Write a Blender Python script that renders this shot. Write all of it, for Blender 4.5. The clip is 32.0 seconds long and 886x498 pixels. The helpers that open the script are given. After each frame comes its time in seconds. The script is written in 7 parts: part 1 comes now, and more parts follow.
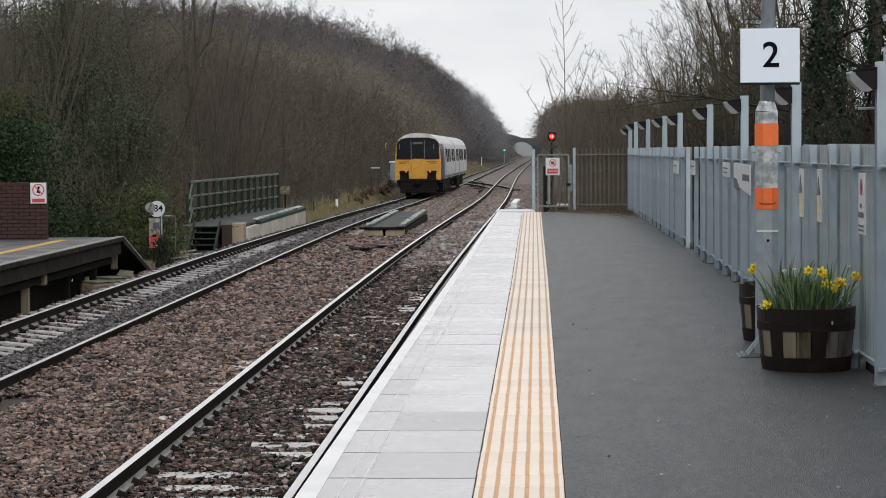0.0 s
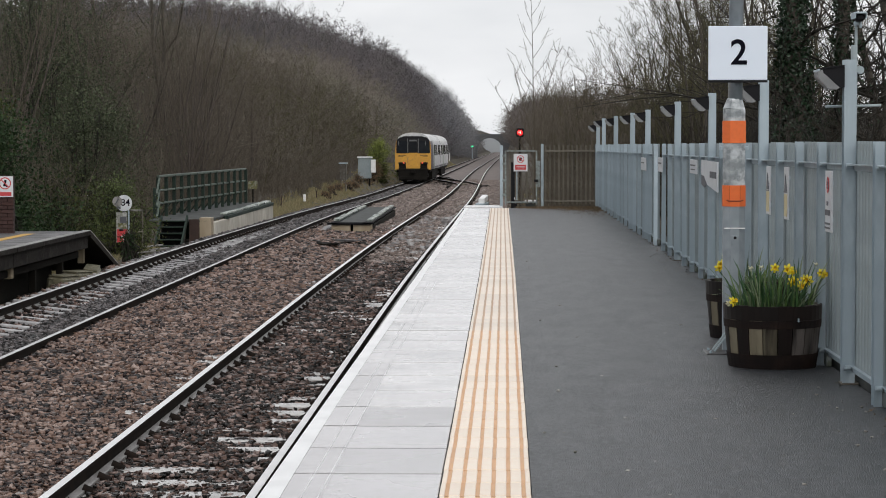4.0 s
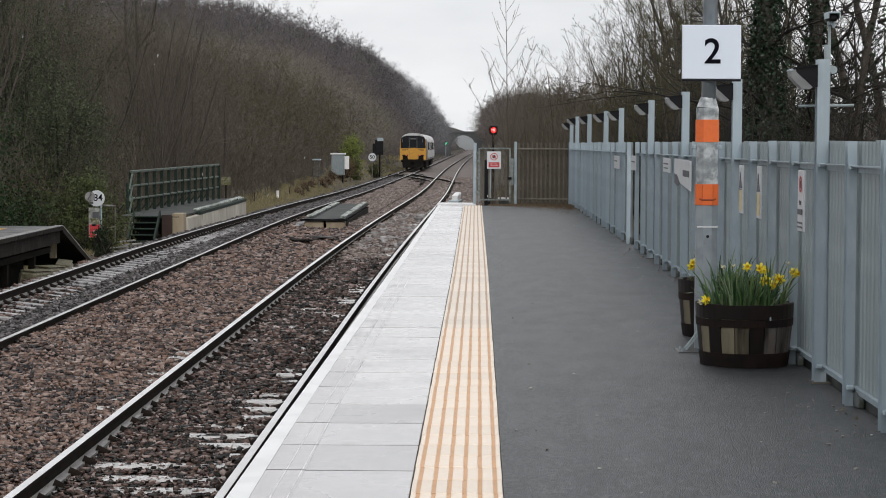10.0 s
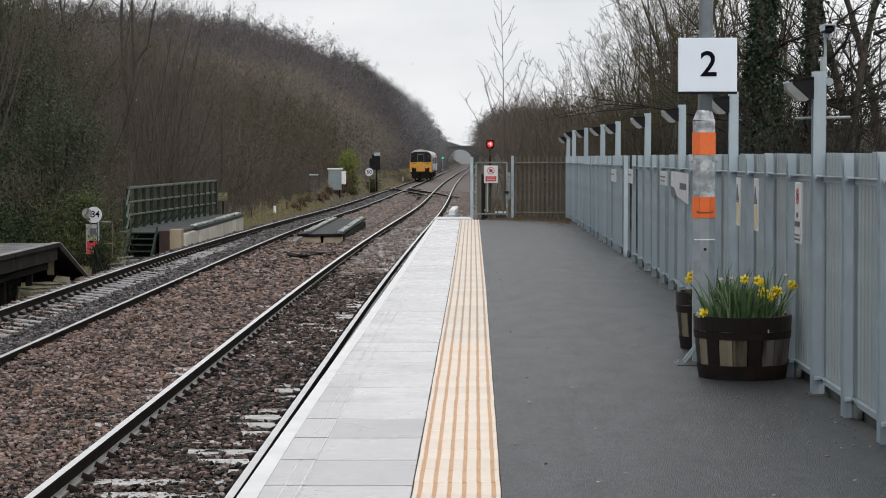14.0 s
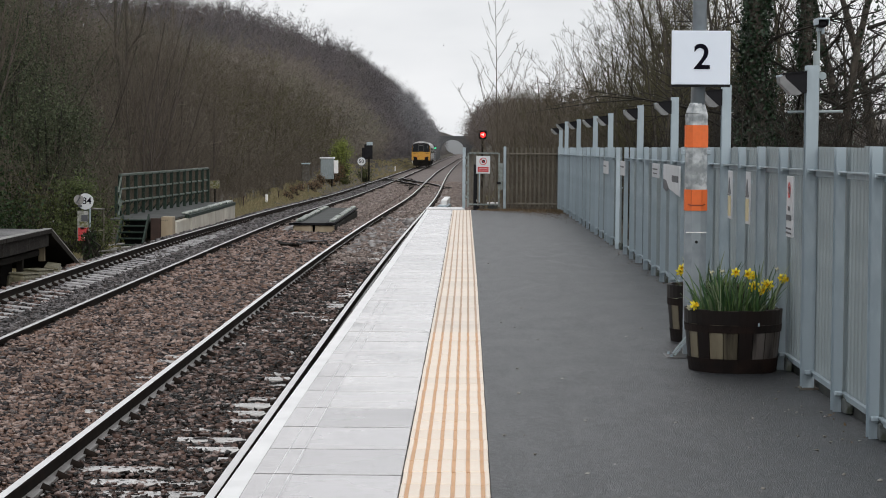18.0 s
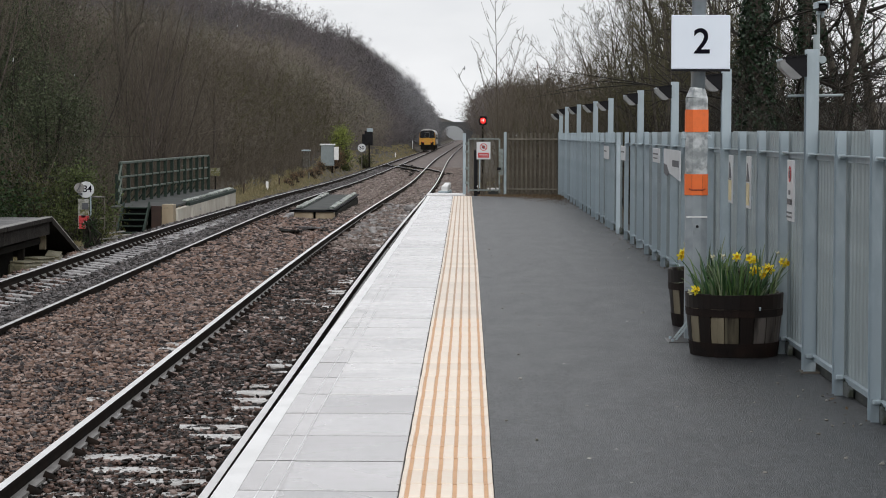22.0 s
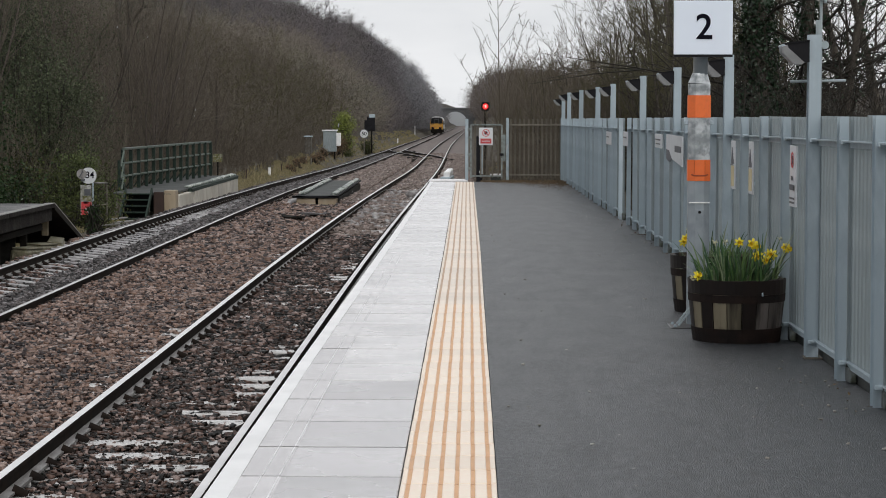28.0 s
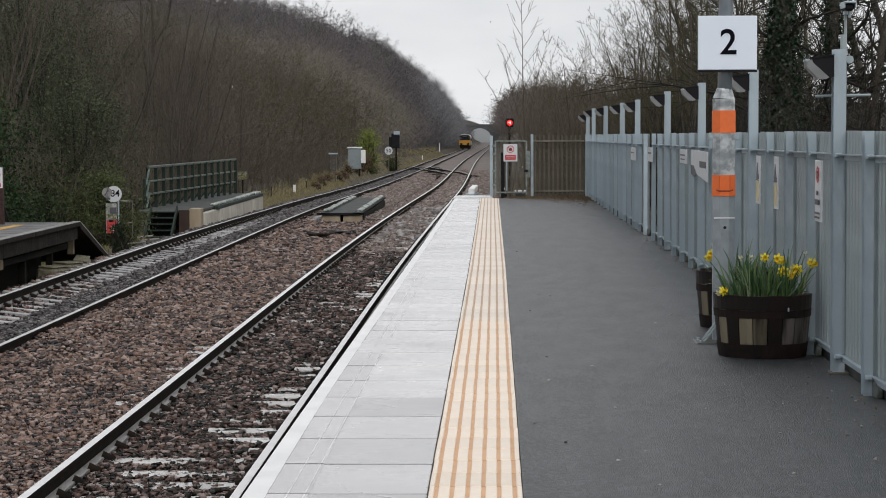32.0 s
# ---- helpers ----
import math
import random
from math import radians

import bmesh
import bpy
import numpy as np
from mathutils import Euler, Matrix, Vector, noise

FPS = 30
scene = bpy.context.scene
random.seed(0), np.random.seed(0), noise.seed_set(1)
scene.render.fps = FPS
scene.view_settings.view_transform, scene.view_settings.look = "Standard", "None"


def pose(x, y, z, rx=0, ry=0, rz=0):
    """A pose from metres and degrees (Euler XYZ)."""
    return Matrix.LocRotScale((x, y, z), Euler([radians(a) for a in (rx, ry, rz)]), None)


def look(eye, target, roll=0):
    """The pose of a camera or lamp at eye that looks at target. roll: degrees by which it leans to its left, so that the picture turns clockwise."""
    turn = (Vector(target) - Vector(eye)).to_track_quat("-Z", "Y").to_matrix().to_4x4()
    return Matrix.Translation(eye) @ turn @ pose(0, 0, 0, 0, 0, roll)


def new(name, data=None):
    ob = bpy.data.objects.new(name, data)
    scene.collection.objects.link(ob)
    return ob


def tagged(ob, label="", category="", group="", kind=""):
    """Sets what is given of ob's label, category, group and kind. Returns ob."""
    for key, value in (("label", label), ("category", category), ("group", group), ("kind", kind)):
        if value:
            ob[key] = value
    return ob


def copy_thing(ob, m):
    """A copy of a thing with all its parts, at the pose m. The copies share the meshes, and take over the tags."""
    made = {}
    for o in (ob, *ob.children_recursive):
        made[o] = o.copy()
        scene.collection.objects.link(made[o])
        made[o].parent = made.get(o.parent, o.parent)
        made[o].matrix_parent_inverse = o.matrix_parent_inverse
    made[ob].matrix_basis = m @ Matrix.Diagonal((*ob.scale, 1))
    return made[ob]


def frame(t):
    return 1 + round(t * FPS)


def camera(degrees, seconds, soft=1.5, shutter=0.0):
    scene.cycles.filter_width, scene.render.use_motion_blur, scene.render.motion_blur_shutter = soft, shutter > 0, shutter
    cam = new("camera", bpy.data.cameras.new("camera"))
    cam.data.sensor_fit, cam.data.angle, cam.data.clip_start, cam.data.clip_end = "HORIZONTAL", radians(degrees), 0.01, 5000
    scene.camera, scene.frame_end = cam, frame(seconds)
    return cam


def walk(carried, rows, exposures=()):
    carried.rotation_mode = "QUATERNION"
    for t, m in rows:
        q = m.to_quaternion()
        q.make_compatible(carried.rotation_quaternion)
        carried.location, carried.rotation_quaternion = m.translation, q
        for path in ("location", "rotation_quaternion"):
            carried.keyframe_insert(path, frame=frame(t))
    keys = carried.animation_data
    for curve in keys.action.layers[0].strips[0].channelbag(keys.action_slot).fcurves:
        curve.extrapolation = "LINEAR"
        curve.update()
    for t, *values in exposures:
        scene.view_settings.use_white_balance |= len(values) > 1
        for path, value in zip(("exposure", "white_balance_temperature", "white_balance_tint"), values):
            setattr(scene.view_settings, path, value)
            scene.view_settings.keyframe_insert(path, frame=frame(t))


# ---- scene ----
cam = camera(22.18, 32.0, soft=1.0)
PATH = [  # seconds, tilt, lean, turn
    (0, 87.2515, 0.4305, 2.3932), (0.5, 87.2965, 0.4516, 2.3671), (1, 87.2811, 0.4035, 2.2919), (1.5, 87.2554, 0.3039, 2.1419),
    (2, 87.2067, 0.1895, 2.0210), (2.5, 87.1467, 0.0638, 1.8016), (3, 87.1181, 0.1376, 1.6253), (3.5, 87.0917, 0.1768, 1.6126),
    (5.5, 87.4493, -0.2857, 1.3725), (6, 87.4675, -0.3107, 1.3277), (6.5, 87.4705, -0.3268, 1.2528), (7, 87.4676, -0.3385, 1.2427),
    (7.5, 87.3662, -0.4112, 1.2444), (8, 87.2424, -0.5125, 1.1249), (8.5, 87.1128, -0.4914, 1.0058), (9, 87.1415, -0.4375, 0.9351),
    (9.5, 87.0827, -0.3131, 0.9229), (10, 87.0662, -0.2412, 0.9161), (10.5, 87.1110, -0.1297, 0.9033), (11, 87.1343, -0.1214, 0.8686),
    (11.5, 87.1514, -0.1149, 0.8341), (12, 87.1092, -0.1135, 0.7974), (12.5, 87.1797, -0.0649, 0.7673), (13, 87.2376, -0.0000, 0.7439),
    (13.5, 87.3263, 0.0165, 0.7694), (14, 87.4303, 0.1202, 0.8337), (14.5, 87.4367, 0.0330, 0.9506), (16.5, 87.3326, -0.3969, 0.7451),
    (17, 87.3119, -0.5020, 0.7122), (17.5, 87.2453, -0.5130, 0.6849), (18, 87.1818, -0.4663, 0.6451), (18.5, 87.0773, -0.4253, 0.5909),
    (19, 86.9884, -0.3324, 0.5438), (19.5, 86.9418, -0.2430, 0.5769), (20, 86.9454, -0.1949, 0.5464), (20.5, 86.9904, -0.0750, 0.5293),
    (21, 87.0099, -0.0574, 0.5674), (21.5, 86.9634, -0.0374, 0.5990), (22, 86.8271, -0.1359, 0.6495), (22.5, 86.6652, -0.1763, 0.6724),
    (23, 86.5781, -0.1596, 0.6884), (23.5, 86.4353, -0.1575, 0.6903), (24, 86.4213, -0.1295, 0.6641), (24.5, 86.4065, -0.0537, 0.6601),
    (25, 86.3003, -0.0380, 0.6534), (25.5, 86.2229, -0.0617, 0.5396), (27.5, 86.3349, -0.1045, 0.5911), (28, 86.4692, -0.0910, 0.7086),
    (28.5, 86.6781, -0.0967, 0.8030), (29, 86.8760, -0.0961, 0.9331), (29.5, 86.9894, -0.1354, 1.0556), (30, 87.0510, -0.1017, 1.0959),
    (30.5, 86.9960, -0.0665, 1.1551), (31, 87.0172, 0.0078, 1.1998), (31.5, 87.0020, 0.1942, 1.2593), (32, 86.8912, 0.2215, 1.3264),
]
EYE = (0.0, 0.0, 1.70)
walk(cam, [(t, pose(*EYE, a, b, c)) for t, a, b, c in PATH], ((0.0, 0.0), (25.0, 0.0), (28.0, -0.08), (32.0, -0.1)))

# ---- light: a wet overcast day ----
world = bpy.data.worlds.new("overcast")
scene.world = world
world.use_nodes = True
wn, wl = world.node_tree.nodes, world.node_tree.links
sky = wn.new("ShaderNodeTexSky")
sky.sky_type, sky.sun_disc = "NISHITA", False
sky.sun_elevation, sky.sun_rotation = radians(36), radians(200)
dim = wn.new("ShaderNodeVectorMath")
dim.operation = "SCALE"
dim.inputs["Scale"].default_value = 0.02
wl.new(sky.outputs[0], dim.inputs[0])
cloud_at = wn.new("ShaderNodeTexCoord")
cloud_map = wn.new("ShaderNodeMapping")
cloud_map.inputs["Scale"].default_value = (2.0, 2.0, 7.0)
cloud = wn.new("ShaderNodeTexNoise")
cloud.inputs["Scale"].default_value, cloud.inputs["Detail"].default_value = 3.0, 5.0
ramp = wn.new("ShaderNodeValToRGB")
ramp.color_ramp.elements[0].position, ramp.color_ramp.elements[1].position = 0.36, 0.66
ramp.color_ramp.elements[0].color = (0.80, 0.82, 0.85, 1)
ramp.color_ramp.elements[1].color = (0.97, 0.98, 1.0, 1)
wl.new(cloud_at.outputs["Generated"], cloud_map.inputs[0])
wl.new(cloud_map.outputs[0], cloud.inputs["Vector"])
wl.new(cloud.outputs[0], ramp.inputs[0])
cover = wn.new("ShaderNodeMix")
cover.data_type = "RGBA"
cover.inputs[0].default_value = 0.93
wl.new(dim.outputs[0], cover.inputs[6])
wl.new(ramp.outputs[0], cover.inputs[7])
wl.new(cover.outputs[2], wn["Background"].inputs[0])
wn["Background"].inputs[1].default_value = 1.0
sun = new("sun", bpy.data.lights.new("sun", "SUN"))
sun.data.energy, sun.data.angle, sun.data.color = 1.1, radians(40), (1.0, 0.97, 0.93)
sun.matrix_world = look((10, -20, 21), (0, 6, 0))
scene.view_settings.exposure = 0.0


# ---- materials ----
def mat(name, base, rough=0.6, second=None, scale=4.0, metal=0.0, bump=0.0, bump_scale=60.0, third=None, fine=40.0, spec=0.5, rand=0.0, stretch=(1, 1, 1), rough_var=0.0, streaks=None):
    """A surface of two or three tones at two scales, with a fine relief; rand varies the tone from piece to piece."""
    m = bpy.data.materials.new(name)
    m.use_nodes = True
    n, l = m.node_tree.nodes, m.node_tree.links
    bsdf = n["Principled BSDF"]
    bsdf.inputs["Roughness"].default_value = rough
    bsdf.inputs["Metallic"].default_value = metal
    bsdf.inputs["Specular IOR Level"].default_value = spec
    at = n.new("ShaderNodeTexCoord")
    mp = n.new("ShaderNodeMapping")
    mp.inputs["Scale"].default_value = stretch
    l.new(at.outputs["Object"], mp.inputs[0])

    def tone(s, detail, lo, hi):
        t = n.new("ShaderNodeTexNoise")
        t.inputs["Scale"].default_value, t.inputs["Detail"].default_value = s, detail
        l.new(mp.outputs[0], t.inputs["Vector"])
        r = n.new("ShaderNodeMapRange")
        r.inputs[1].default_value, r.inputs[2].default_value = lo, hi
        l.new(t.outputs[0], r.inputs[0])
        return r.outputs[0]

    def blend(fac, a, b, mode="MIX"):
        x = n.new("ShaderNodeMix")
        x.data_type, x.blend_type = "RGBA", mode
        for socket, value in ((x.inputs[0], fac), (x.inputs[6], a), (x.inputs[7], b)):
            if isinstance(value, bpy.types.NodeSocket):
                l.new(value, socket)
            else:
                socket.default_value = (*value, 1) if isinstance(value, tuple) else value
        return x.outputs[2]

    second = second or tuple(c * 0.72 for c in base)
    col = blend(tone(scale, 4, 0.38, 0.64), base, second)
    if third:
        col = blend(tone(fine, 3, 0.48, 0.68), col, third)
    if streaks:
        col = blend(tone(streaks[1], 3, 0.5, 0.75), col, streaks[0])
    if rand:
        info = n.new("ShaderNodeObjectInfo")
        r = n.new("ShaderNodeMapRange")
        r.inputs[3].default_value, r.inputs[4].default_value = 1 - rand, 1 + rand
        l.new(info.outputs["Random"], r.inputs[0])
        s = n.new("ShaderNodeVectorMath")
        s.operation = "SCALE"
        l.new(col, s.inputs[0])
        l.new(r.outputs[0], s.inputs["Scale"])
        col = s.outputs[0]
    l.new(col, bsdf.inputs["Base Color"])
    if rough_var:
        r = n.new("ShaderNodeMapRange")
        r.inputs[3].default_value, r.inputs[4].default_value = max(0.03, rough - rough_var), min(1, rough + rough_var)
        l.new(tone(scale * 1.7, 3, 0.35, 0.65), r.inputs[0])
        l.new(r.outputs[0], bsdf.inputs["Roughness"])
    if bump:
        b = n.new("ShaderNodeBump")
        b.inputs["Strength"].default_value, b.inputs["Distance"].default_value = bump, 0.01
        l.new(tone(bump_scale, 4, 0.2, 0.8), b.inputs["Height"])
        l.new(b.outputs[0], bsdf.inputs["Normal"])
    return m


def island_mat(name, tones, rough=0.7, spec=0.4, crisp=False):
    """Each loose piece of the mesh takes one of the tones."""
    m = mat(name, tones[0], rough, spec=spec)
    n, l = m.node_tree.nodes, m.node_tree.links
    geo = n.new("ShaderNodeNewGeometry")
    r = n.new("ShaderNodeValToRGB")
    while len(r.color_ramp.elements) < len(tones):
        r.color_ramp.elements.new(0.5)
    for i, (e, c) in enumerate(zip(r.color_ramp.elements, tones)):
        e.position, e.color = i / (len(tones) if crisp else max(1, len(tones) - 1)), (*c, 1)
    if crisp:
        r.color_ramp.interpolation = "CONSTANT"
    l.new(geo.outputs["Random Per Island"], r.inputs[0])
    l.new(r.outputs[0], n["Principled BSDF"].inputs["Base Color"])
    return m


def glow(name, colour, strength):
    m = mat(name, colour, 0.3)
    b = m.node_tree.nodes["Principled BSDF"]
    b.inputs["Emission Color"].default_value = (*colour, 1)
    b.inputs["Emission Strength"].default_value = strength
    return m


M = {}
M["asphalt"] = mat("wet_asphalt", (0.0300, 0.0332, 0.0385), 0.39, (0.0225, 0.0252, 0.0300), 2.4, third=(0.088, 0.090, 0.094), fine=48, streaks=((0.012, 0.012, 0.0125), 30), bump=0.72, bump_scale=170, rough_var=0.02, spec=0.5, stretch=(1, 0.32, 1))
M["coper"] = mat("wet_concrete_slab", (0.755, 0.735, 0.74), 0.24, (0.655, 0.637, 0.645), 0.9, bump=0.12, bump_scale=160, rand=0.10, rough_var=0.1, third=(0.66, 0.655, 0.65), fine=12)
M["coper_grey"] = mat("dull_grey_slab", (0.615, 0.595, 0.61), 0.28, (0.545, 0.53, 0.54), 0.9, bump=0.12, bump_scale=160, rand=0.1, rough_var=0.08, third=(0.55, 0.545, 0.54), fine=12)
M["white_paint"] = mat("white_edge_paint", (0.90, 0.90, 0.90), 0.35, (0.8, 0.8, 0.8), 3.0, bump=0.1)
M["tactile"] = mat("cream_tactile", (0.91, 0.775, 0.645), 0.4, (0.86, 0.71, 0.58), 2.2, rand=0.05, third=(0.90, 0.79, 0.66), fine=24)
M["tactile_worn"] = mat("dirty_worn_tactile", (0.87, 0.755, 0.64), 0.4, (0.79, 0.675, 0.57), 1.6, rand=0.06, third=(0.78, 0.70, 0.61), fine=10)
M["tactile_gap_worn"] = mat("dirty_ochre_groove", (0.56, 0.37, 0.24), 0.5, (0.48, 0.33, 0.22), 5.0, rand=0.06)
M["tactile_gap"] = mat("ochre_tactile_groove", (0.68, 0.39, 0.20), 0.5, (0.60, 0.34, 0.17), 5.0, rand=0.05)
M["joint"] = mat("dark_joint", (0.07, 0.066, 0.062), 0.85, (0.045, 0.043, 0.04), 9.0, spec=0.15)
M["galv"] = mat("galvanised_steel", (0.400, 0.475, 0.522), 0.45, (0.324, 0.391, 0.434), 1.6, metal=0.2, third=(0.443, 0.520, 0.564), fine=14, rand=0.09, rough_var=0.1, stretch=(1, 1, 0.35))
M["galv_pale"] = mat("weathered_galvanised_pale", (0.35, 0.41, 0.43), 0.6, (0.305, 0.362, 0.382), 1.4, metal=0.1, rand=0.05, third=(0.385, 0.445, 0.47), fine=14, stretch=(1, 1, 0.3))
# darker than the posts: the self-shadow of the folded pales is in this tone
M["pale_zinc"] = mat("dull_shaded_zinc", (0.267, 0.310, 0.320), 0.6, (0.227, 0.269, 0.280), 1.4, metal=0.1, rand=0.05, third=(0.300, 0.344, 0.359), fine=14, stretch=(1, 1, 0.3))
M["rail_side"] = mat("rusty_rail_side", (0.011, 0.009, 0.008), 0.85, (0.02, 0.014, 0.011), 6.0, spec=0.1)
M["rail_top"] = mat("polished_rail_head", (0.90, 0.89, 0.89), 0.5, (0.80, 0.79, 0.79), 2.0, metal=0.7)
M["rail_dull"] = mat("dull_rail_head", (0.66, 0.65, 0.65), 0.48, (0.54, 0.53, 0.53), 2.0, metal=0.7)
M["rail_foot"] = mat("wet_grey_rail_foot", (0.30, 0.29, 0.285), 0.3, (0.2, 0.19, 0.185), 5.0, bump=0.2)
M["sleeper"] = mat("wet_concrete_sleeper", (0.66, 0.645, 0.635), 0.16, (0.5, 0.485, 0.475), 4.0, rand=0.15, bump=0.2)
M["old_sleeper"] = mat("grey_old_sleeper", (0.396, 0.387, 0.392), 0.35, (0.270, 0.261, 0.266), 6.0, rand=0.2, bump=0.3)
# near bed kept dark, which puts shade into the gaps between its stones
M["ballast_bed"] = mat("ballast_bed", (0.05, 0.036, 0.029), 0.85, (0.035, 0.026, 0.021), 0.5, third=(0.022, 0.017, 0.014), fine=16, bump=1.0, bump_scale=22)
# far bed paler and greyer than the near one: distance haze in its colour
M["ballast_far"] = mat("hazed_far_ballast", (0.199, 0.164, 0.151), 0.8, (0.140, 0.114, 0.104), 0.4, third=(0.099, 0.081, 0.073), fine=1.4, bump=1.0, bump_scale=14)
M["stone"] = island_mat("ballast_stone", [(0.011, 0.008, 0.008), (0.128, 0.084, 0.069), (0.233, 0.149, 0.115), (0.031, 0.020, 0.019), (0.366, 0.274, 0.236), (0.066, 0.044, 0.036), (0.189, 0.119, 0.089), (0.019, 0.013, 0.012), (0.147, 0.093, 0.073), (0.270, 0.186, 0.153)], 0.36, 0.4, True)
M["stone_dark"] = island_mat("dark_ballast_stone", [(0.006, 0.005, 0.004), (0.071, 0.044, 0.036), (0.137, 0.086, 0.069), (0.008, 0.006, 0.005), (0.303, 0.229, 0.206), (0.019, 0.012, 0.009), (0.102, 0.061, 0.048), (0.005, 0.004, 0.003), (0.051, 0.032, 0.026)], 0.4, 0.35, True)
# paler stones, mostly for the distance: haze is mixed into these browns
M["stone_pale"] = island_mat("pale_hazed_ballast_stone", [(0.106, 0.083, 0.071), (0.203, 0.157, 0.136), (0.277, 0.219, 0.194), (0.133, 0.103, 0.090), (0.347, 0.284, 0.255), (0.168, 0.130, 0.114)], 0.5, 0.4, True)
M["stone_grey"] = island_mat("grey_ballast_stone", [(0.020, 0.018, 0.018), (0.080, 0.070, 0.070), (0.130, 0.117, 0.118), (0.011, 0.010, 0.010), (0.200, 0.183, 0.186), (0.047, 0.041, 0.040), (0.100, 0.085, 0.081)], 0.4, 0.4, True)
M["stone_lump"] = island_mat("grey_stone_lump", [(0.26, 0.245, 0.24), (0.20, 0.185, 0.18), (0.34, 0.325, 0.32), (0.15, 0.135, 0.13)], 0.35, 0.5, True)
M["woodland_floor"] = mat("woodland_leaf_litter", (0.062, 0.053, 0.047), 0.95, (0.048, 0.042, 0.037), 0.05, third=(0.055, 0.052, 0.04), fine=0.6, bump=1.0, bump_scale=2, spec=0.1)
M["soil"] = mat("leaf_litter", (0.056, 0.045, 0.032), 0.9, (0.078, 0.063, 0.042), 0.35, third=(0.045, 0.039, 0.027), fine=5, bump=1.0, bump_scale=8)
M["grass"] = island_mat("winter_grass", [(0.237, 0.201, 0.106), (0.138, 0.128, 0.060), (0.312, 0.256, 0.150), (0.163, 0.152, 0.072)], 0.8)


# ---- building helpers ----
def thing(name, at=(0, 0, 0), turn=0.0, label="", category="", group="", kind=""):
    ob = new(name)
    ob.empty_display_size = 0.2
    ob.matrix_basis = pose(*at, 0, 0, turn)
    return tagged(ob, label, category, group, kind)


def child(name, data, material, parent, label="", at=(0, 0, 0), turn=(0, 0, 0)):
    ob = new(name, data)
    if material and not data.materials:
        data.materials.append(material)
    ob.parent = parent
    if any(at) or any(turn):
        ob.matrix_basis = pose(*at, *turn)
    return tagged(ob, label)


def flush(bm, name, smooth=False):
    me = bpy.data.meshes.new(name)
    if smooth:
        for f in bm.faces:
            f.smooth = True
    bm.to_mesh(me)
    bm.free()
    return me


def part(name, bm, material, parent, label="", smooth=False, at=(0, 0, 0), turn=(0, 0, 0)):
    return child(name, flush(bm, name, smooth), material, parent, label, at, turn)


def box(bm, centre, size, bevel=0.0, turn=(0, 0, 0)):
    """A box with bevelled edges, added to bm."""
    made = bmesh.ops.create_cube(bm, size=1.0)["verts"]
    m = pose(*centre, *turn) @ Matrix.Diagonal((*size, 1))
    bmesh.ops.transform(bm, matrix=m, verts=made)
    if bevel:
        edges = list({e for v in made for e in v.link_edges})
        bmesh.ops.bevel(bm, geom=edges, offset=bevel, segments=1, affect="EDGES")
    return bm


def boxes(*items):
    bm = bmesh.new()
    for it in items:
        box(bm, *it)
    return bm


def rod(bm, a, b, r0, r1=None, seg=10, caps=True):
    """A tapered round bar from a to b."""
    a, b = Vector(a), Vector(b)
    r1 = r0 if r1 is None else r1
    d = b - a
    q = d.to_track_quat("Z", "Y").to_matrix().to_4x4()
    bmesh.ops.create_cone(bm, cap_ends=caps, segments=seg, radius1=r0, radius2=r1, depth=d.length, matrix=Matrix.Translation((a + b) / 2) @ q)
    return bm


def lathe(profile, seg=24):
    """Turns a profile of (radius, height) round the z axis."""
    bm = bmesh.new()
    rings = [[bm.verts.new((r * math.cos(2 * math.pi * i / seg), r * math.sin(2 * math.pi * i / seg), z)) for i in range(seg)] for r, z in profile]
    for a, b in zip(rings, rings[1:]):
        for i in range(seg):
            bm.faces.new((a[i], a[(i + 1) % seg], b[(i + 1) % seg], b[i]))
    bm.faces.new(rings[-1])
    bm.faces.new(rings[0][::-1])
    return bm


def sheet(name, verts, faces, material, smooth=False):
    me = bpy.data.meshes.new(name)
    me.from_pydata(verts, [], faces)
    if smooth:
        me.polygons.foreach_set("use_smooth", [True] * len(me.polygons))
    if material:
        me.materials.append(material)
    me.update()
    return me


def sweep(name, line, profile, material, closed=True, smooth=False):
    """Draws a cross-section (offset to the right, height) along a line of points."""
    verts, faces, k = [], [], len(profile)
    for i, p in enumerate(line):
        a, b = line[max(0, i - 1)], line[min(len(line) - 1, i + 1)]
        d = Vector((b[0] - a[0], b[1] - a[1])).normalized()
        for s, h in profile:
            verts.append((p[0] + d.y * s, p[1] - d.x * s, p[2] + h))
    for i in range(len(line) - 1):
        for j in range(k if closed else k - 1):
            a, b = i * k + j, i * k + (j + 1) % k
            faces.append((a, b, b + k, a + k))
    if closed:
        faces.append(tuple(range(k))[::-1])
        faces.append(tuple(range((len(line) - 1) * k, len(line) * k)))
    return sheet(name, verts, faces, material, smooth)


def lerp(table, y):
    return tuple(float(np.interp(y, [r[0] for r in table], [r[i] for r in table])) for i in range(1, len(table[0])))


def glide(table, y):
    """A smoothed reading of a table of (distance, value)."""
    w = min(30.0, 4 + y * 0.12)
    return sum(lerp(table, y + w * k)[0] for k in (-1, -0.5, 0, 0.5, 1)) / 5


def text_mesh(word, size, depth=0.002):
    cu = bpy.data.curves.new("lettering", "FONT")
    cu.body, cu.size, cu.extrude, cu.offset = word, size, depth, size * 0.012
    cu.align_x, cu.align_y = "CENTER", "CENTER"
    ob = bpy.data.objects.new("lettering", cu)
    scene.collection.objects.link(ob)
    me = bpy.data.meshes.new_from_object(ob.evaluated_get(bpy.context.evaluated_depsgraph_get()))
    bpy.data.objects.remove(ob)
    me.materials.clear()
    return me


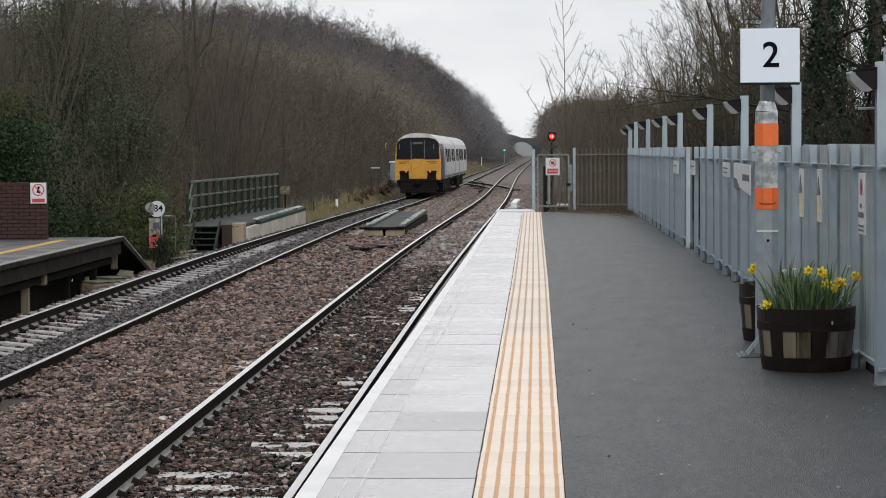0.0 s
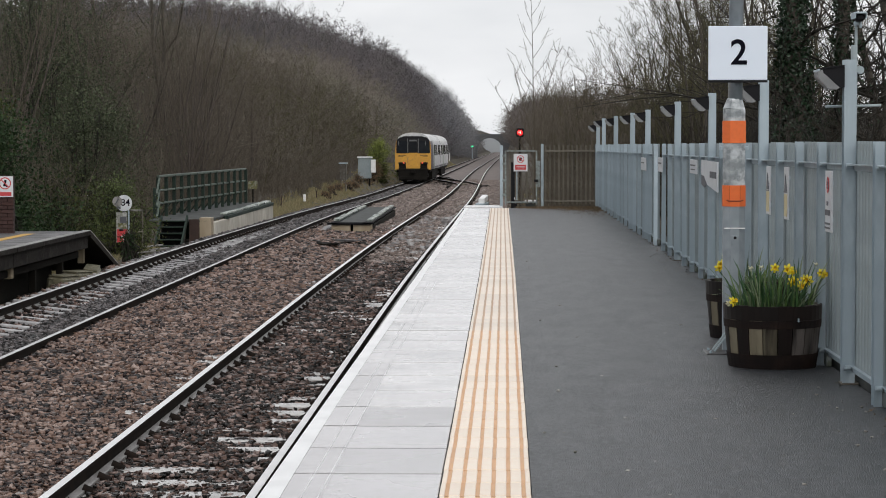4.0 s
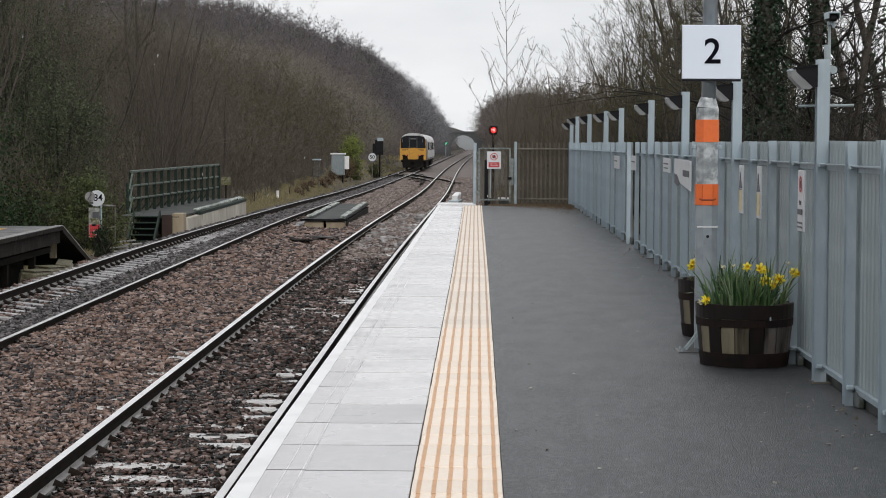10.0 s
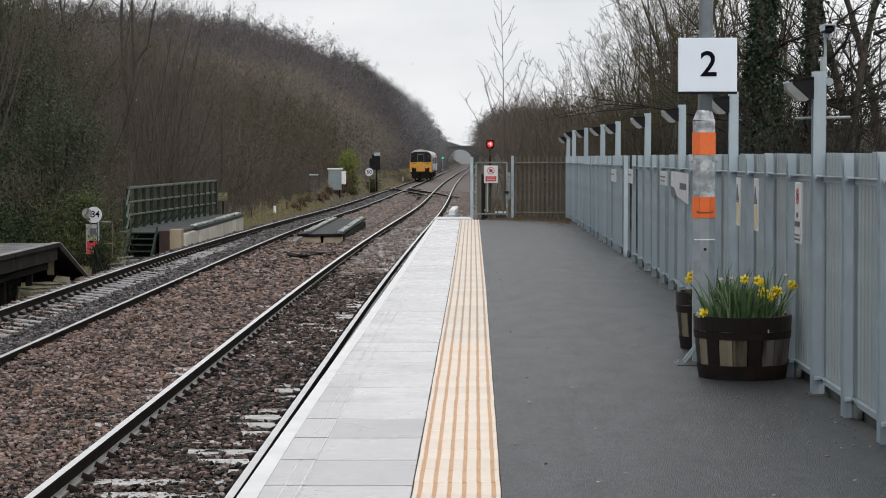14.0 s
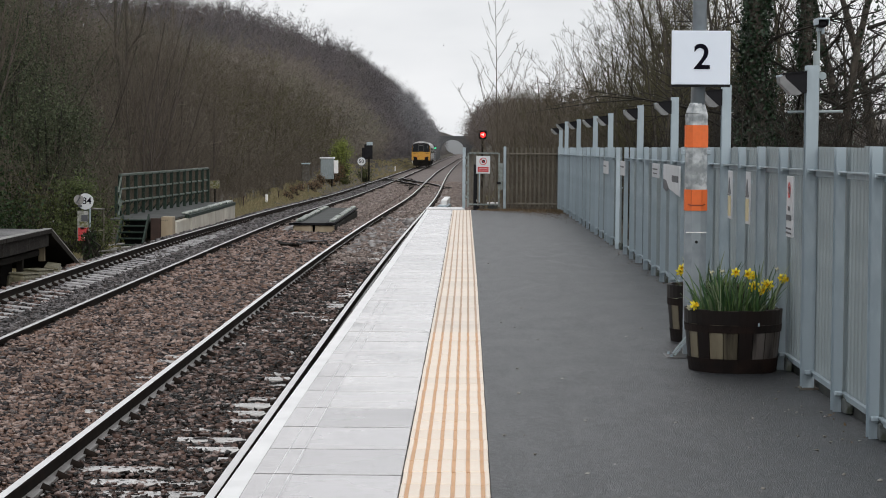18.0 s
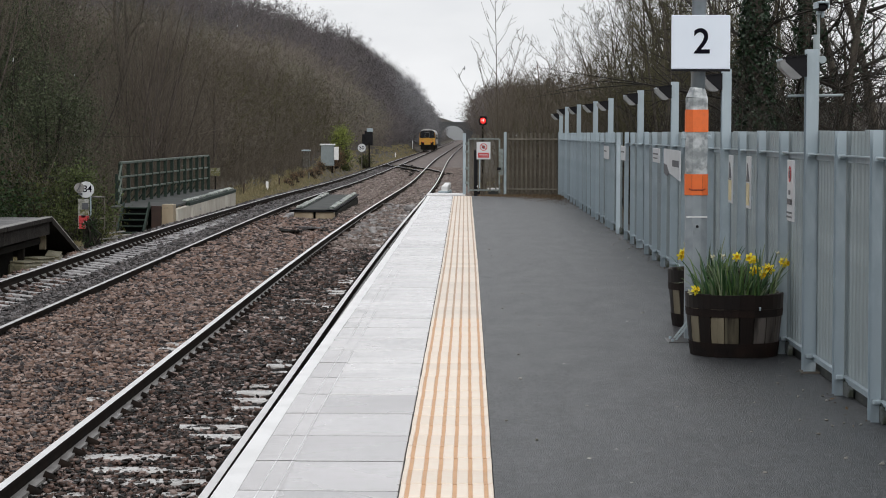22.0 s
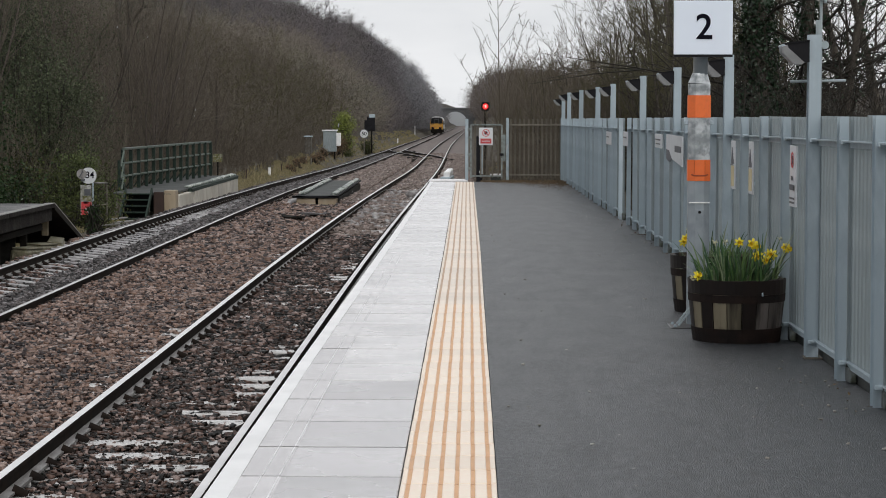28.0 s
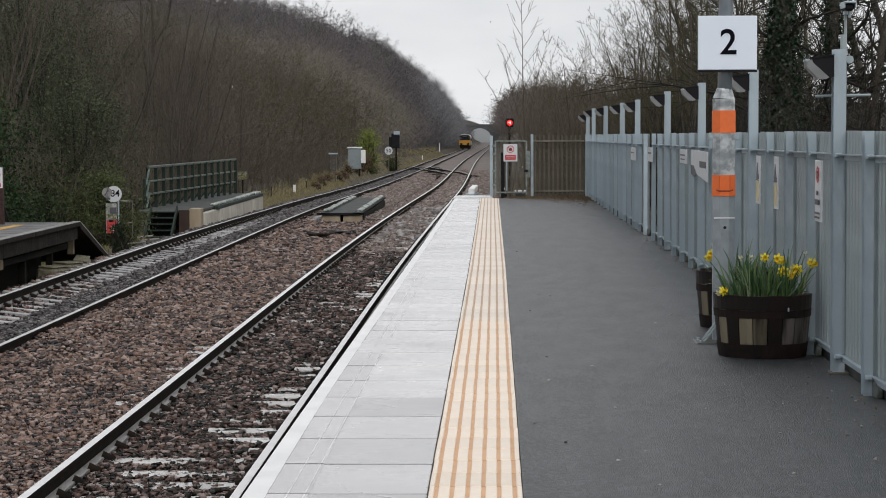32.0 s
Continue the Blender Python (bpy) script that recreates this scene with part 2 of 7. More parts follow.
# ---- the line of the railway: distance ahead, offset, height of the rail heads ----
RAIL_Z = [(-40, -0.915), (45, -0.915), (60, -0.96), (75, -1.08), (95, -1.27), (120, -1.6), (140, -1.8), (200, -2.04), (262, -2.30), (355, -2.86), (522, -3.86), (700, -4.9), (1600, -9.4)]
NEAR_X = [(-40, -2.62), (40, -2.60), (60, -2.52), (95, -2.47), (140, -2.62), (223, -2.92), (280, -2.98), (400, -2.9), (540, -2.7), (700, -2.5), (1600, 0.0)]
FAR_X = [(-40, -6.84), (50, -6.84), (75, -6.98), (100, -7.18), (138, -7.36), (166, -7.27), (206, -7.0), (260, -6.98), (356, -7.15), (446, -7.4), (560, -7.75), (700, -7.9), (1600, -6.5)]


def rail_z(y):
    return glide(RAIL_Z, y)


def near_x(y):
    return glide(NEAR_X, y)


def far_x(y):
    return glide(FAR_X, y)


def steps(a, b, k=1.035, first=1.5):
    out, y, s = [], a, first
    while y < b:
        out.append(y)
        y += s
        if y > 60:
            s *= k
    return out + [b]


# ---- ground: one sheet to the horizon, with the cutting and the wooded slope ----
def hill_left(u, y):
    """Rise of the wooded hill, u metres left of the line's foot path."""
    share = float(np.interp(y, [0, 60, 120, 200, 300, 430, 900, 1500], [0.14, 0.16, 0.2, 0.3, 0.52, 0.95, 1.0, 0.8]))
    return share * float(np.interp(u, [0, 4, 10, 16, 25, 29, 37, 46, 78, 190, 900], [0, 0.6, 13.0, 16.5, 20.3, 22.5, 25.1, 26.3, 27.5, 31, 39]))


def ground_z(x, y):
    """Height of the ground beside and under the tracks."""
    base = rail_z(y) - 0.42
    if x < -9.6:
        u = -9.6 - x
        w = min(u, 4.0)
        z = base - 0.15 + 0.06 * w
        z += hill_left(u, y) + min(1.0, u / 1.5) * float(np.interp(y, [80, 120, 165, 220, 400], [0, 0.55, 1.35, 1.35, 1.2]))
        return z + 0.25 * noise.noise((x * 0.15, y * 0.12, 3.1)) * min(1, u / 3)
    if x > -0.9:
        lift = float(np.interp(y, [40, 56, 75, 100, 160, 260, 450, 700, 1200], [0.25, 0.25, 0.3, 0.6, 1.6, 3.0, 7.0, 9.5, 9.5]))
        u = x + 0.9
        side = min(1.0, u / (3.5 if y < 200 else 5.0))
        z = base + lift * side
        if x > 4:
            z += 0.05 * min(x - 4, 60)
        return z + 0.2 * noise.noise((x * 0.2, y * 0.15, 7.7)) * side
    return base


def build_ground():
    xs = [-900, -500, -260, -130, -80, -60, -50, -42, -36, -30, -26, -22, -19, -16.5, -14.5, -13, -11.8, -10.6, -9.6, -9.0, -7, -5, -3, -1.6, -0.9, 0.2, 1.2, 2.5, 4, 6, 9, 13, 18, 26, 40, 70, 140, 300, 900]
    ys = [-300, -120, -50, -20] + steps(0, 1700, 1.04, 3.0) + [2600, 4000]
    verts = [(x, y, ground_z(x, min(max(y, 0), 1700))) for y in ys for x in xs]
    k = len(xs)
    faces = [(i * k + j, i * k + j + 1, (i + 1) * k + j + 1, (i + 1) * k + j) for i in range(len(ys) - 1) for j in range(k - 1)]
    me = sheet("ground", verts, faces, M["soil"], True)
    me.materials.append(M["woodland_floor"])
    me.polygons.foreach_set("material_index", [1 if ys[f[0] // k] > 130 and abs(xs[f[0] % k] + 3) > 8 else 0 for f in faces])
    tagged(new("ground", me), "damp brown leaf litter and soil beside the railway", "ground", kind="structure")


build_ground()


# ---- track: ballast, sleepers, rails ----
def build_ballast_bed():
    ys = steps(-40, 1500, 1.035, 2.0)
    prof = [(-9.7, -0.78), (-8.85, -0.5), (-8.4, -0.26), (-5.6, -0.24), (-4.7, -0.30), (-3.9, -0.24), (-1.7, -0.23), (-0.95, -0.25), (-0.93, -0.6)]
    verts, faces, k = [], [], len(prof)
    for y in ys:
        c = (near_x(y) + 2.6 + far_x(y) + 6.84) / 2
        z = rail_z(y)
        for x, h in prof:
            shift = far_x(y) + 6.84 if x < -5 else near_x(y) + 2.6 if x > -4.5 else c
            if x > -1.0:
                shift = min(shift, 0) if y < 54 else shift + 1.6
            verts.append((x + shift, y, z + h))
    for i in range(len(ys) - 1):
        for j in range(k - 1):
            a = i * k + j
            faces.append((a, a + 1, a + 1 + k, a + k))
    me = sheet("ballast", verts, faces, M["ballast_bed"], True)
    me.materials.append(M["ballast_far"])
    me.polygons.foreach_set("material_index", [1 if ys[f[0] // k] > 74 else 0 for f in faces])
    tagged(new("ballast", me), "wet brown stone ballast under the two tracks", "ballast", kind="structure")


build_ballast_bed()
RAIL_PROFILE = [(-0.07, -0.159), (0.07, -0.159), (0.07, -0.148), (0.012, -0.122), (0.010, -0.045), (0.033, -0.036), (0.034, -0.003), (-0.034, -0.003), (-0.033, -0.036), (-0.010, -0.045), (-0.012, -0.122), (-0.07, -0.148)]
RAIL_HEAD = [(-0.034, -0.004), (0.033, -0.004), (0.033, -0.001), (0.027, 0.001), (-0.028, 0.001), (-0.034, -0.001)]


def cant(centre, y):
    """Lean of the far track towards the platform."""
    return 0.06 * float(np.interp(y, [50, 75], [1, 0])) if centre is far_x else 0.0


def rail_line(centre, offset, a, b):
    pts = []
    for y in steps(a, b, 1.03, 2.0):
        pts.append((centre(y) + offset, y, rail_z(y) + cant(centre, y) * -offset))
    return pts


def build_track(name, centre, label, side):
    track = thing(name, (0, 0, 0), 0, label, "railway track", "running lines", "structure")
    for s in (-0.7525, 0.7525):
        line = rail_line(centre, s, -40.0, 1300)
        rail = child("rail", sweep("rail", line, RAIL_PROFILE, M["rail_side"]), None, track, "brown rusty steel running rail")
        child("rail_head", sweep("rail_head", line, RAIL_HEAD, M["rail_top" if side > 0 else "rail_dull"]), None, rail, "polished bright rail head")
        for e in (-1, 1):
            foot = [(e * 0.02, -0.118), (e * 0.088, -0.130), (e * 0.088, -0.150), (e * 0.02, -0.140)]
            child("rail_foot", sweep("rail_foot", line[:62], foot[:: -e], M["rail_foot"]), None, rail, "wet grey rail foot")
    return track


near_track = build_track("near_track", near_x, "wet railway track with polished rails beside the platform", 1)
far_track = build_track("far_track", far_x, "railway track with polished rails on concrete sleepers", -1)

# ---- platform ----
PLAT_END = 53.2


def edge_x(y):
    return float(np.interp(y, [0, 10.6, 14, 20, 32, 53.2], [-1.185, -1.165, -1.152, -1.12, -1.058, -0.962]))


def tact_x(y):
    return float(np.interp(y, [0, 27, 53.2], [-0.315, -0.32, -0.365]))


TACT_W = 0.44
FENCE_X = [(0, 2.33), (33, 2.33), (54.6, 2.2)]


def build_platform():
    ys = [-8, 0, 4, 8, 12, 16, 20, 25, 30, 36, 42, 48, PLAT_END]
    verts, faces = [], []
    for y in ys:
        r = 2.40 if y < 40 else 2.32
        for x, z in ((tact_x(y) + TACT_W + 0.002, -0.9), (tact_x(y) + TACT_W + 0.002, 0.0), (1.0, 0.012), (r, 0.0), (r, -0.9)):
            verts.append((x, y, z))
    for i in range(len(ys) - 1):
        for j in range(4):
            a = i * 5 + j
            faces.append((a, a + 1, a + 6, a + 5))
    n = (len(ys) - 1) * 5
    faces.append((n, n + 1, n + 2, n + 3, n + 4))
    faces.append((4, 3, 2, 1, 0))
    tagged(new("platform", sheet("platform", verts, faces, M["asphalt"], False)), "wet dark grey asphalt station platform surface", "platform", kind="structure")
    # the brick front under the overhanging slabs
    line = [(edge_x(y) + 0.22, y, 0) for y in ys]
    tagged(new("platform_wall", sweep("platform_wall", line, [(0, -1.35), (0.6, -1.35), (0.6, -0.085), (0, -0.085)], M["brick"])), "dark weathered brick wall below the platform edge", "wall", kind="structure")
    # bedding under slabs and tactile strip
    verts = []
    for y in ys:
        verts += [(edge_x(y) + 0.05, y, -0.0022), (tact_x(y) + TACT_W, y, -0.0018), (tact_x(y) + TACT_W, y, -0.083), (edge_x(y) + 0.05, y, -0.083)]
    faces = [(i * 4 + j, i * 4 + (j + 1) % 4, i * 4 + 4 + (j + 1) % 4, i * 4 + 4 + j) for i in range(len(ys) - 1) for j in range(4)]
    tagged(new("bedding", sheet("bedding", verts, faces, M["joint"])), "dark mortar bedding under the edge slabs", "bedding", kind="structure")


M["brick"] = mat("dark_old_brick", (0.13, 0.075, 0.055), 0.7, (0.085, 0.055, 0.045), 2.5, third=(0.05, 0.04, 0.036), fine=9, bump=0.6, bump_scale=30)
build_platform()


# ---- fast meshes for what comes in thousands ----
def raw_mesh(name, verts, faces, material, smooth=False):
    """A mesh from an array of corners and an array of faces of one size."""
    me = bpy.data.meshes.new(name)
    n, k = faces.shape
    me.vertices.add(len(verts))
    me.vertices.foreach_set("co", np.asarray(verts, dtype=np.float32).ravel())
    me.loops.add(n * k)
    me.loops.foreach_set("vertex_index", faces.astype(np.int32).ravel())
    me.polygons.add(n)
    me.polygons.foreach_set("loop_start", np.arange(0, n * k, k, dtype=np.int32))
    if smooth:
        me.polygons.foreach_set("use_smooth", np.ones(n, dtype=bool))
    me.materials.append(material)
    me.update(calc_edges=True)
    return me


def bars_mesh(name, segs, material, k=3):
    """Many thin tapered bars: rows of x0 y0 z0 x1 y1 z1 r0 r1."""
    s = np.asarray(segs, dtype=np.float64)
    p, q, r0, r1 = s[:, 0:3], s[:, 3:6], s[:, 6], s[:, 7]
    d = q - p
    d /= np.linalg.norm(d, axis=1)[:, None] + 1e-9
    ref = np.where(np.abs(d[:, 2:3]) > 0.8, np.array([[1.0, 0, 0]]), np.array([[0, 0, 1.0]]))
    u = np.cross(d, ref)
    u /= np.linalg.norm(u, axis=1)[:, None] + 1e-9
    v = np.cross(d, u)
    ang = np.arange(k) * 2 * math.pi / k
    ring = u[:, None, :] * np.cos(ang)[None, :, None] + v[:, None, :] * np.sin(ang)[None, :, None]
    verts = np.concatenate([p[:, None] + ring * r0[:, None, None], q[:, None] + ring * r1[:, None, None]], axis=1)
    j = np.arange(k)
    quad = np.stack([j, (j + 1) % k, (j + 1) % k + k, j + k], axis=1)
    faces = (np.arange(len(s)) * 2 * k)[:, None, None] + quad[None]
    return raw_mesh(name, verts.reshape(-1, 3), faces.reshape(-1, 4), material, True)


def stones_mesh(name, at, size, material, rng):
    """Angular stones, eight faces each."""
    base = np.array([(1, 0, 0.6), (-0.6, 0.9, 0.6), (-0.6, -0.9, 0.6), (0.8, 0.3, -0.7), (-0.7, 0.6, -0.7), (-0.1, -1.0, -0.7)], dtype=np.float64)
    tri = np.array([(0, 1, 2), (3, 5, 4), (0, 3, 1), (3, 4, 1), (1, 4, 2), (4, 5, 2), (2, 5, 0), (5, 3, 0)])
    n = len(at)
    jit = base[None] * rng.uniform(0.7, 1.3, (n, 6, 1)) + rng.normal(0, 0.24, (n, 6, 3))
    a = rng.uniform(0, 2 * math.pi, n)
    c, s = np.cos(a), np.sin(a)
    x, y = jit[..., 0] * c[:, None] - jit[..., 1] * s[:, None], jit[..., 0] * s[:, None] + jit[..., 1] * c[:, None]
    t = rng.normal(0, 0.5, n)
    c, s = np.cos(t), np.sin(t)
    z = jit[..., 2] * 0.75
    y, z = y * c[:, None] - z * s[:, None], y * s[:, None] + z * c[:, None]
    verts = np.stack([x * 1.25, y * 0.85, z], axis=2) * size[:, None, None] + at[:, None]
    faces = (np.arange(n) * 6)[:, None, None] + tri[None]
    return raw_mesh(name, verts.reshape(-1, 3), faces.reshape(-1, 3), material)


def leaves_mesh(name, at, size, material, rng, droop=0.5, slim=0.55):
    """Small folded leaves, each a pair of triangles."""
    n = len(at)
    d = rng.normal(0, 1, (n, 3))
    d[:, 2] -= droop
    d /= np.linalg.norm(d, axis=1)[:, None]
    u = np.cross(d, rng.normal(0, 1, (n, 3)))
    u /= np.linalg.norm(u, axis=1)[:, None] + 1e-9
    w = np.cross(d, u)
    s = size[:, None]
    verts = np.stack([at, at + (d * 0.5 + u * slim * 0.6 + w * 0.15) * s, at + d * s, at + (d * 0.5 - u * slim * 0.6 + w * 0.15) * s], axis=1)
    faces = (np.arange(n) * 4)[:, None, None] + np.array([[0, 1, 2], [0, 2, 3]])[None]
    return raw_mesh(name, verts.reshape(-1, 3), faces.reshape(-1, 3), material)


# ---- platform edge: slabs, white line, tactile tiles ----
def prism(poly, z0, z1, material, bevel=0.004):
    """A slab over a four-cornered outline with softened top edges."""
    c = [sum(p[i] for p in poly) / len(poly) for i in (0, 1)]

    def inset(p):
        d = Vector((c[0] - p[0], c[1] - p[1])).normalized() * bevel * 1.4
        return (p[0] + d.x, p[1] + d.y)

    verts = [(*p, z0) for p in poly] + [(*p, z1 - bevel) for p in poly] + [(*inset(p), z1) for p in poly]
    n = len(poly)
    faces = [(i, (i + 1) % n, (i + 1) % n + n, i + n) for i in range(n)] + [(i + n, (i + 1) % n + n, (i + 1) % n + 2 * n, i + 2 * n) for i in range(n)]
    faces.append(tuple(range(2 * n, 3 * n)))
    return sheet("slab", verts, faces, material)


def build_platform_edge():
    rng = random.Random(5)
    edge = thing("platform_edge", (0, 0, 0), 0, "pale wet concrete edge slabs with white painted line", "platform edge", kind="structure")
    y = -8.28
    while y < PLAT_END - 0.1:
        y2 = min(y + 0.933, PLAT_END)
        gap = rng.uniform(0.010, 0.019)
        a, b = y + gap, y2 - gap
        lift = rng.uniform(0.0, 0.003)
        outer = [(edge_x(a) + 0.002, a), (tact_x(a) - 0.004, a), (tact_x(b) - 0.004, b), (edge_x(b) + 0.002, b)]
        slab = child("slab", prism(outer, -0.085, lift, M["coper_grey" if y < 14.0 else "coper"]), None, edge)
        # the dirtier band beside the paint, and two scored lines along the slab
        if y < 16:
            w = 0.30 - 0.004 * max(0.0, y - 10)
            band = sheet("worn_band", [(edge_x(a) + 0.08, a, lift + 0.0012), (edge_x(a) + w, a, lift + 0.0012), (edge_x(b) + w - 0.004, b, lift + 0.0012), (edge_x(b) + 0.08, b, lift + 0.0012)], [(0, 1, 2, 3)], M["coper_dirty"])
            child("worn_band", band, None, slab, "dirtier grey band beside the painted line")
        for off in (0.195, 0.275):
            if y < 26:
                line = sheet("scored_line", [(edge_x(a) + off, a, lift + 0.0022), (edge_x(a) + off + 0.008, a, lift + 0.0022), (edge_x(b) + off + 0.008, b, lift + 0.0022), (edge_x(b) + off, b, lift + 0.0022)], [(0, 1, 2, 3)], M["scored"])
                child("scored_line", line, None, slab)
        y = y2
    ys = [-7.9 + 1.5 * i for i in range(41)] + [PLAT_END]
    verts = []
    rng = random.Random(9)
    for q in ys:
        w = 0.084 + 0.018 * float(np.interp(q, [10.5, 13], [1, 0])) + rng.uniform(-0.004, 0.004)
        verts += [(edge_x(q) - 0.003, q, -0.06), (edge_x(q) - 0.003, q, 0.0045), (edge_x(q) + w, q, 0.0045)]
    faces = [(i * 3 + j, i * 3 + j + 1, i * 3 + 4 + j, i * 3 + 3 + j) for i in range(len(ys) - 1) for j in range(2)]
    child("white_line", sheet("white_line", verts, faces, M["white_paint"]), None, edge, "white painted line along the edge")


def tactile_tile(top, groove):
    """Ochre base with cream flat-topped bars, five whole and two halves."""
    w, l = TACT_W, 0.4095
    verts, faces, which = [], [], []

    def slab(x0, x1, y0, y1, z0, z1, m, e=0.003):
        i = len(verts)
        verts.extend([(x0, y0, z0), (x1, y0, z0), (x1, y1, z0), (x0, y1, z0), (x0 + e, y0 + e, z1), (x1 - e, y0 + e, z1), (x1 - e, y1 - e, z1), (x0 + e, y1 - e, z1)])
        faces.extend([(i + 4, i + 5, i + 6, i + 7)] + [(i + a, i + (a + 1) % 4, i + 4 + (a + 1) % 4, i + 4 + a) for a in range(4)])
        which.extend([m] * 5)

    slab(0, w, 0, l, -0.03, 0.0, 1)
    p = w / 6
    for k in range(7):
        c = k * p
        slab(max(0.002, c - p * 0.37), min(w - 0.002, c + p * 0.37), 0.007, l - 0.007, 0.0, 0.005, 0)
    me = sheet("tactile_tile", verts, faces, M[top])
    me.materials.append(M[groove])
    me.polygons.foreach_set("material_index", which)
    return me


M["scored"] = mat("pale_scored_line", (0.80, 0.79, 0.80), 0.4)
M["coper_dirty"] = mat("dirty_slab_band", (0.64, 0.62, 0.628), 0.26, (0.575, 0.556, 0.563), 2.5, third=(0.655, 0.638, 0.645), fine=14, rand=0.08, bump=0.12, bump_scale=160)
build_platform_edge()


def build_tactile():
    rng = random.Random(3)
    strip = thing("tactile_paving", (0, 0, 0), 0, "cream and ochre ribbed tactile paving strip along the platform", "tactile paving", kind="structure")
    clean, worn = tactile_tile("tactile", "tactile_gap"), tactile_tile("tactile_worn", "tactile_gap_worn")
    y = 13.08 - 50 * 0.4135
    while y < PLAT_END - 0.3:
        child("tile", clean if y < 19.5 else worn, None, strip, "", (tact_x(y) + rng.uniform(-0.0015, 0.0015), y, rng.uniform(-0.0008, 0.0008)))
        y += 0.4135


build_tactile()


# ---- sleepers, chairs and loose ballast ----
def build_sleepers(track, centre, material, sunk, name, wide=0.24):
    bm = box(bmesh.new(), (0, 0, -0.1), (2.5, wide, 0.2), 0.015)
    me = flush(bm, name)
    me.materials.append(material)
    rng = random.Random(11)
    y = -7.3
    chairs = []
    while y < 175:
        sag = sunk(y) + rng.uniform(-0.008, 0.008)
        lean = cant(centre, y)
        child("sleeper", me, None, track, "", (centre(y) + rng.uniform(-0.02, 0.02), y, rail_z(y) - 0.165 - sag - lean * 0.6), (0, math.degrees(lean * 1.8), rng.uniform(-0.4, 0.4)))
        for s in (-0.7525, 0.7525):
            for side in (-1, 1):
                x = centre(y) + s + side * 0.11
                z = rail_z(y) - 0.16 - cant(centre, y) * s
                chairs.append((x - 0.045 * side, y, z + 0.035, x + 0.06 * side, y, z, 0.05, 0.035))
        y += 0.65
    child("chair", bars_mesh("chair", chairs, M["rail_side"], 5), None, track, "rusty rail chairs and clips")
    tagged(track.children[-1], kind="stuff")


build_sleepers(near_track, near_x, M["sleeper"], lambda y: 0.0 if y < 60 else -0.012, "sleeper")
build_sleepers(far_track, far_x, M["old_sleeper"], lambda y: -0.012 if y < 75 else 0.0, "sleeper", 0.12)


def build_stones():
    rng = np.random.default_rng(21)
    parts = {"brown": [], "dark": [], "pale": [], "grey": [], "rubble": []}

    def zone(x0, x1, y0, y1, per, r, h, kind, sparse=None, bar=0.28):
        n = int((x1 - x0) * (y1 - y0) * per)
        x, y = rng.uniform(x0, x1, n), rng.uniform(y0, y1, n)
        if sparse is not None:
            keep = ((y - 8.3 + bar / 2) % 0.65 > bar) | (rng.uniform(0, 1, n) < sparse)
            x, y = x[keep], y[keep]
        clear = (x > -5.75) & (x < -4.05) & (y > 69.5) & (y < 88)
        x, y = x[~clear], y[~clear]
        zt = np.interp(y, ZS, ZV)
        sh = np.interp(y, ZS, FV) + 6.84 if x0 < -5.2 else np.interp(y, ZS, NV) + 2.6 if x0 > -4.4 else (np.interp(y, ZS, NV) + np.interp(y, ZS, FV) + 9.44) / 2
        wave = 0.03 * np.sin(x * 3.1 + y * 0.9) * np.sin(y * 1.3)
        dip = np.where((x > -7.6) & (x < -6.9), 0.045 - 0.13 * (x + 7.6), 0.0) * np.interp(y, [50, 75], [1, 0])
        z = zt + h + wave * (0.4 if kind == "grey" else 1.0) + dip + rng.uniform(-0.042, 0.036, n)[: len(x)]
        s = r * rng.uniform(0.6, 1.35, len(x))
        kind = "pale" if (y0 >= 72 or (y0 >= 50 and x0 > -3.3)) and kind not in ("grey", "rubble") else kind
        parts[kind].append(np.column_stack([x + sh, y, z, s]))

    ZS = np.arange(0, 220, 2.0)
    ZV = np.array([rail_z(y) for y in ZS])
    NV = np.array([near_x(y) for y in ZS])
    FV = np.array([far_x(y) for y in ZS])
    for y0, y1, per, r in ((-7, 13, 330, 0.034), (13, 19, 1700, 0.021), (19, 25, 1200, 0.025), (25, 40, 640, 0.031), (40, 50, 360, 0.038), (50, 72, 220, 0.045), (72, 110, 230, 0.042), (110, 200, 95, 0.055)):
        zone(-5.6, -3.85, y0, y1, per * 0.95, r * 1.04, -0.222, "brown")
        zone(-3.95, -3.42, y0, y1, per, r, -0.176, "brown", 0.5 if y0 < 60 else 0.9)
        zone(-3.23, -2.3, y0, y1, per * 1.1, r, -0.178, "dark" if y0 < 50 else "brown", 0.62 if y0 < 19 else 0.86 if y0 < 25 else 0.78 if y0 < 50 else 0.22 if y0 < 60 else 0.1)
        zone(-2.34, -1.88, y0, y1, per * 0.95, r, -0.193 if y0 < 50 else -0.185, "dark" if y0 < 50 else "brown", 0.45 if y0 < 50 else 0.1)
        zone(-1.82, -1.0, y0, y1, per, r, -0.2, "dark" if y0 < 60 else "brown")
        if y0 >= 72:
            zone(-1.0, 0.4, y0, y1, per, r, -0.24, "brown")
        if y0 >= 24 or y0 < 0:
            zone(-7.55, -6.95, y0, y1, per * 1.1, r * 0.85, -0.20 if y0 < 72 else -0.18, "dark" if y0 < 40 else "grey", 0.06, 0.2)
            zone(-6.95, -6.13, y0, y1, per * 1.3, r * 0.85, -0.172, "grey", 0.74, 0.17)
            zone(-8.4, -7.6, y0, y1, per, r, -0.185, "brown" if y0 < 50 else "grey", 0.85)
            zone(-6.05, -5.5, y0, y1, per * 1.1, r, -0.185, "brown", 0.97)
    zone(-1.0, -0.1, 55.6, 72, 150, 0.054, -0.24, "brown")
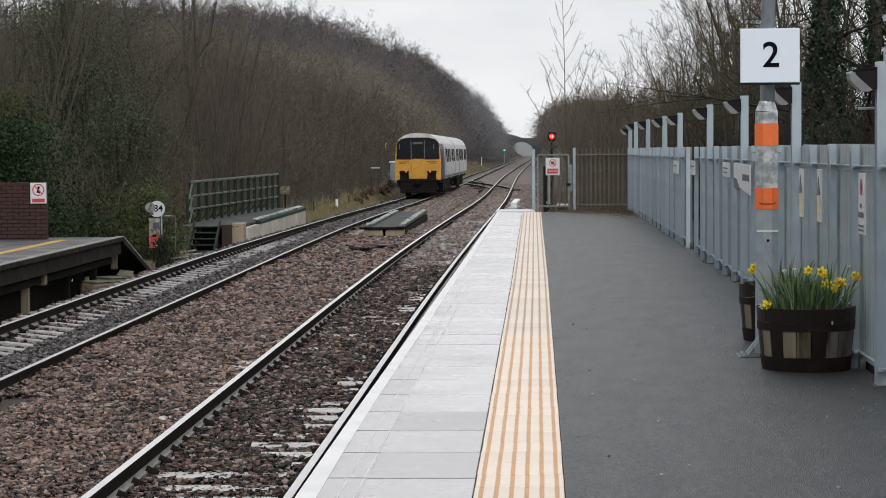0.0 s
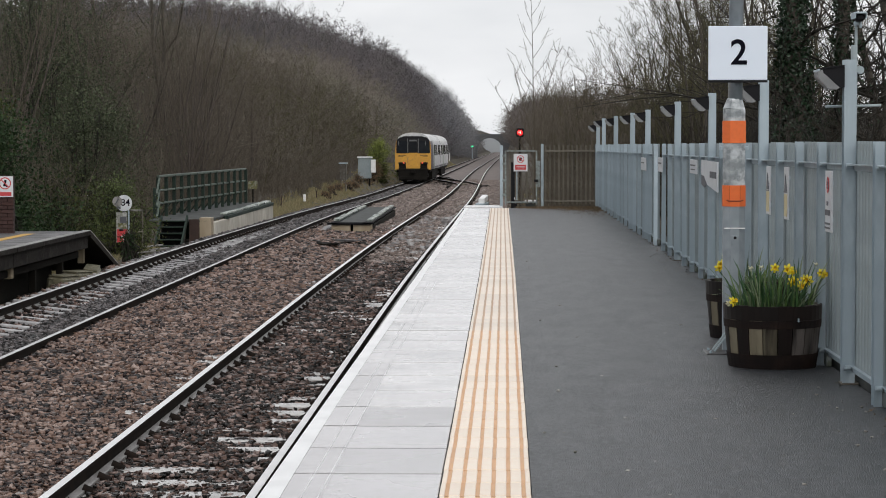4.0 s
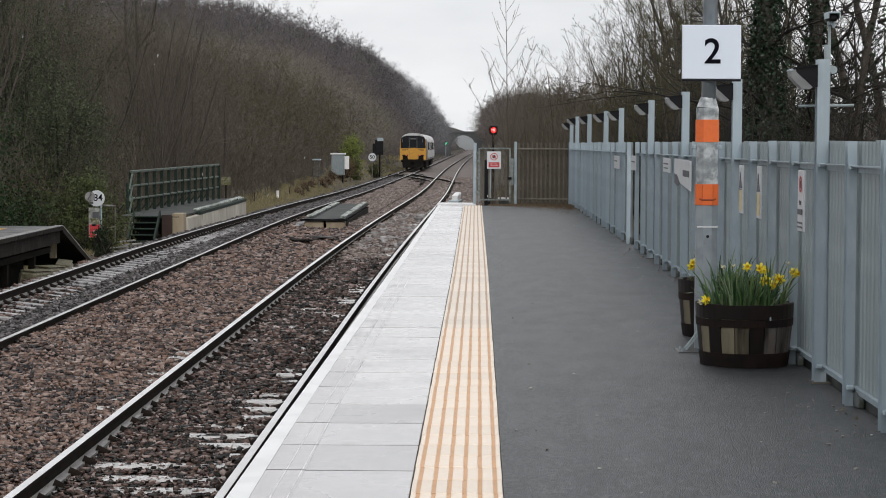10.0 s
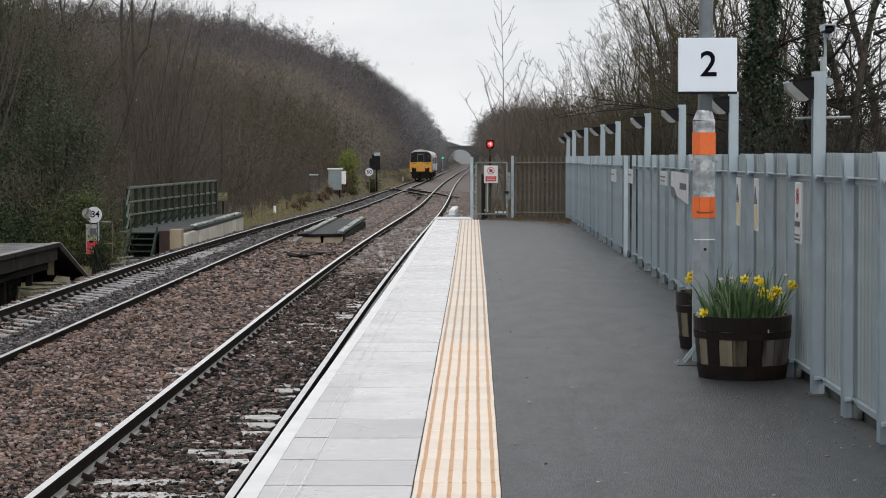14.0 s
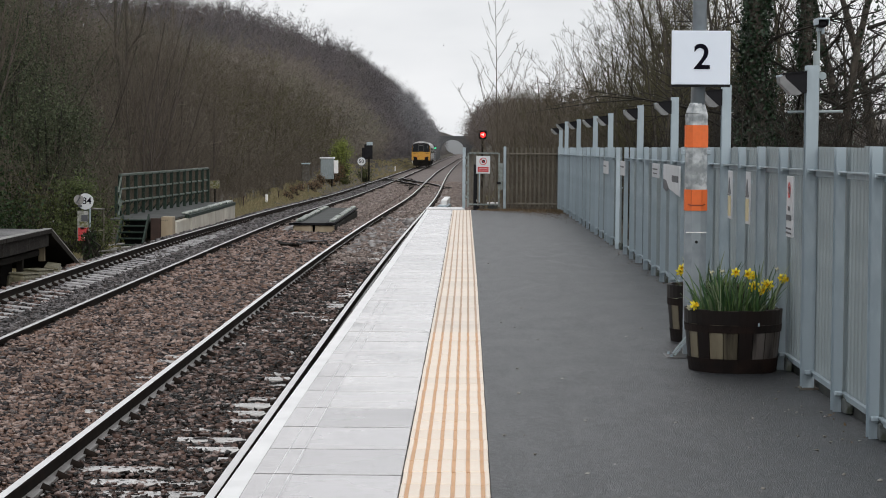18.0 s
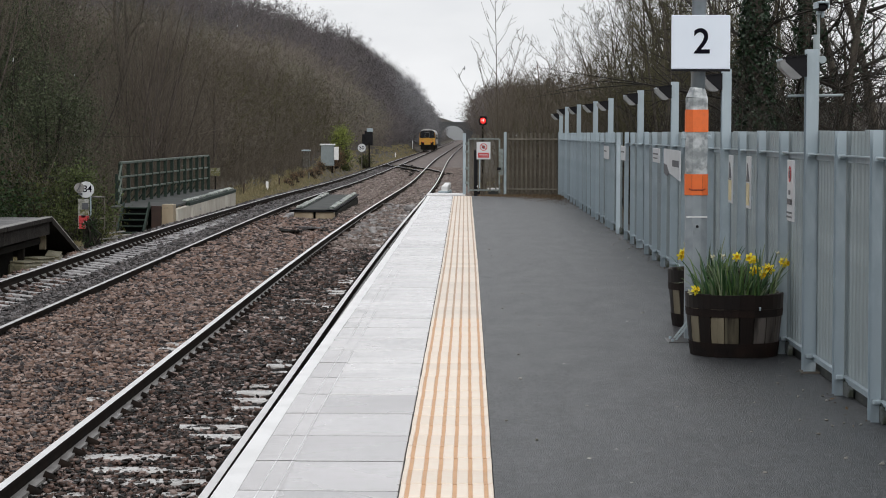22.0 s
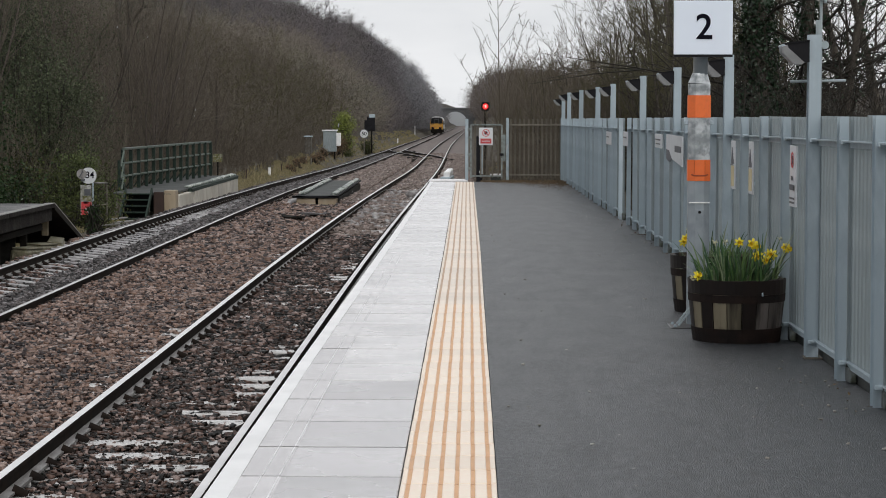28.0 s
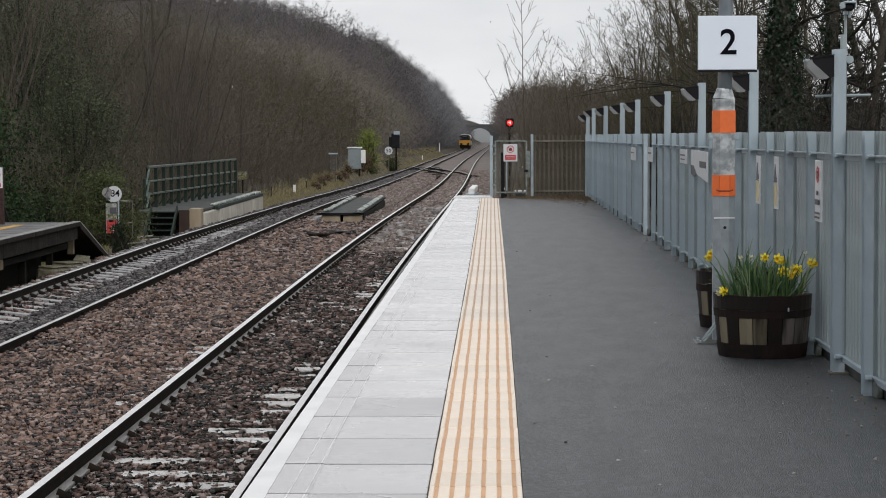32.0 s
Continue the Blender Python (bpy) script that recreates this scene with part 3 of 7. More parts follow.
    zone(-3.1, -1.15, 54, 84, 4.5, 0.085, -0.16, "rubble")
    for kind, label in (("rubble", "flat grey lumps of stone between the near rails"), ("brown", "loose brown ballast stones between the tracks"), ("dark", "wet dark ballast stones around the sleepers"), ("pale", "pale hazed brown ballast stones further along the line"), ("grey", "wet grey ballast stones between the far rails")):
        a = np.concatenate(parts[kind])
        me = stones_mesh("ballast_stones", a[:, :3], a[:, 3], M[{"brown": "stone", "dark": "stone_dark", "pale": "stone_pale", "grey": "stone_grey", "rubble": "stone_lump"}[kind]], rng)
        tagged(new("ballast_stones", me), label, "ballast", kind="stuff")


build_stones()


# ---- palisade fence along the platform ----
def pale_mesh(h, half=0.036):
    """A pressed pale of W section with a rounded splayed head."""
    prof = [(-half, 0.012), (-half * 0.72, 0.0), (-half * 0.3, 0.0), (0.0, 0.007), (half * 0.3, 0.0), (half * 0.72, 0.0), (half, 0.012)]
    levels = [(0, 1.0), (h - 0.02, 1.0), (h, 0.78)]
    verts, faces, k = [], [], len(prof)
    for z, s in levels:
        verts += [(d * 1.0 - 0.002, a * s, z) for a, d in prof]
        verts += [(d * 1.0 + 0.002, a * s, z) for a, d in prof]
    for i in range(len(levels) - 1):
        for j in range(k - 1):
            for off in (0, k):
                a = i * 2 * k + off + j
                b = a + 2 * k
                faces.append((a, a + 1, b + 1, b) if off else (a + 1, a, b, b + 1))
    return sheet("pale", verts, faces, M["pale_zinc"])


def beam(name, w, d, h):
    """An I-section steel post, flanges across the line of the fence."""
    a, b, t = w / 2, d / 2, 0.007
    out = [(-a, -b), (a, -b), (a, -b + t), (t / 2, -b + t), (t / 2, b - t), (a, b - t), (a, b), (-a, b), (-a, b - t), (-t / 2, b - t), (-t / 2, -b + t), (-a, -b + t)]
    n = len(out)
    verts = [(x, y, z) for z in (0, h) for x, y in out]
    faces = [(i, (i + 1) % n, (i + 1) % n + n, i + n) for i in range(n)] + [tuple(range(n, 2 * n))]
    return sheet(name, verts, faces, M["galv"])


BAY = 1.28
BRACKET = flush(boxes(((0, 0, 0), (0.045, 0.04, 0.03), 0.006)), "bracket")


def fence_top(y):
    return 1.668 - 0.0044 * max(0.0, y - 13)


M["foot_grey"] = mat("mossy_concrete_foot", (0.13, 0.145, 0.145), 0.7, (0.085, 0.095, 0.088), 6.0, third=(0.06, 0.07, 0.05), fine=20, rand=0.2, bump=0.4)
FOOT = flush(boxes(((0, 0, 0.05), (0.045, 0.34, 0.10), 0.008)), "foot")
FOOT.materials.append(M["foot_grey"])


def build_fence(name, y0, y1, tall):
    fence = thing(name, (0, 0, 0), 0, "grey galvanised steel palisade fence along the platform", "fence", "platform fences")
    rng = random.Random(int(y0))
    post = {}
    y = y0
    ys = []
    while y < y1 + 0.05:
        ys.append(y)
        y += BAY
    for y in ys:
        x = lerp(FENCE_X, y)[0]
        h = fence_top(y)
        if min(abs(y - q) for q, _ in tall) < 0.12:
            continue
        child("foot", FOOT, None, fence, "mossy concrete foot", (x + 0.045, y + rng.uniform(-0.02, 0.02), 0), (0, 0, rng.uniform(-3, 3)))
        key = round(h, 2)
        if key not in post:
            post[key] = beam("post", 0.058, 0.1, key)
        child("post", post[key], None, fence, "", (x, y, 0), (0, rng.uniform(-0.3, 0.3), 0))
    for a, b in zip(ys, ys[1:]):
        for drop in (0.158, None):
            za, zb = (fence_top(a) - drop, fence_top(b) - drop) if drop else (0.125, 0.125)
            xa, xb = lerp(FENCE_X, a)[0], lerp(FENCE_X, b)[0]
            line = [(xa, a + 0.052, za), (xb, b - 0.052, zb)]
            lip = -0.014 if drop else 0.018
            child("rail", sweep("rail", line, [(lip, 0.005), (lip, -0.004), (0.034, 0.0), (0.034, -0.04), (0.04, -0.04), (0.046, 0.0), (0.046, 0.005)], M["galv"]), None, fence, "horizontal angle rail")
            child("bracket", BRACKET, M["galv"], fence, "", (xa, a + 0.075, za - 0.005))
            child("bracket", BRACKET, M["galv"], fence, "", (xb, b - 0.075, zb - 0.005))
    pales = {}
    for a, b in zip(ys, ys[1:]):
        for k in range(10):
            y = a + (b - a) * (k + 0.5) / 10
            h = round(fence_top(y) - 0.10, 2)
            if h not in pales:
                pales[h] = pale_mesh(h)
            child("pale", pales[h], None, fence, "", (lerp(FENCE_X, y)[0] + 0.056, y + rng.uniform(-0.003, 0.003), 0.10), (0, 0, rng.uniform(-0.8, 0.8)))
    return fence


# dark strip added behind the fence so the gap beneath it reads dark
def fence_kerb():
    line = [(lerp(FENCE_X, y)[0] + 0.13, y, 0) for y in (-4, 20, 33, 44, 54.4)]
    tagged(new("fence_kerb", sweep("fence_kerb", line, [(-0.05, -0.5), (0.12, -0.5), (0.12, 0.10), (-0.05, 0.09)], M["dark_fill"])), "dark strip added to fill the gap behind the fence", "kerb", kind="structure")


M["dark_fill"] = mat("dark_grey_green", (0.03, 0.034, 0.034), 0.7, (0.018, 0.02, 0.019), 2.0, third=(0.045, 0.05, 0.042), fine=10, bump=0.4)
fence_kerb()
TALL = ((10.36, 2.21), (15.48, 2.212), (20.60, 2.20), (25.72, 2.18), (30.84, 2.16), (36.92, 2.12), (40.92, 2.11), (46.42, 2.10), (51.42, 2.09), (54.22, 2.0))
build_fence("palisade_fence", -3.72, 33.45, TALL)
build_fence("palisade_fence", 35.07, 54.5, TALL)

M["gate_grey"] = mat("weathered_gate_steel", (0.25, 0.285, 0.28), 0.55, (0.18, 0.205, 0.20), 4.0, metal=0.15, third=(0.13, 0.14, 0.12), fine=16, rand=0.1)
M["fence_old"] = mat("old_grey_palisade", (0.175, 0.16, 0.13), 0.6, (0.115, 0.10, 0.08), 3.0, metal=0.2, rand=0.12)

# ---- floodlights on tall fence posts ----
M["black"] = mat("black_plastic", (0.010, 0.010, 0.012), 0.65, (0.015, 0.015, 0.017), 6.0, spec=0.15)
M["lens"] = mat("pale_lamp_glass", (0.187, 0.191, 0.195), 0.35, (0.242, 0.246, 0.250), 9.0, spec=0.35)


def floodlight_post(y, h):
    x = lerp(FENCE_X, y)[0] + 0.018
    ob = thing("floodlight_post", (x, y, 0), 0, "galvanised fence post with a small black floodlight", "lamp post", "floodlights along the fence")
    child("post", beam("post", 0.084, 0.1, h), None, ob, "", (-0.010, 0, 0))
    part("base_plate", boxes(((0, 0, 0.006), (0.12, 0.16, 0.012))), M["fence_old"], ob)

    def plate(name, pts, half, material, label):
        n = len(pts)
        verts = [(x, sy * half, h + z) for sy in (-1, 1) for x, z in pts]
        faces = [tuple(range(n))[::-1], tuple(range(n, 2 * n))] + [(i, (i + 1) % n, (i + 1) % n + n, i + n) for i in range(n)]
        bm = bmesh.new()
        vs = [bm.verts.new(v) for v in verts]
        for f in faces:
            bm.faces.new([vs[k] for k in f])
        bmesh.ops.recalc_face_normals(bm, faces=bm.faces)
        part(name, bm, material, ob, label)

    plate("housing", [(-0.0525, -0.045), (-0.0525, -0.188), (-0.082, -0.188), (-0.196, -0.086), (-0.20, -0.056)], 0.07, M["black"], "black lamp housing")
    plate("lens", [(-0.202, -0.070), (-0.198, -0.089), (-0.086, -0.190), (-0.105, -0.202), (-0.160, -0.200), (-0.236, -0.122), (-0.240, -0.084)], 0.076, M["lens"], "pale glass lamp lens")
    plate("lens_rim", [(-0.222, -0.064), (-0.244, -0.072), (-0.244, -0.082), (-0.222, -0.074)], 0.078, M["galv"], "pale rim of the lens")
    plate("top_plate", [(-0.0525, -0.036), (-0.0525, -0.044), (-0.221, -0.066), (-0.221, -0.056)], 0.08, M["black"], "black top plate")
    return ob


for y, h in TALL:
    floodlight_post(y, h)



def camera_mast():
    x, y = 2.392, 15.555
    ob = thing("security_camera_mast", (x, y, 0), 0, "slim grey mast with a hooded security camera above the fence", "camera mast")
    part("mast", rod(bmesh.new(), (0, 0, 1.7), (0, 0, 2.455), 0.010, 0.010, 12), M["pale_zinc"], ob, smooth=True)
    part("sleeve", rod(bmesh.new(), (-0.012, 0, 2.05), (-0.012, 0, 2.315), 0.024, 0.022, 14), M["pale_zinc"], ob, "thicker sleeve round the mast", True)
    part("swivel", boxes(((0.0, 0, 2.462), (0.03, 0.04, 0.03), 0.006), ((0.028, 0, 2.455), (0.02, 0.03, 0.05), 0.004)), M["galv"], ob)
    part("camera_housing", boxes(((0.014, -0.02, 2.498), (0.066, 0.16, 0.05), 0.014)), M["black"], ob, "dark camera front")
    part("hood", boxes(((0.014, -0.03, 2.529), (0.082, 0.2, 0.012), 0.004), ((-0.024, -0.03, 2.508), (0.007, 0.19, 0.036), 0.002), ((0.052, -0.03, 2.508), (0.007, 0.19, 0.036), 0.002)), M["galv"], ob, "pale grey hood")
    part("cross_arm", rod(bmesh.new(), (-0.20, 0.03, 1.896), (0.178, 0.03, 1.903), 0.009, 0.009, 8), M["galv_pale"], ob)
    part("junction_disc", rod(bmesh.new(), (0.026, -0.03, 2.144), (0.026, 0.02, 2.144), 0.027, 0.027, 18), M["galv_pale"], ob)



camera_mast()

# ---- the sign pole with orange bands ----
M["orange"] = mat("faded_orange_band", (0.82, 0.165, 0.035), 0.45, (0.76, 0.15, 0.03), 4.0, third=(0.74, 0.15, 0.032), fine=30)
# two darker oranges: shade of the band's folds and slot, put into colour
M["orange_fold"] = mat("crease_shade_orange", (0.52, 0.10, 0.02), 0.5, (0.44, 0.085, 0.02), 8.0)
M["orange_dark"] = mat("shadowed_orange_fold", (0.30, 0.055, 0.015), 0.5, (0.2, 0.035, 0.012), 8.0)
M["sign_white"] = mat("white_sign_board", (0.80, 0.87, 0.97), 0.35, (0.77, 0.84, 0.94), 2.0)
M["navy"] = mat("dark_navy_lettering", (0.004, 0.004, 0.010), 0.8, spec=0.1)
M["pole_grey"] = mat("mottled_galvanised_pole", (0.22, 0.255, 0.28), 0.42, (0.29, 0.33, 0.355), 3.5, metal=0.15, third=(0.31, 0.345, 0.375), fine=7, rough_var=0.12)
M["wet_steel"] = mat("wet_blackened_steel", (0.05, 0.05, 0.05), 0.35, (0.11, 0.105, 0.10), 9.0, metal=0.4)
M["pole_worn"] = mat("patchy_zinc_bloom", (0.24, 0.265, 0.275), 0.5, (0.62, 0.65, 0.67), 9.0, metal=0.1, third=(0.19, 0.21, 0.22), fine=16, rough_var=0.12)


def sign_pole():
    ob = thing("sign_pole", (1.79, 17.8, 0), 0, "galvanised steel pole with orange bands and platform number sign", "sign pole")
    bm = bmesh.new()
    rod(bm, (0, 0, 0.0), (0, 0, 1.145), 0.091, 0.091, 8)
    part("base_column", bm, M["pole_grey"], ob, "eight-sided lower column", turn=(0, 0, 22.5))
    bm = bmesh.new()
    rod(bm, (0, 0, 1.145), (0, 0, 1.905), 0.091, 0.091, 8)
    rod(bm, (0, 0, 1.905), (0.006, 0, 1.985), 0.091, 0.062, 8)
    part("upper_column", bm, M["pole_worn"], ob, "patchy whitish upper column with a tapered shoulder", turn=(0, 0, 22.5))
    bm = bmesh.new()
    rod(bm, (0.008, 0, 1.93), (0.03, 0, 4.6), 0.057, 0.052, 20)
    part("pole", bm, M["pole_grey"], ob, "round upper pole", True)
    for z0, z1 in ((1.64, 1.815), (1.145, 1.31)):
        bm = bmesh.new()
        rod(bm, (0, 0, z0), (0, 0, z1), 0.0965, 0.0965, 8)
        part("orange_band", bm, M["orange"], ob, "orange wrapped band", turn=(0, 0, 22.5))
    part("band_slot", boxes(((0, -0.0895, 1.187), (0.098, 0.006, 0.012), 0.003), ((-0.055, -0.088, 1.192), (0.022, 0.006, 0.01), 0.002, (0, 20, 0)), ((0.055, -0.088, 1.192), (0.022, 0.006, 0.01), 0.002, (0, -20, 0))), M["orange_dark"], ob, "dark slot in the orange band")
    for s in (-0.042, 0.042):
        part("band_fold", boxes(((s, -0.0885, 1.25), (0.004, 0.004, 0.115), 0.001)), M["orange_fold"], ob, "vertical fold in the orange band")
    part("door_seam", boxes(((0, -0.082, 0.975), (0.162, 0.012, 0.008))), M["white_paint"], ob)
    part("access_door", boxes(((0.0, -0.0845, 0.5), (0.058, 0.006, 0.84), 0.002)), M["pole_grey"], ob)
    part("lock", rod(bmesh.new(), (0.003, -0.093, 0.9), (0.003, -0.083, 0.9), 0.012, 0.012, 12), M["black"], ob)
    for s in (-1, 1):
        part("clamp_bolt", boxes(((s * 0.095, 0, 1.60), (0.03, 0.05, 0.035), 0.006), ((s * 0.11, 0, 1.61), (0.016, 0.02, 0.05), 0.003)), M["galv"], ob)
    part("foot_plate", boxes(((-0.07, -0.15, 0.008), (0.33, 0.36, 0.016), 0.004)), M["wet_steel"], ob)
    for s in (-0.2, -0.05):
        part("gusset", boxes(((-0.115, s, 0.085), (0.17, 0.012, 0.016), 0.002, (0, -52, 0))), M["galv_pale"], ob)
    for sx, sy in ((-0.2, -0.29), (-0.2, -0.06), (-0.03, -0.29)):
        part("bolt", rod(bmesh.new(), (sx, sy, 0.016), (sx, sy, 0.035), 0.012, 0.012, 6), M["galv"], ob)
    board = part("sign_board", boxes(((0.018, -0.09, 2.34), (0.458, 0.022, 0.42), 0.004)), M["sign_white"], ob, "white square sign board")
    part("sign_edge", boxes(((0.018, -0.092, 2.121), (0.458, 0.03, 0.018))), M["black"], board, "black lower edge of the sign")
    child("numeral", text_mesh("2", 0.275), M["navy"], board, "dark navy number 2", (0.025, -0.103, 2.337), (90, 0, 0))
    part("sign_clamp", boxes(((0.012, -0.06, 2.42), (0.14, 0.05, 0.03)), ((0.012, -0.06, 2.22), (0.14, 0.05, 0.03))), M["galv"], ob)


sign_pole()

# ---- half barrels with daffodils ----
M["stave"] = mat("weathered_barrel_stave", (0.165, 0.144, 0.100), 0.55, (0.085, 0.071, 0.048), 5.0, third=(0.012, 0.009, 0.007), fine=16, rand=0.35, stretch=(1, 1, 0.12), bump=0.4, bump_scale=30, spec=0.2)
M["stave_grey"] = mat("wet_grey_stave", (0.128, 0.112, 0.103), 0.5, (0.075, 0.064, 0.057), 5.0, third=(0.021, 0.017, 0.015), fine=16, rand=0.2, stretch=(1, 1, 0.12), bump=0.4, bump_scale=30, spec=0.2)
M["stave_dark"] = mat("dark_wet_stave", (0.010, 0.008, 0.0075), 0.45, (0.017, 0.0115, 0.010), 4.0, stretch=(1, 1, 0.2), spec=0.15)
M["hoop"] = mat("rusty_black_hoop", (0.009, 0.0065, 0.006), 0.7, (0.020, 0.012, 0.0095), 5.0, bump=0.2, spec=0.15)
M["soil_dark"] = mat("potting_soil", (0.022, 0.016, 0.011), 0.95, (0.035, 0.024, 0.016), 20.0, bump=0.8)
# the last tone paints a whitish highlight on some of the blades
M["leaf"] = island_mat("daffodil_leaf", [(0.037, 0.090, 0.029), (0.069, 0.144, 0.042), (0.138, 0.210, 0.066), (0.050, 0.114, 0.048), (0.027, 0.066, 0.024), (0.325, 0.372, 0.240)], 0.36)
M["petal"] = mat("yellow_petal", (0.84, 0.72, 0.05), 0.5, (0.80, 0.66, 0.03), 30.0)
M["trumpet"] = mat("deep_yellow_trumpet", (0.84, 0.60, 0.012), 0.5, (0.80, 0.55, 0.01), 30.0)
M["pale_petal"] = mat("pale_cream_petal", (0.74, 0.72, 0.50), 0.5)


def barrel(at, seed):
    rng = random.Random(seed)
    ob = thing("half_barrel_planter", at, 0, "old oak half barrel with dark iron hoops", "planter", "barrel planters")
    n = 20
    prof = [(0.312, 0.0), (0.333, 0.14), (0.348, 0.30), (0.356, 0.50)]
    for k in range(n):
        a0, a1 = 2 * math.pi * (k + 0.035) / n, 2 * math.pi * (k + 0.965) / n
        verts, faces = [], []
        top = rng.uniform(-0.006, 0.006)
        for i, (r, z) in enumerate(prof):
            z = z + (top if i == 3 else 0)
            for a in (a0, (a0 + a1) / 2, a1):
                verts.append((r * math.cos(a), r * math.sin(a), z))
            for a in (a1, a0):
                verts.append(((r - 0.026) * math.cos(a), (r - 0.026) * math.sin(a), z))
        for i in range(3):
            for j in range(5):
                faces.append((i * 5 + j, i * 5 + (j + 1) % 5, i * 5 + 5 + (j + 1) % 5, i * 5 + 5 + j))
        faces += [(4, 3, 2, 1, 0), (15, 16, 17, 18, 19)]
        child("stave", sheet("stave", verts, faces, M["stave_dark" if k in (1, 4, 8, 10, 12, 15, 19) else "stave_grey" if k in (3, 6, 16, 17, 18) else "stave"]), None, ob)
    for z0, z1, r0, r1 in ((0.002, 0.118, 0.320, 0.336), (0.325, 0.384, 0.3560, 0.3595)):
        part("hoop", lathe_ring(r0, r1, z0, z1), M["hoop"], ob, "dark rusty iron hoop")
    part("rim_band", lathe_ring(0.3580, 0.3630, 0.388, 0.5), M["stave_dark"], ob, "dark wet wooden rim band")
    part("rivet", boxes(((0.15, -0.333, 0.395), (0.012, 0.012, 0.03), 0.003)), M["galv"], ob)
    me = lathe([(0.326, 0.44), (0.32, 0.452), (0.2, 0.47), (0.05, 0.475)], 28)
    part("soil", me, M["soil_dark"], ob, "dark potting soil")
    return ob


def lathe_ring(r0, r1, z0, z1, seg=40):
    bm = bmesh.new()
    rings = []
    for r, z in ((r0, z0), (r1, z1), (r1 - 0.006, z1), (r0 - 0.006, z0)):
        rings.append([bm.verts.new((r * math.cos(2 * math.pi * i / seg), r * math.sin(2 * math.pi * i / seg), z)) for i in range(seg)])
    for a in range(4):
        for i in range(seg):
            bm.faces.new((rings[a][i], rings[a][(i + 1) % seg], rings[(a + 1) % 4][(i + 1) % seg], rings[(a + 1) % 4][i]))
    return bm


def flower_meshes():
    """Six petals round a frilled trumpet; the flower faces along -y."""
    verts, faces = [], []
    for k in range(6):
        a = k * math.pi / 3
        i = len(verts)
        for r, w, d in ((0.006, 0.0, 0.0), (0.022, 0.012, -0.004), (0.036, 0.010, 0.0), (0.046, 0.0, 0.006)):
            for s in ((-1, 1) if w else (0,)):
                x, z = r * math.cos(a) - s * w * math.sin(a), r * math.sin(a) + s * w * math.cos(a)
                verts.append((x, d, z))
        faces += [(i, i + 1, i + 2), (i + 1, i + 3, i + 4, i + 2), (i + 3, i + 5, i + 4)]
    petals = sheet("petals", verts, faces, M["petal"])
    bm = bmesh.new()
    rings = []
    for r, d in ((0.010, 0.0), (0.012, -0.02), (0.019, -0.034), (0.013, -0.030), (0.008, -0.006)):
        rings.append([bm.verts.new((r * (1 + 0.1 * (i % 2)) * math.cos(i * math.pi / 6), d, r * (1 + 0.1 * (i % 2)) * math.sin(i * math.pi / 6))) for i in range(12)])
    for a, b in zip(rings, rings[1:]):
        for i in range(12):
            bm.faces.new((a[i], a[(i + 1) % 12], b[(i + 1) % 12], b[i]))
    bm.faces.new(rings[-1])
    trumpet = flush(bm, "trumpet")
    trumpet.materials.append(M["trumpet"])
    return petals, trumpet


PETALS, TRUMPET = flower_meshes()
PALE_PETALS = PETALS.copy()
PALE_PETALS.materials.clear()
PALE_PETALS.materials.append(M["pale_petal"])
PALE_TRUMPET = TRUMPET.copy()
PALE_TRUMPET.materials.clear()
PALE_TRUMPET.materials.append(M["pale_petal"])


def daffodils(at, spots, seed, blades, pale=()):
    """A clump of strap leaves with flowers at given spots (x, y, height, turn)."""
    rng = np.random.default_rng(seed)
    ob = thing("daffodil_clump", at, 0, "yellow daffodils in bloom with long green leaves", "flowers", "daffodil clumps")
    verts, faces = [], []
    for _ in range(blades):
        a, r = rng.uniform(0, 2 * math.pi), 0.29 * math.sqrt(rng.uniform(0, 1))
        x, y = r * math.cos(a), r * math.sin(a)
        h = rng.uniform(0.10, 0.29) + (0.11 if rng.uniform() < 0.14 else 0)
        lean = Vector((x, y, 0)) * rng.uniform(0.1, 0.7) + Vector((rng.normal(0, 0.04), rng.normal(0, 0.04), 0))
        w = rng.uniform(0.005, 0.009)
        t = rng.uniform(0, math.pi)
        side = Vector((math.cos(t), math.sin(t), 0)) * w
        bend = rng.uniform(0.0, 0.09) if rng.uniform(0, 1) < 0.3 else 0
        base = len(verts)
        for q, ww in ((0, 1), (0.4, 1), (0.75, 0.8), (1, 0.1)):
            p = Vector((x, y, 0.42)) + lean * (q * q * 0.9) + Vector((0, 0, h * q - bend * q ** 4))
            verts += [tuple(p - side * ww), tuple(p + side * ww + Vector((0, 0, 0.001)))]
        faces += [(base + i, base + i + 1, base + i + 3, base + i + 2) for i in (0, 2, 4)]
    tagged(child("foliage", sheet("foliage", verts, faces, M["leaf"]), None, ob, "long narrow green leaves"), kind="stuff")
    for k, (x, y, z, turn, tip) in enumerate(spots):
        bm = bmesh.new()
        rod(bm, (x * 0.6, y * 0.6 + 0.02, 0.42), (x, y + 0.02, z - 0.02), 0.0045, 0.0035, 6)
        rod(bm, (x, y + 0.02, z - 0.02), (x, y, z), 0.0035, 0.005, 6)
        stem = part("stem", bm, M["leaf"], ob)
        size = 0.62 if k in pale else rng.uniform(0.8, 0.98)
        petals = child("petals", PALE_PETALS if k in pale else PETALS, None, stem, "", (x, y, z), (tip, rng.uniform(-30, 30), turn))
        trumpet = child("trumpet", PALE_TRUMPET if k in pale else TRUMPET, None, stem, "", (x, y, z), (tip, 0, turn))
        petals.scale = trumpet.scale = (size, size, size)


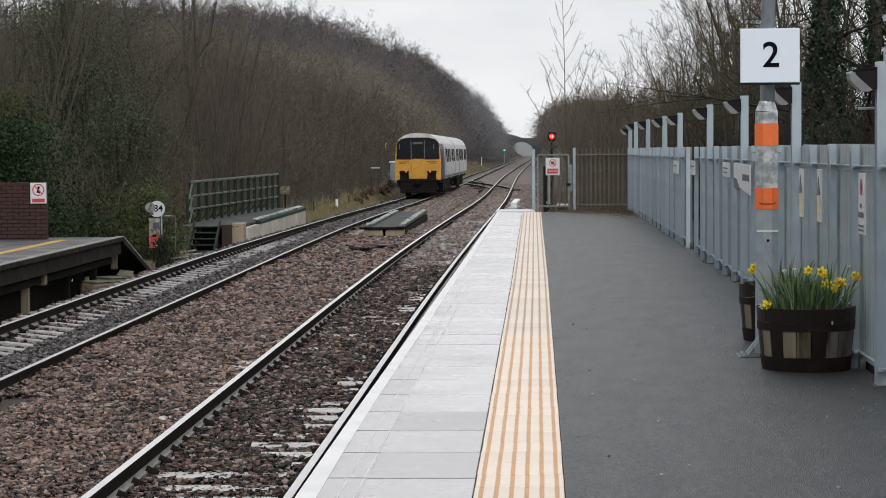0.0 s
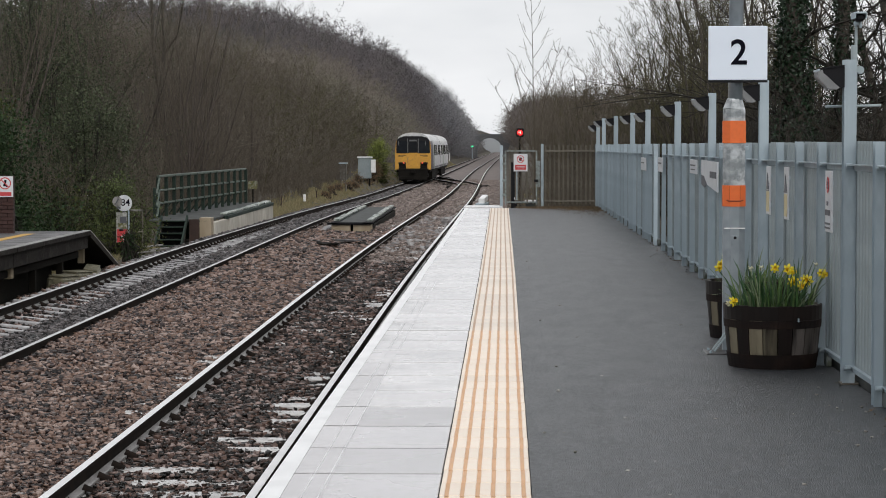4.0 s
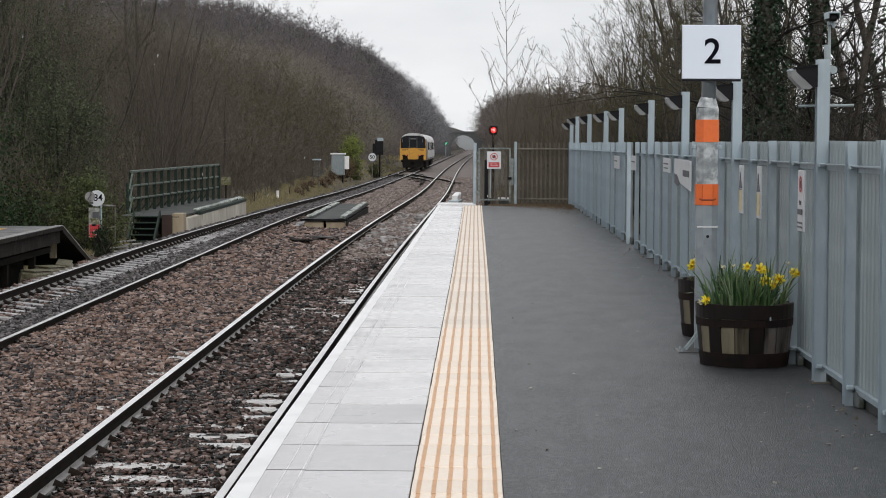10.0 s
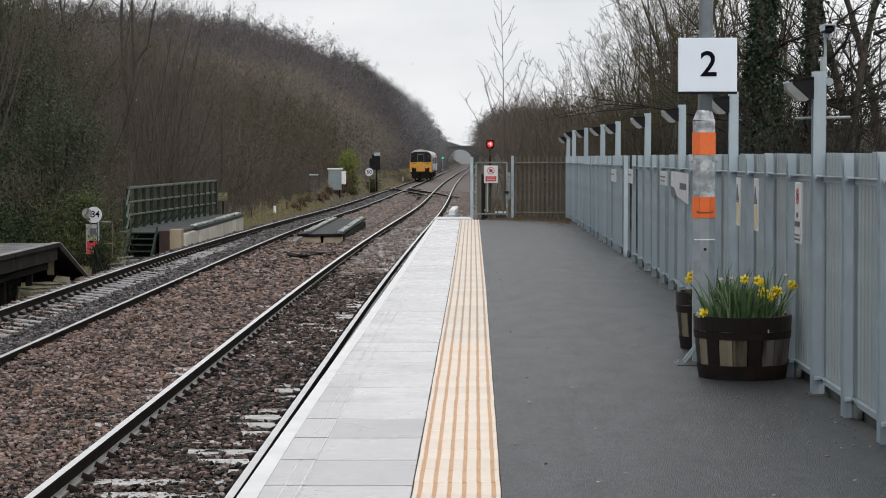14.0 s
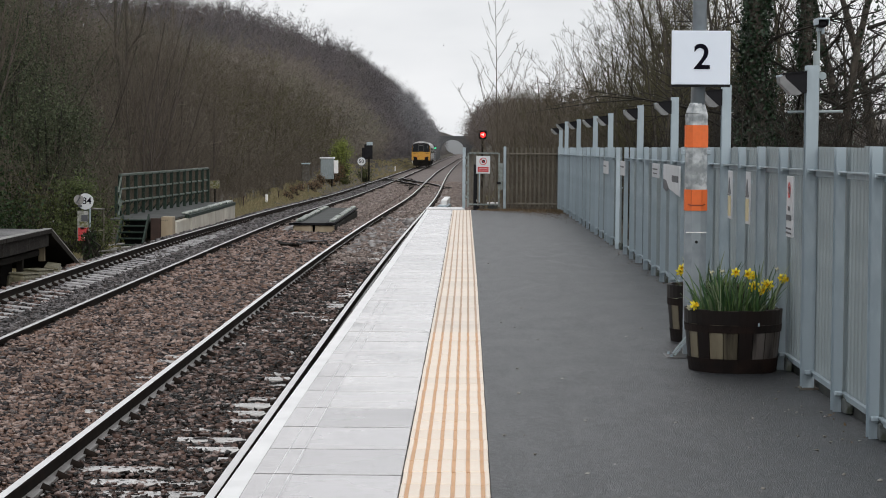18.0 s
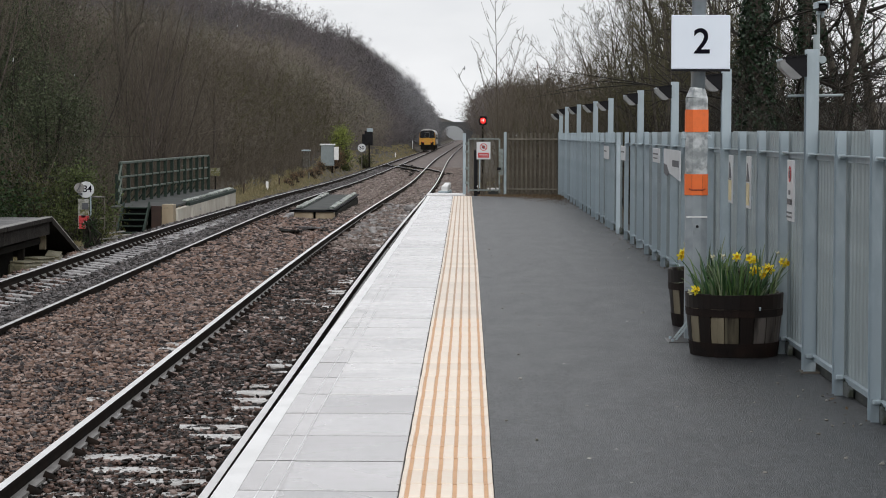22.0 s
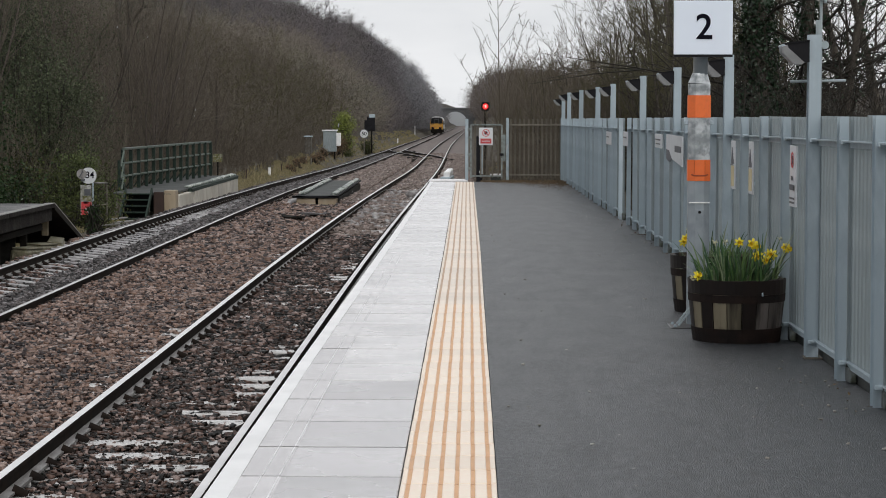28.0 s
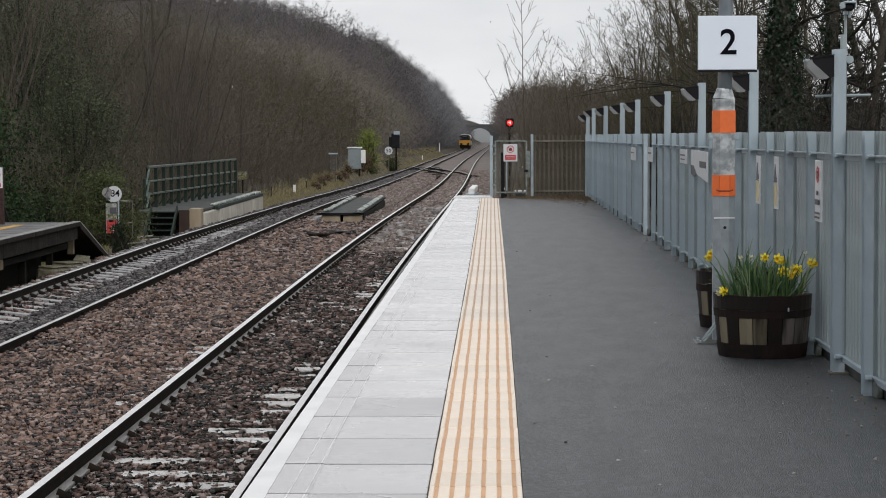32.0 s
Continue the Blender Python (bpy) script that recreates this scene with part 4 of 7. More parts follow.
barrel((1.965, 16.68, 0), 1).scale = (1, 1, 0.925)
barrel((2.045, 19.05, 0), 2).scale = (1, 1, 0.97)
daffodils((1.97, 16.68, 0), [
    (-0.345, -0.2, 0.478, -10, 30), (-0.315, -0.2, 0.492, 50, -20), (0.0, -0.1, 0.73, 0, 0), (0.10, -0.1, 0.72, -25, 5), (0.125, -0.12, 0.708, 35, 8), (0.185, -0.2, 0.605, 10, 0),
    (0.235, -0.16, 0.645, -30, 5), (0.205, -0.15, 0.652, 40, 10), (0.12, -0.16, 0.632, 20, 10), (0.14, -0.14, 0.642, -50, 0), (0.345, -0.06, 0.69, -20, 0), (0.36, -0.05, 0.684, 40, 5),
    (0.31, 0.02, 0.747, 80, -30), (-0.10, -0.05, 0.73, 100, -20), (-0.17, 0.0, 0.72, 70, -30)], 31, 270, (0, 12, 13, 14))
daffodils((2.045, 19.05, 0), [(-0.27, -0.2, 0.60, 10, 0), (-0.25, -0.22, 0.63, -20, 0), (-0.24, -0.18, 0.70, 80, -30)], 32, 70, (2,))

# ---- notices on the fence, seen along their length ----
M["notice_white"] = mat("white_notice", (0.68, 0.70, 0.72), 0.4, (0.6, 0.62, 0.64), 3.0)
M["notice_yellow"] = mat("pale_yellow_poster", (0.72, 0.62, 0.35), 0.4, (0.62, 0.55, 0.36), 6.0)
M["bar_grey"] = mat("grey_print", (0.10, 0.105, 0.12), 0.5)
M["red"] = mat("red_print", (0.55, 0.05, 0.05), 0.45, (0.48, 0.05, 0.06), 4.0)


def fence_notice(y, length, z0, z1, label, paper, bars, frame_mat=None, ring=False, x=2.272):
    ob = thing("notice", (x, y, 0), 0, label, "notice", "notices on the fence")
    zc, h = (z0 + z1) / 2, z1 - z0
    part("board", boxes(((0, 0, zc), (0.012, length, h), 0.002)), frame_mat or paper, ob)
    if frame_mat:
        part("poster", boxes(((-0.008, 0, zc - 0.23 * h), (0.006, length * 0.7, h * 0.42))), paper, ob, "pale yellow lower half of the poster")
        tri = sheet("figure", [(x, yy, zz) for x in (-0.006, -0.0105) for yy, zz in ((-0.34 * length, zc + 0.02 * h), (0.34 * length, zc + 0.02 * h), (0.1 * length, zc + 0.36 * h))], [(0, 1, 2), (5, 4, 3), (0, 3, 4, 1), (1, 4, 5, 2), (2, 5, 3, 0)], M["bar_grey"])
        child("figure", tri, None, ob, "dark figure on the poster")
    for dy, z, w, t in bars:
        part("print_bar", boxes(((-0.0125, dy * length, zc + z * h), (0.003, w * length, t * h))), M["bar_grey"], ob)
    if ring:
        bm = bmesh.new()
        seg = 28
        rings = [[bm.verts.new((dx, r * math.cos(2 * math.pi * i / seg), zc + 0.27 * h + r * math.sin(2 * math.pi * i / seg))) for i in range(seg)] for r, dx in ((0.058, -0.009), (0.058, -0.011), (0.041, -0.011), (0.041, -0.009))]
        for a in range(3):
            for i in range(seg):
                bm.faces.new((rings[a][i], rings[a][(i + 1) % seg], rings[a + 1][(i + 1) % seg], rings[a + 1][i]))
        part("prohibition_ring", bm, M["red"], ob, "red prohibition ring")
        part("pictogram", boxes(((-0.0085, 0.004, zc + 0.265 * h), (0.004, 0.022, 0.055), 0.001), ((-0.0085, -0.012, zc + 0.25 * h), (0.004, 0.02, 0.02), 0.001)), M["bar_grey"], ob)
    part("fixing", boxes(((0.015, 0, zc + h * 0.3), (0.03, 0.03, 0.03)), ((0.015, 0, zc - h * 0.3), (0.03, 0.03, 0.03))), M["galv"], ob)
    return ob


fence_notice(15.95, 0.30, 1.02, 1.45, "white notice with a red ring on the grey fence", M["notice_white"], [(0, -0.03, 0.2, 0.07), (0, -0.18, 0.7, 0.09), (0, -0.36, 0.8, 0.03), (0, -0.43, 0.8, 0.03)], None, True)
fence_notice(18.35, 0.25, 1.02, 1.445, "cream poster in a slim steel frame on the fence", M["notice_yellow"], [(0, 0.02, 0.8, 0.02)], M["notice_white"])
fence_notice(19.6, 0.27, 1.02, 1.435, "cream poster in a slim steel frame on the fence", M["notice_yellow"], [(0, 0.0, 0.8, 0.02)], M["notice_white"])
fence_notice(27.4, 0.95, 1.24, 1.41, "small white notice with grey print on the fence", M["notice_white"], [(0, 0.1, 0.7, 0.1), (0, -0.2, 0.6, 0.08)])
fence_notice(33.25, 0.9, 1.17, 1.38, "small white notice with grey print beside the fence opening", M["notice_white"], [(0, 0.1, 0.7, 0.1)])
fence_notice(37.3, 1.3, 1.13, 1.34, "small white notice with grey print on the fence", M["notice_white"], [(0.1, 0.1, 0.5, 0.1)])


def name_board():
    ob = thing("station_name_board", (2.272, 25.2, 0), 0, "white station name board with a slanted corner on the fence", "sign")
    verts = [(x, y, z) for x in (0, -0.014) for y, z in ((1.0, 1.42), (-1.0, 1.415), (-1.0, 1.09), (0.25, 1.15), (0.6, 1.24), (1.0, 1.25))]
    faces = [(0, 1, 2, 3, 4, 5), (11, 10, 9, 8, 7, 6)] + [(i, i + 6, (i + 1) % 6 + 6, (i + 1) % 6) for i in range(6)]
    child("board", sheet("board", verts, faces, M["notice_white"]), None, ob)
    verts = [(x, y, z) for x in (-0.001, -0.012) for y, z in ((1.0, 1.248), (0.6, 1.238), (0.4, 1.19), (0.35, 1.15), (0.6, 1.11), (1.0, 1.14))]
    child("backing", sheet("backing", verts, [(0, 1, 2, 3, 4, 5), (11, 10, 9, 8, 7, 6)] + [(i, i + 6, (i + 1) % 6 + 6, (i + 1) % 6) for i in range(6)], M["bar_grey"]), None, ob, "dark lower backing")
    part("print_bar", boxes(((-0.016, -0.5, 1.27), (0.003, 0.75, 0.07))), M["bar_grey"], ob)
    part("fixing", boxes(((0.02, -0.7, 1.35), (0.03, 0.04, 0.03)), ((0.02, 0.7, 1.35), (0.03, 0.04, 0.03))), M["galv"], ob)


name_board()

# ---- gate and end fence ----


def end_fence():
    y, top = 54.75, 1.46
    ob = thing("end_fence", (0, y, 0), 0, "weathered steel palisade fence across the platform end", "fence", "platform fences")
    pale = pale_mesh(top - 0.02, 0.04)
    pale.materials.clear()
    pale.materials.append(M["fence_old"])
    for k in range(12):
        slat = child("pale", pale, None, ob, "", (0.965 + 0.108 * k, 0.03, 0.04), (0, 0, -90))
        slat.scale = (1, 0.52, 1)
    for z in (top - 0.13, 0.12):
        part("rail", boxes(((1.54, 0, z), (1.3, 0.04, 0.035), 0.004)), M["fence_old"], ob)
    for x in (0.885, 2.2):
        part("post", boxes(((x, 0, top / 2 + 0.02), (0.065, 0.1, top + 0.04), 0.006)), M["galv"], ob)
    return ob


def platform_gate():
    y, top = 54.6, 1.47
    ob = thing("gate", (0, y, 0), 0, "closed grey steel palisade gate at the platform end", "gate")
    part("hinge_post", boxes(((-0.1, 0, top / 2), (0.075, 0.1, top), 0.006)), M["galv"], ob)
    for x in (0.0, 0.745):
        part("stile", boxes(((x, -0.02, 0.69), (0.038, 0.05, 1.3), 0.004)), M["gate_grey"], ob)
    for z in (1.335, 0.1):
        part("cross_rail", boxes(((0.372, -0.02, z), (0.7, 0.05, 0.036), 0.004)), M["gate_grey"], ob)
    pale = pale_mesh(top - 0.1, 0.04)
    pale.materials.clear()
    pale.materials.append(M["fence_old"])
    for k in range(5):
        slat = child("pale", pale, None, ob, "", (0.1 + 0.14 * k, 0.03, 0.06), (0, 0, -90))
        slat.scale = (1, 0.46, 1)
    for z in (0.28, 0.62, 1.02, 1.22):
        part("hinge", boxes(((-0.045, -0.03, z), (0.07, 0.05, 0.06), 0.006)), M["gate_grey"], ob)
    part("slam_plate", boxes(((0.80, -0.03, 0.78), (0.07, 0.03, 0.64), 0.004)), M["gate_grey"], ob)
    part("latch", boxes(((0.74, -0.07, 0.62), (0.1, 0.05, 0.06), 0.008)), M["black"], ob)
    sign = part("warning_sign", boxes(((0.36, -0.06, 1.055), (0.335, 0.008, 0.42), 0.002)), M["notice_white"], ob, "white warning sign with red panel")
    part("red_panel", boxes(((0.36, -0.0665, 0.945), (0.26, 0.004, 0.12))), M["red"], sign)
    bm = bmesh.new()
    rod(bm, (0.36, -0.064, 1.14), (0.36, -0.0665, 1.14), 0.09, 0.09, 28)
    part("ring", bm, M["red"], sign, "red prohibition ring")
    bm = bmesh.new()
    rod(bm, (0.36, -0.066, 1.14), (0.36, -0.0685, 1.14), 0.072, 0.072, 28)
    part("ring_field", bm, M["notice_white"], sign)
    bm = rod(bmesh.new(), (0.36, -0.068, 1.14), (0.36, -0.0695, 1.14), 0.042, 0.042, 9)
    part("pictogram", bm, M["navy"], sign)
    part("slash", boxes(((0.36, -0.0705, 1.14), (0.02, 0.003, 0.15), 0.001, (0, -45, 0))), M["red"], sign)
    for z in (0.965, 0.93):
        part("print_bar", boxes(((0.36, -0.069, z), (0.2, 0.003, 0.008))), M["notice_white"], sign)


end_fence()
platform_gate()


def end_boxes():
    ob = thing("concrete_step", (-0.55, 55.0, -0.2), 0, "pale concrete step beside the platform gate", "step")
    part("slab", boxes(((0, 0, 0.1), (0.95, 1.1, 0.2), 0.02)), M["coper"], ob)
    part("dark_lip", boxes(((0, -0.57, 0.13), (0.98, 0.05, 0.04), 0.008)), M["black"], ob)
    ob = thing("white_trunking", (-0.6, 57.7, -0.25), -3, "white painted cable trunking cover behind the platform step", "cable cover")
    part("lid", boxes(((0.03, 0, 0.335), (0.16, 1.4, 0.15), 0.02, (2, 0, 0))), M["white_paint"], ob)
    part("trough", boxes(((0, 0, 0.12), (0.26, 1.5, 0.26), 0.01)), M["galv"], ob)
    ob = thing("lineside_telephone", (0.22, 58.0, -0.4), 0, "dark lineside cabinet with a pale edge behind the gate", "cabinet")
    part("cabinet", boxes(((0, 0, 0.75), (0.16, 0.3, 1.35), 0.012)), M["black"], ob)
    part("edge_strip", boxes(((0.055, -0.16, 0.9), (0.05, 0.012, 0.9), 0.003)), M["galv"], ob)
    part("door_label", boxes(((0.02, -0.156, 0.5), (0.04, 0.006, 0.05))), M["white_paint"], ob)
    ob = thing("concrete_block", (0.62, 56.6, -0.55), 0, "pale concrete block with white lid behind the gate", "block")
    part("block", boxes(((0, 0, 0.3), (0.24, 0.3, 0.6), 0.02)), M["dark_fill"], ob)
    part("lid", boxes(((0, 0, 0.62), (0.28, 0.3, 0.05), 0.01)), M["coper_grey"], ob)


end_boxes()


def grit():
    """Small bits of grit and petals on the wet platform, and dirt by the end fence."""
    rng = np.random.default_rng(6)
    n = 170
    x = np.where(rng.uniform(0, 1, n) < 0.5, rng.uniform(0.2, 2.2, n), rng.uniform(1.9, 2.3, n))
    at = np.column_stack([x, 9 + 44 * rng.uniform(0, 1, n) ** 1.3, np.full(n, 0.008)])
    me = stones_mesh("grit", at, rng.uniform(0.004, 0.012, n), M["pale_grit"], rng)
    tagged(new("grit", me), "small pale grit scattered on the wet platform", "grit", kind="stuff")
    n = 9000
    x = 0.2 + 2.05 * rng.uniform(0, 1, n) ** 0.6
    at = np.column_stack([x, PLAT_END + 0.5 - np.abs(rng.normal(0, 0.5 + 1.9 * np.clip(x - 0.4, 0, 1.6) * rng.uniform(0, 1, n) ** 2, n)), np.full(n, 0.012)])
    x = 2.30 - np.abs(rng.normal(0, 0.05, 150))
    near = np.column_stack([x, rng.uniform(9, 54, 150), np.full(150, 0.01)])
    at = np.concatenate([at, near])
    me = leaves_mesh("leaf_litter", at, rng.uniform(0.014, 0.034, len(at)), M["dead_leaf"], rng, 0.0)
    tagged(new("leaf_litter", me), "brown dead leaves and dirt along the fence", "leaf litter", kind="stuff")


M["pale_grit"] = island_mat("pale_grit", [(0.5, 0.48, 0.45), (0.25, 0.23, 0.2), (0.35, 0.33, 0.3)], 0.6)
M["dead_leaf"] = island_mat("dead_leaf", [(0.117, 0.081, 0.045), (0.176, 0.117, 0.061), (0.078, 0.061, 0.039)], 0.7)
grit()
tagged(new("ramp", sheet("ramp", [(-1.0, PLAT_END, -0.03), (2.3, PLAT_END, -0.005), (2.3, 60, -0.5), (-1.0, 60, -0.75), (-1.0, PLAT_END, -1.2), (2.3, PLAT_END, -1.2), (2.3, 60, -1.3), (-1.0, 60, -1.3)], [(0, 1, 2, 3), (0, 3, 7, 4), (1, 5, 6, 2), (2, 6, 7, 3)], M["soil"])), "earth ramp beyond the platform gate", "ramp", kind="structure")


# ---- the opposite side: old platform, walkway, trackside things ----
M["timber_dark"] = mat("dark_wet_timber", (0.010, 0.009, 0.007), 0.85, (0.019, 0.016, 0.013), 3.0, stretch=(1, 0.2, 1), bump=0.6, bump_scale=25, rand=0.3, spec=0.15)
M["timber_pale"] = mat("weathered_pale_timber", (0.30, 0.245, 0.165), 0.7, (0.15, 0.12, 0.08), 4.0, stretch=(1, 1, 0.25), bump=0.4, bump_scale=25, rand=0.25)
M["old_deck"] = mat("wet_grey_platform_deck", (0.135, 0.129, 0.131), 0.5, (0.081, 0.078, 0.079), 0.8, third=(0.048, 0.048, 0.049), fine=3, bump=0.3, rough_var=0.12)
M["deck_dark"] = mat("dark_rough_deck", (0.075, 0.081, 0.078), 0.7, (0.047, 0.049, 0.048), 2.0, spec=0.2)
M["pale_edge"] = mat("pale_worn_edge", (0.306, 0.297, 0.289), 0.5, (0.204, 0.196, 0.187), 2.0, third=(0.085, 0.081, 0.072), fine=7)
M["line_yellow"] = mat("yellow_line_paint", (0.62, 0.36, 0.06), 0.5, (0.52, 0.3, 0.06), 4.0)
M["red_brick"] = mat("red_brown_brick", (0.050, 0.018, 0.014), 0.75, (0.036, 0.014, 0.011), 1.5, rand=0.18, bump=0.3, bump_scale=60)
M["mortar"] = mat("dark_mortar", (0.036, 0.016, 0.013), 0.85, (0.028, 0.013, 0.011), 7.0)
M["green_paint"] = mat("dark_green_steel_paint", (0.010, 0.022, 0.016), 0.6, (0.015, 0.030, 0.022), 5.0, third=(0.028, 0.042, 0.033), fine=16, spec=0.25)
M["crusted"] = mat("crusted_green_strip", (0.162, 0.194, 0.170), 0.4, (0.065, 0.089, 0.074), 2.0, third=(0.680, 0.713, 0.664), fine=5, bump=0.4, bump_scale=20, rand=0.2)
M["green_worn"] = mat("worn_pale_green_rail", (0.055, 0.085, 0.066), 0.4, (0.13, 0.16, 0.135), 6.0)
M["concrete"] = mat("stained_concrete", (0.60, 0.57, 0.50), 0.6, (0.48, 0.45, 0.385), 0.8, third=(0.45, 0.405, 0.335), fine=2, bump=0.3, rand=0.12)
M["mossy"] = mat("mossy_concrete_trough", (0.21, 0.195, 0.135), 0.7, (0.13, 0.118, 0.072), 4.0, third=(0.07, 0.066, 0.038), fine=14, bump=0.4)


M["timber_end"] = mat("fresh_pale_timber", (0.398, 0.326, 0.231), 0.6, (0.305, 0.242, 0.163), 3.0, stretch=(1, 1, 0.25), bump=0.3)
M["panel_brown"] = mat("dark_red_brown_panel", (0.035, 0.018, 0.013), 0.7, (0.05, 0.026, 0.018), 4.0)


M["fascia"] = mat("stained_fascia_timber", (0.022, 0.019, 0.016), 0.85, (0.010, 0.008, 0.007), 1.5, third=(0.036, 0.032, 0.028), fine=6, bump=0.4, spec=0.15)


def old_platform():
    ob = thing("old_platform", (0, 0, 0), 0, "old raised platform with pale edge on dark timber supports", "platform", kind="structure")
    z, x0, x1, y0, y1 = -0.2, -13.5, -8.36, 12.0, 45.3
    part("deck", boxes((((x0 + x1 - 0.12) / 2, (y0 + y1) / 2, z - 0.05), (x1 - x0 - 0.12, y1 - y0, 0.1), 0.01)), M["old_deck"], ob, "wet grey platform surface")
    y = y0
    k = 0
    while y < y1 - 0.1:
        l = min(2.4, y1 - y)
        part("edge_coping", boxes(((x1 - 0.06, y + l / 2, z - 0.035), (0.14, l - 0.02, 0.09), 0.012, (0, 0, 0))), M["fascia"], ob)
        part("worn_edge", boxes(((x1 - 0.07, y + l / 2, z + 0.013), (0.15, l - 0.03, 0.012), 0.004)), M["pale_edge"], ob, "pale worn top of the edge")
        part("fascia_board", boxes(((x1 - 0.09, y + l / 2, z - 0.215), (0.06, l - 0.015, 0.25), 0.006)), M["fascia"], ob, "stained grey-brown fascia board")
        part("cross_beam", boxes(((x1 - 1.5, y + 0.5, z - 0.2), (2.6, 0.14, 0.2), 0.01)), M["timber_dark"], ob)
        part("post", boxes(((x1 - 1.9, y + 0.5, z - 0.7), (0.13, 0.13, 1.2), 0.01)), M["timber_dark"], ob)
        y += 2.4
        k += 1
    for y, pale in ((17.3, 0), (22.1, 0), (26.9, 0), (31.5, 1), (34.9, 0), (37.93, 1), (41.27, 0), (43.8, 0)):
        part("post", boxes(((x1 - 0.34, y, z - 0.7), (0.13, 0.13, 1.2), 0.01)), M["timber_pale" if pale else "timber_dark"], ob)
    part("stub_post", boxes(((x1 - 0.38, 46.25, -0.70), (0.13, 0.13, 0.40), 0.01)), M["timber_pale"], ob, "short pale timber stub")
    part("bearer_stub", boxes(((x1 - 0.26, 38.9, z - 0.42), (0.14, 0.2, 0.28), 0.012)), M["timber_pale"], ob, "short pale timber stub")
    part("lower_beam", boxes(((x1 - 0.3, (y0 + y1) / 2, z - 0.47), (0.1, y1 - y0, 0.13), 0.01)), M["timber_dark"], ob)
    # dark board added below the deck, standing for the shade under it
    part("back_wall", boxes(((x1 - 0.9, (y0 + y1) / 2, z - 0.65), (0.2, y1 - y0, 1.1))), M["timber_dark"], ob)
    # end ramp
    bm = bmesh.new()
    v = [bm.verts.new(p) for p in ((x1, y1, z), (x1, 48.7, -1.1), (x1, 48.7, -1.2), (x1, y1, z - 0.12), (-13, y1, z), (-13, 48.7, -1.1), (-13, 48.7, -1.2), (-13, y1, z - 0.12))]
    for f in ((0, 1, 5, 4), (1, 2, 6, 5), (2, 3, 7, 6), (3, 0, 4, 7), (0, 3, 2, 1), (4, 5, 6, 7)):
        bm.faces.new([v[i] for i in f])
    bmesh.ops.recalc_face_normals(bm, faces=bm.faces)
    part("end_ramp", bm, M["timber_dark"], ob, "sloping dark timber end ramp")
    part("ramp_edge", boxes(((x1 - 0.03, 46.9, -0.612), (0.06, 3.2, 0.035), 0.004, (-14.8, 0, 0))), M["pale_edge"], ob)
    part("yellow_line", boxes(((-9.33, 28.0, z + 0.004), (0.2, 32.0, 0.006))), M["line_yellow"], ob, "worn yellow safety line")


def brick_wall():
    ob = thing("brick_wall", (0, 44.4, -0.25), 0, "dark red-brown brick wall on the old platform", "wall", kind="structure")
    part("core", boxes(((-11.75, 0.06, 0.59), (4.06, 0.09, 1.18))), M["mortar"], ob)
    bm = box(bmesh.new(), (0, 0, 0), (0.218, 0.10, 0.066), 0.004)
    me = flush(bm, "brick")
    me.materials.append(M["red_brick"])
    closer = flush(box(bmesh.new(), (0, 0, 0), (0.104, 0.10, 0.066), 0.004), "brick")
    closer.materials.append(M["red_brick"])
    for r in range(16):
        if r % 2:
            child("brick", closer, None, ob, "", (-9.773, 0.0, 0.037 + 0.074 * r))
        for c in range(18):
            x = -9.83 - 0.226 * c - (0.113 if r % 2 else 0)
            child("brick", me, None, ob, "", (x, 0.0, 0.037 + 0.074 * r))
    sign = thing("warning_sign", (-9.87, 44.33, 0), 0, "white no-trespassing sign with red panel on brick", "sign")
    part("plate", boxes(((0, 0, 0.72), (0.32, 0.008, 0.41), 0.002)), M["notice_white"], sign)
    part("red_panel", boxes(((0, -0.006, 0.575), (0.25, 0.004, 0.075))), M["red"], sign)
    part("ring", rod(bmesh.new(), (0, -0.003, 0.785), (0, -0.007, 0.785), 0.12, 0.12, 28), M["red"], sign, "dark red prohibition ring")
    part("ring_field", rod(bmesh.new(), (0, -0.006, 0.785), (0, -0.0095, 0.785), 0.098, 0.098, 28), M["notice_white"], sign)
    part("pictogram", boxes(((0, -0.011, 0.79), (0.045, 0.003, 0.13), 0.001, (0, 12, 0)), ((0.02, -0.011, 0.75), (0.03, 0.003, 0.08), 0.001, (0, -25, 0))), M["navy"], sign)
    part("slash", boxes(((0, -0.013, 0.785), (0.02, 0.003, 0.2), 0.001, (0, -45, 0))), M["red"], sign)


old_platform()
brick_wall()


def cable_troughs():
    rng = random.Random(4)
    for k in range(3):
        at = (-8.46 + 0.03 * k, 42.9 + 1.3 * k, rail_z(42) - 0.40)
        ob = thing("cable_trough", at, rng.uniform(-9, 9), "mossy concrete cable trough lying below the platform", "cable trough", "cable troughs")
        tilt = (rng.uniform(-3, 3), rng.uniform(2, 9), 0)
        part("trough", boxes(((0, 0, 0.18), (0.33, 1.2, 0.36), 0.05, tilt)), M["mossy"], ob)
        part("lid", boxes(((0.02, 0, 0.372), (0.29, 1.16, 0.03), 0.012, tilt)), M["mossy"], ob)



cable_troughs()


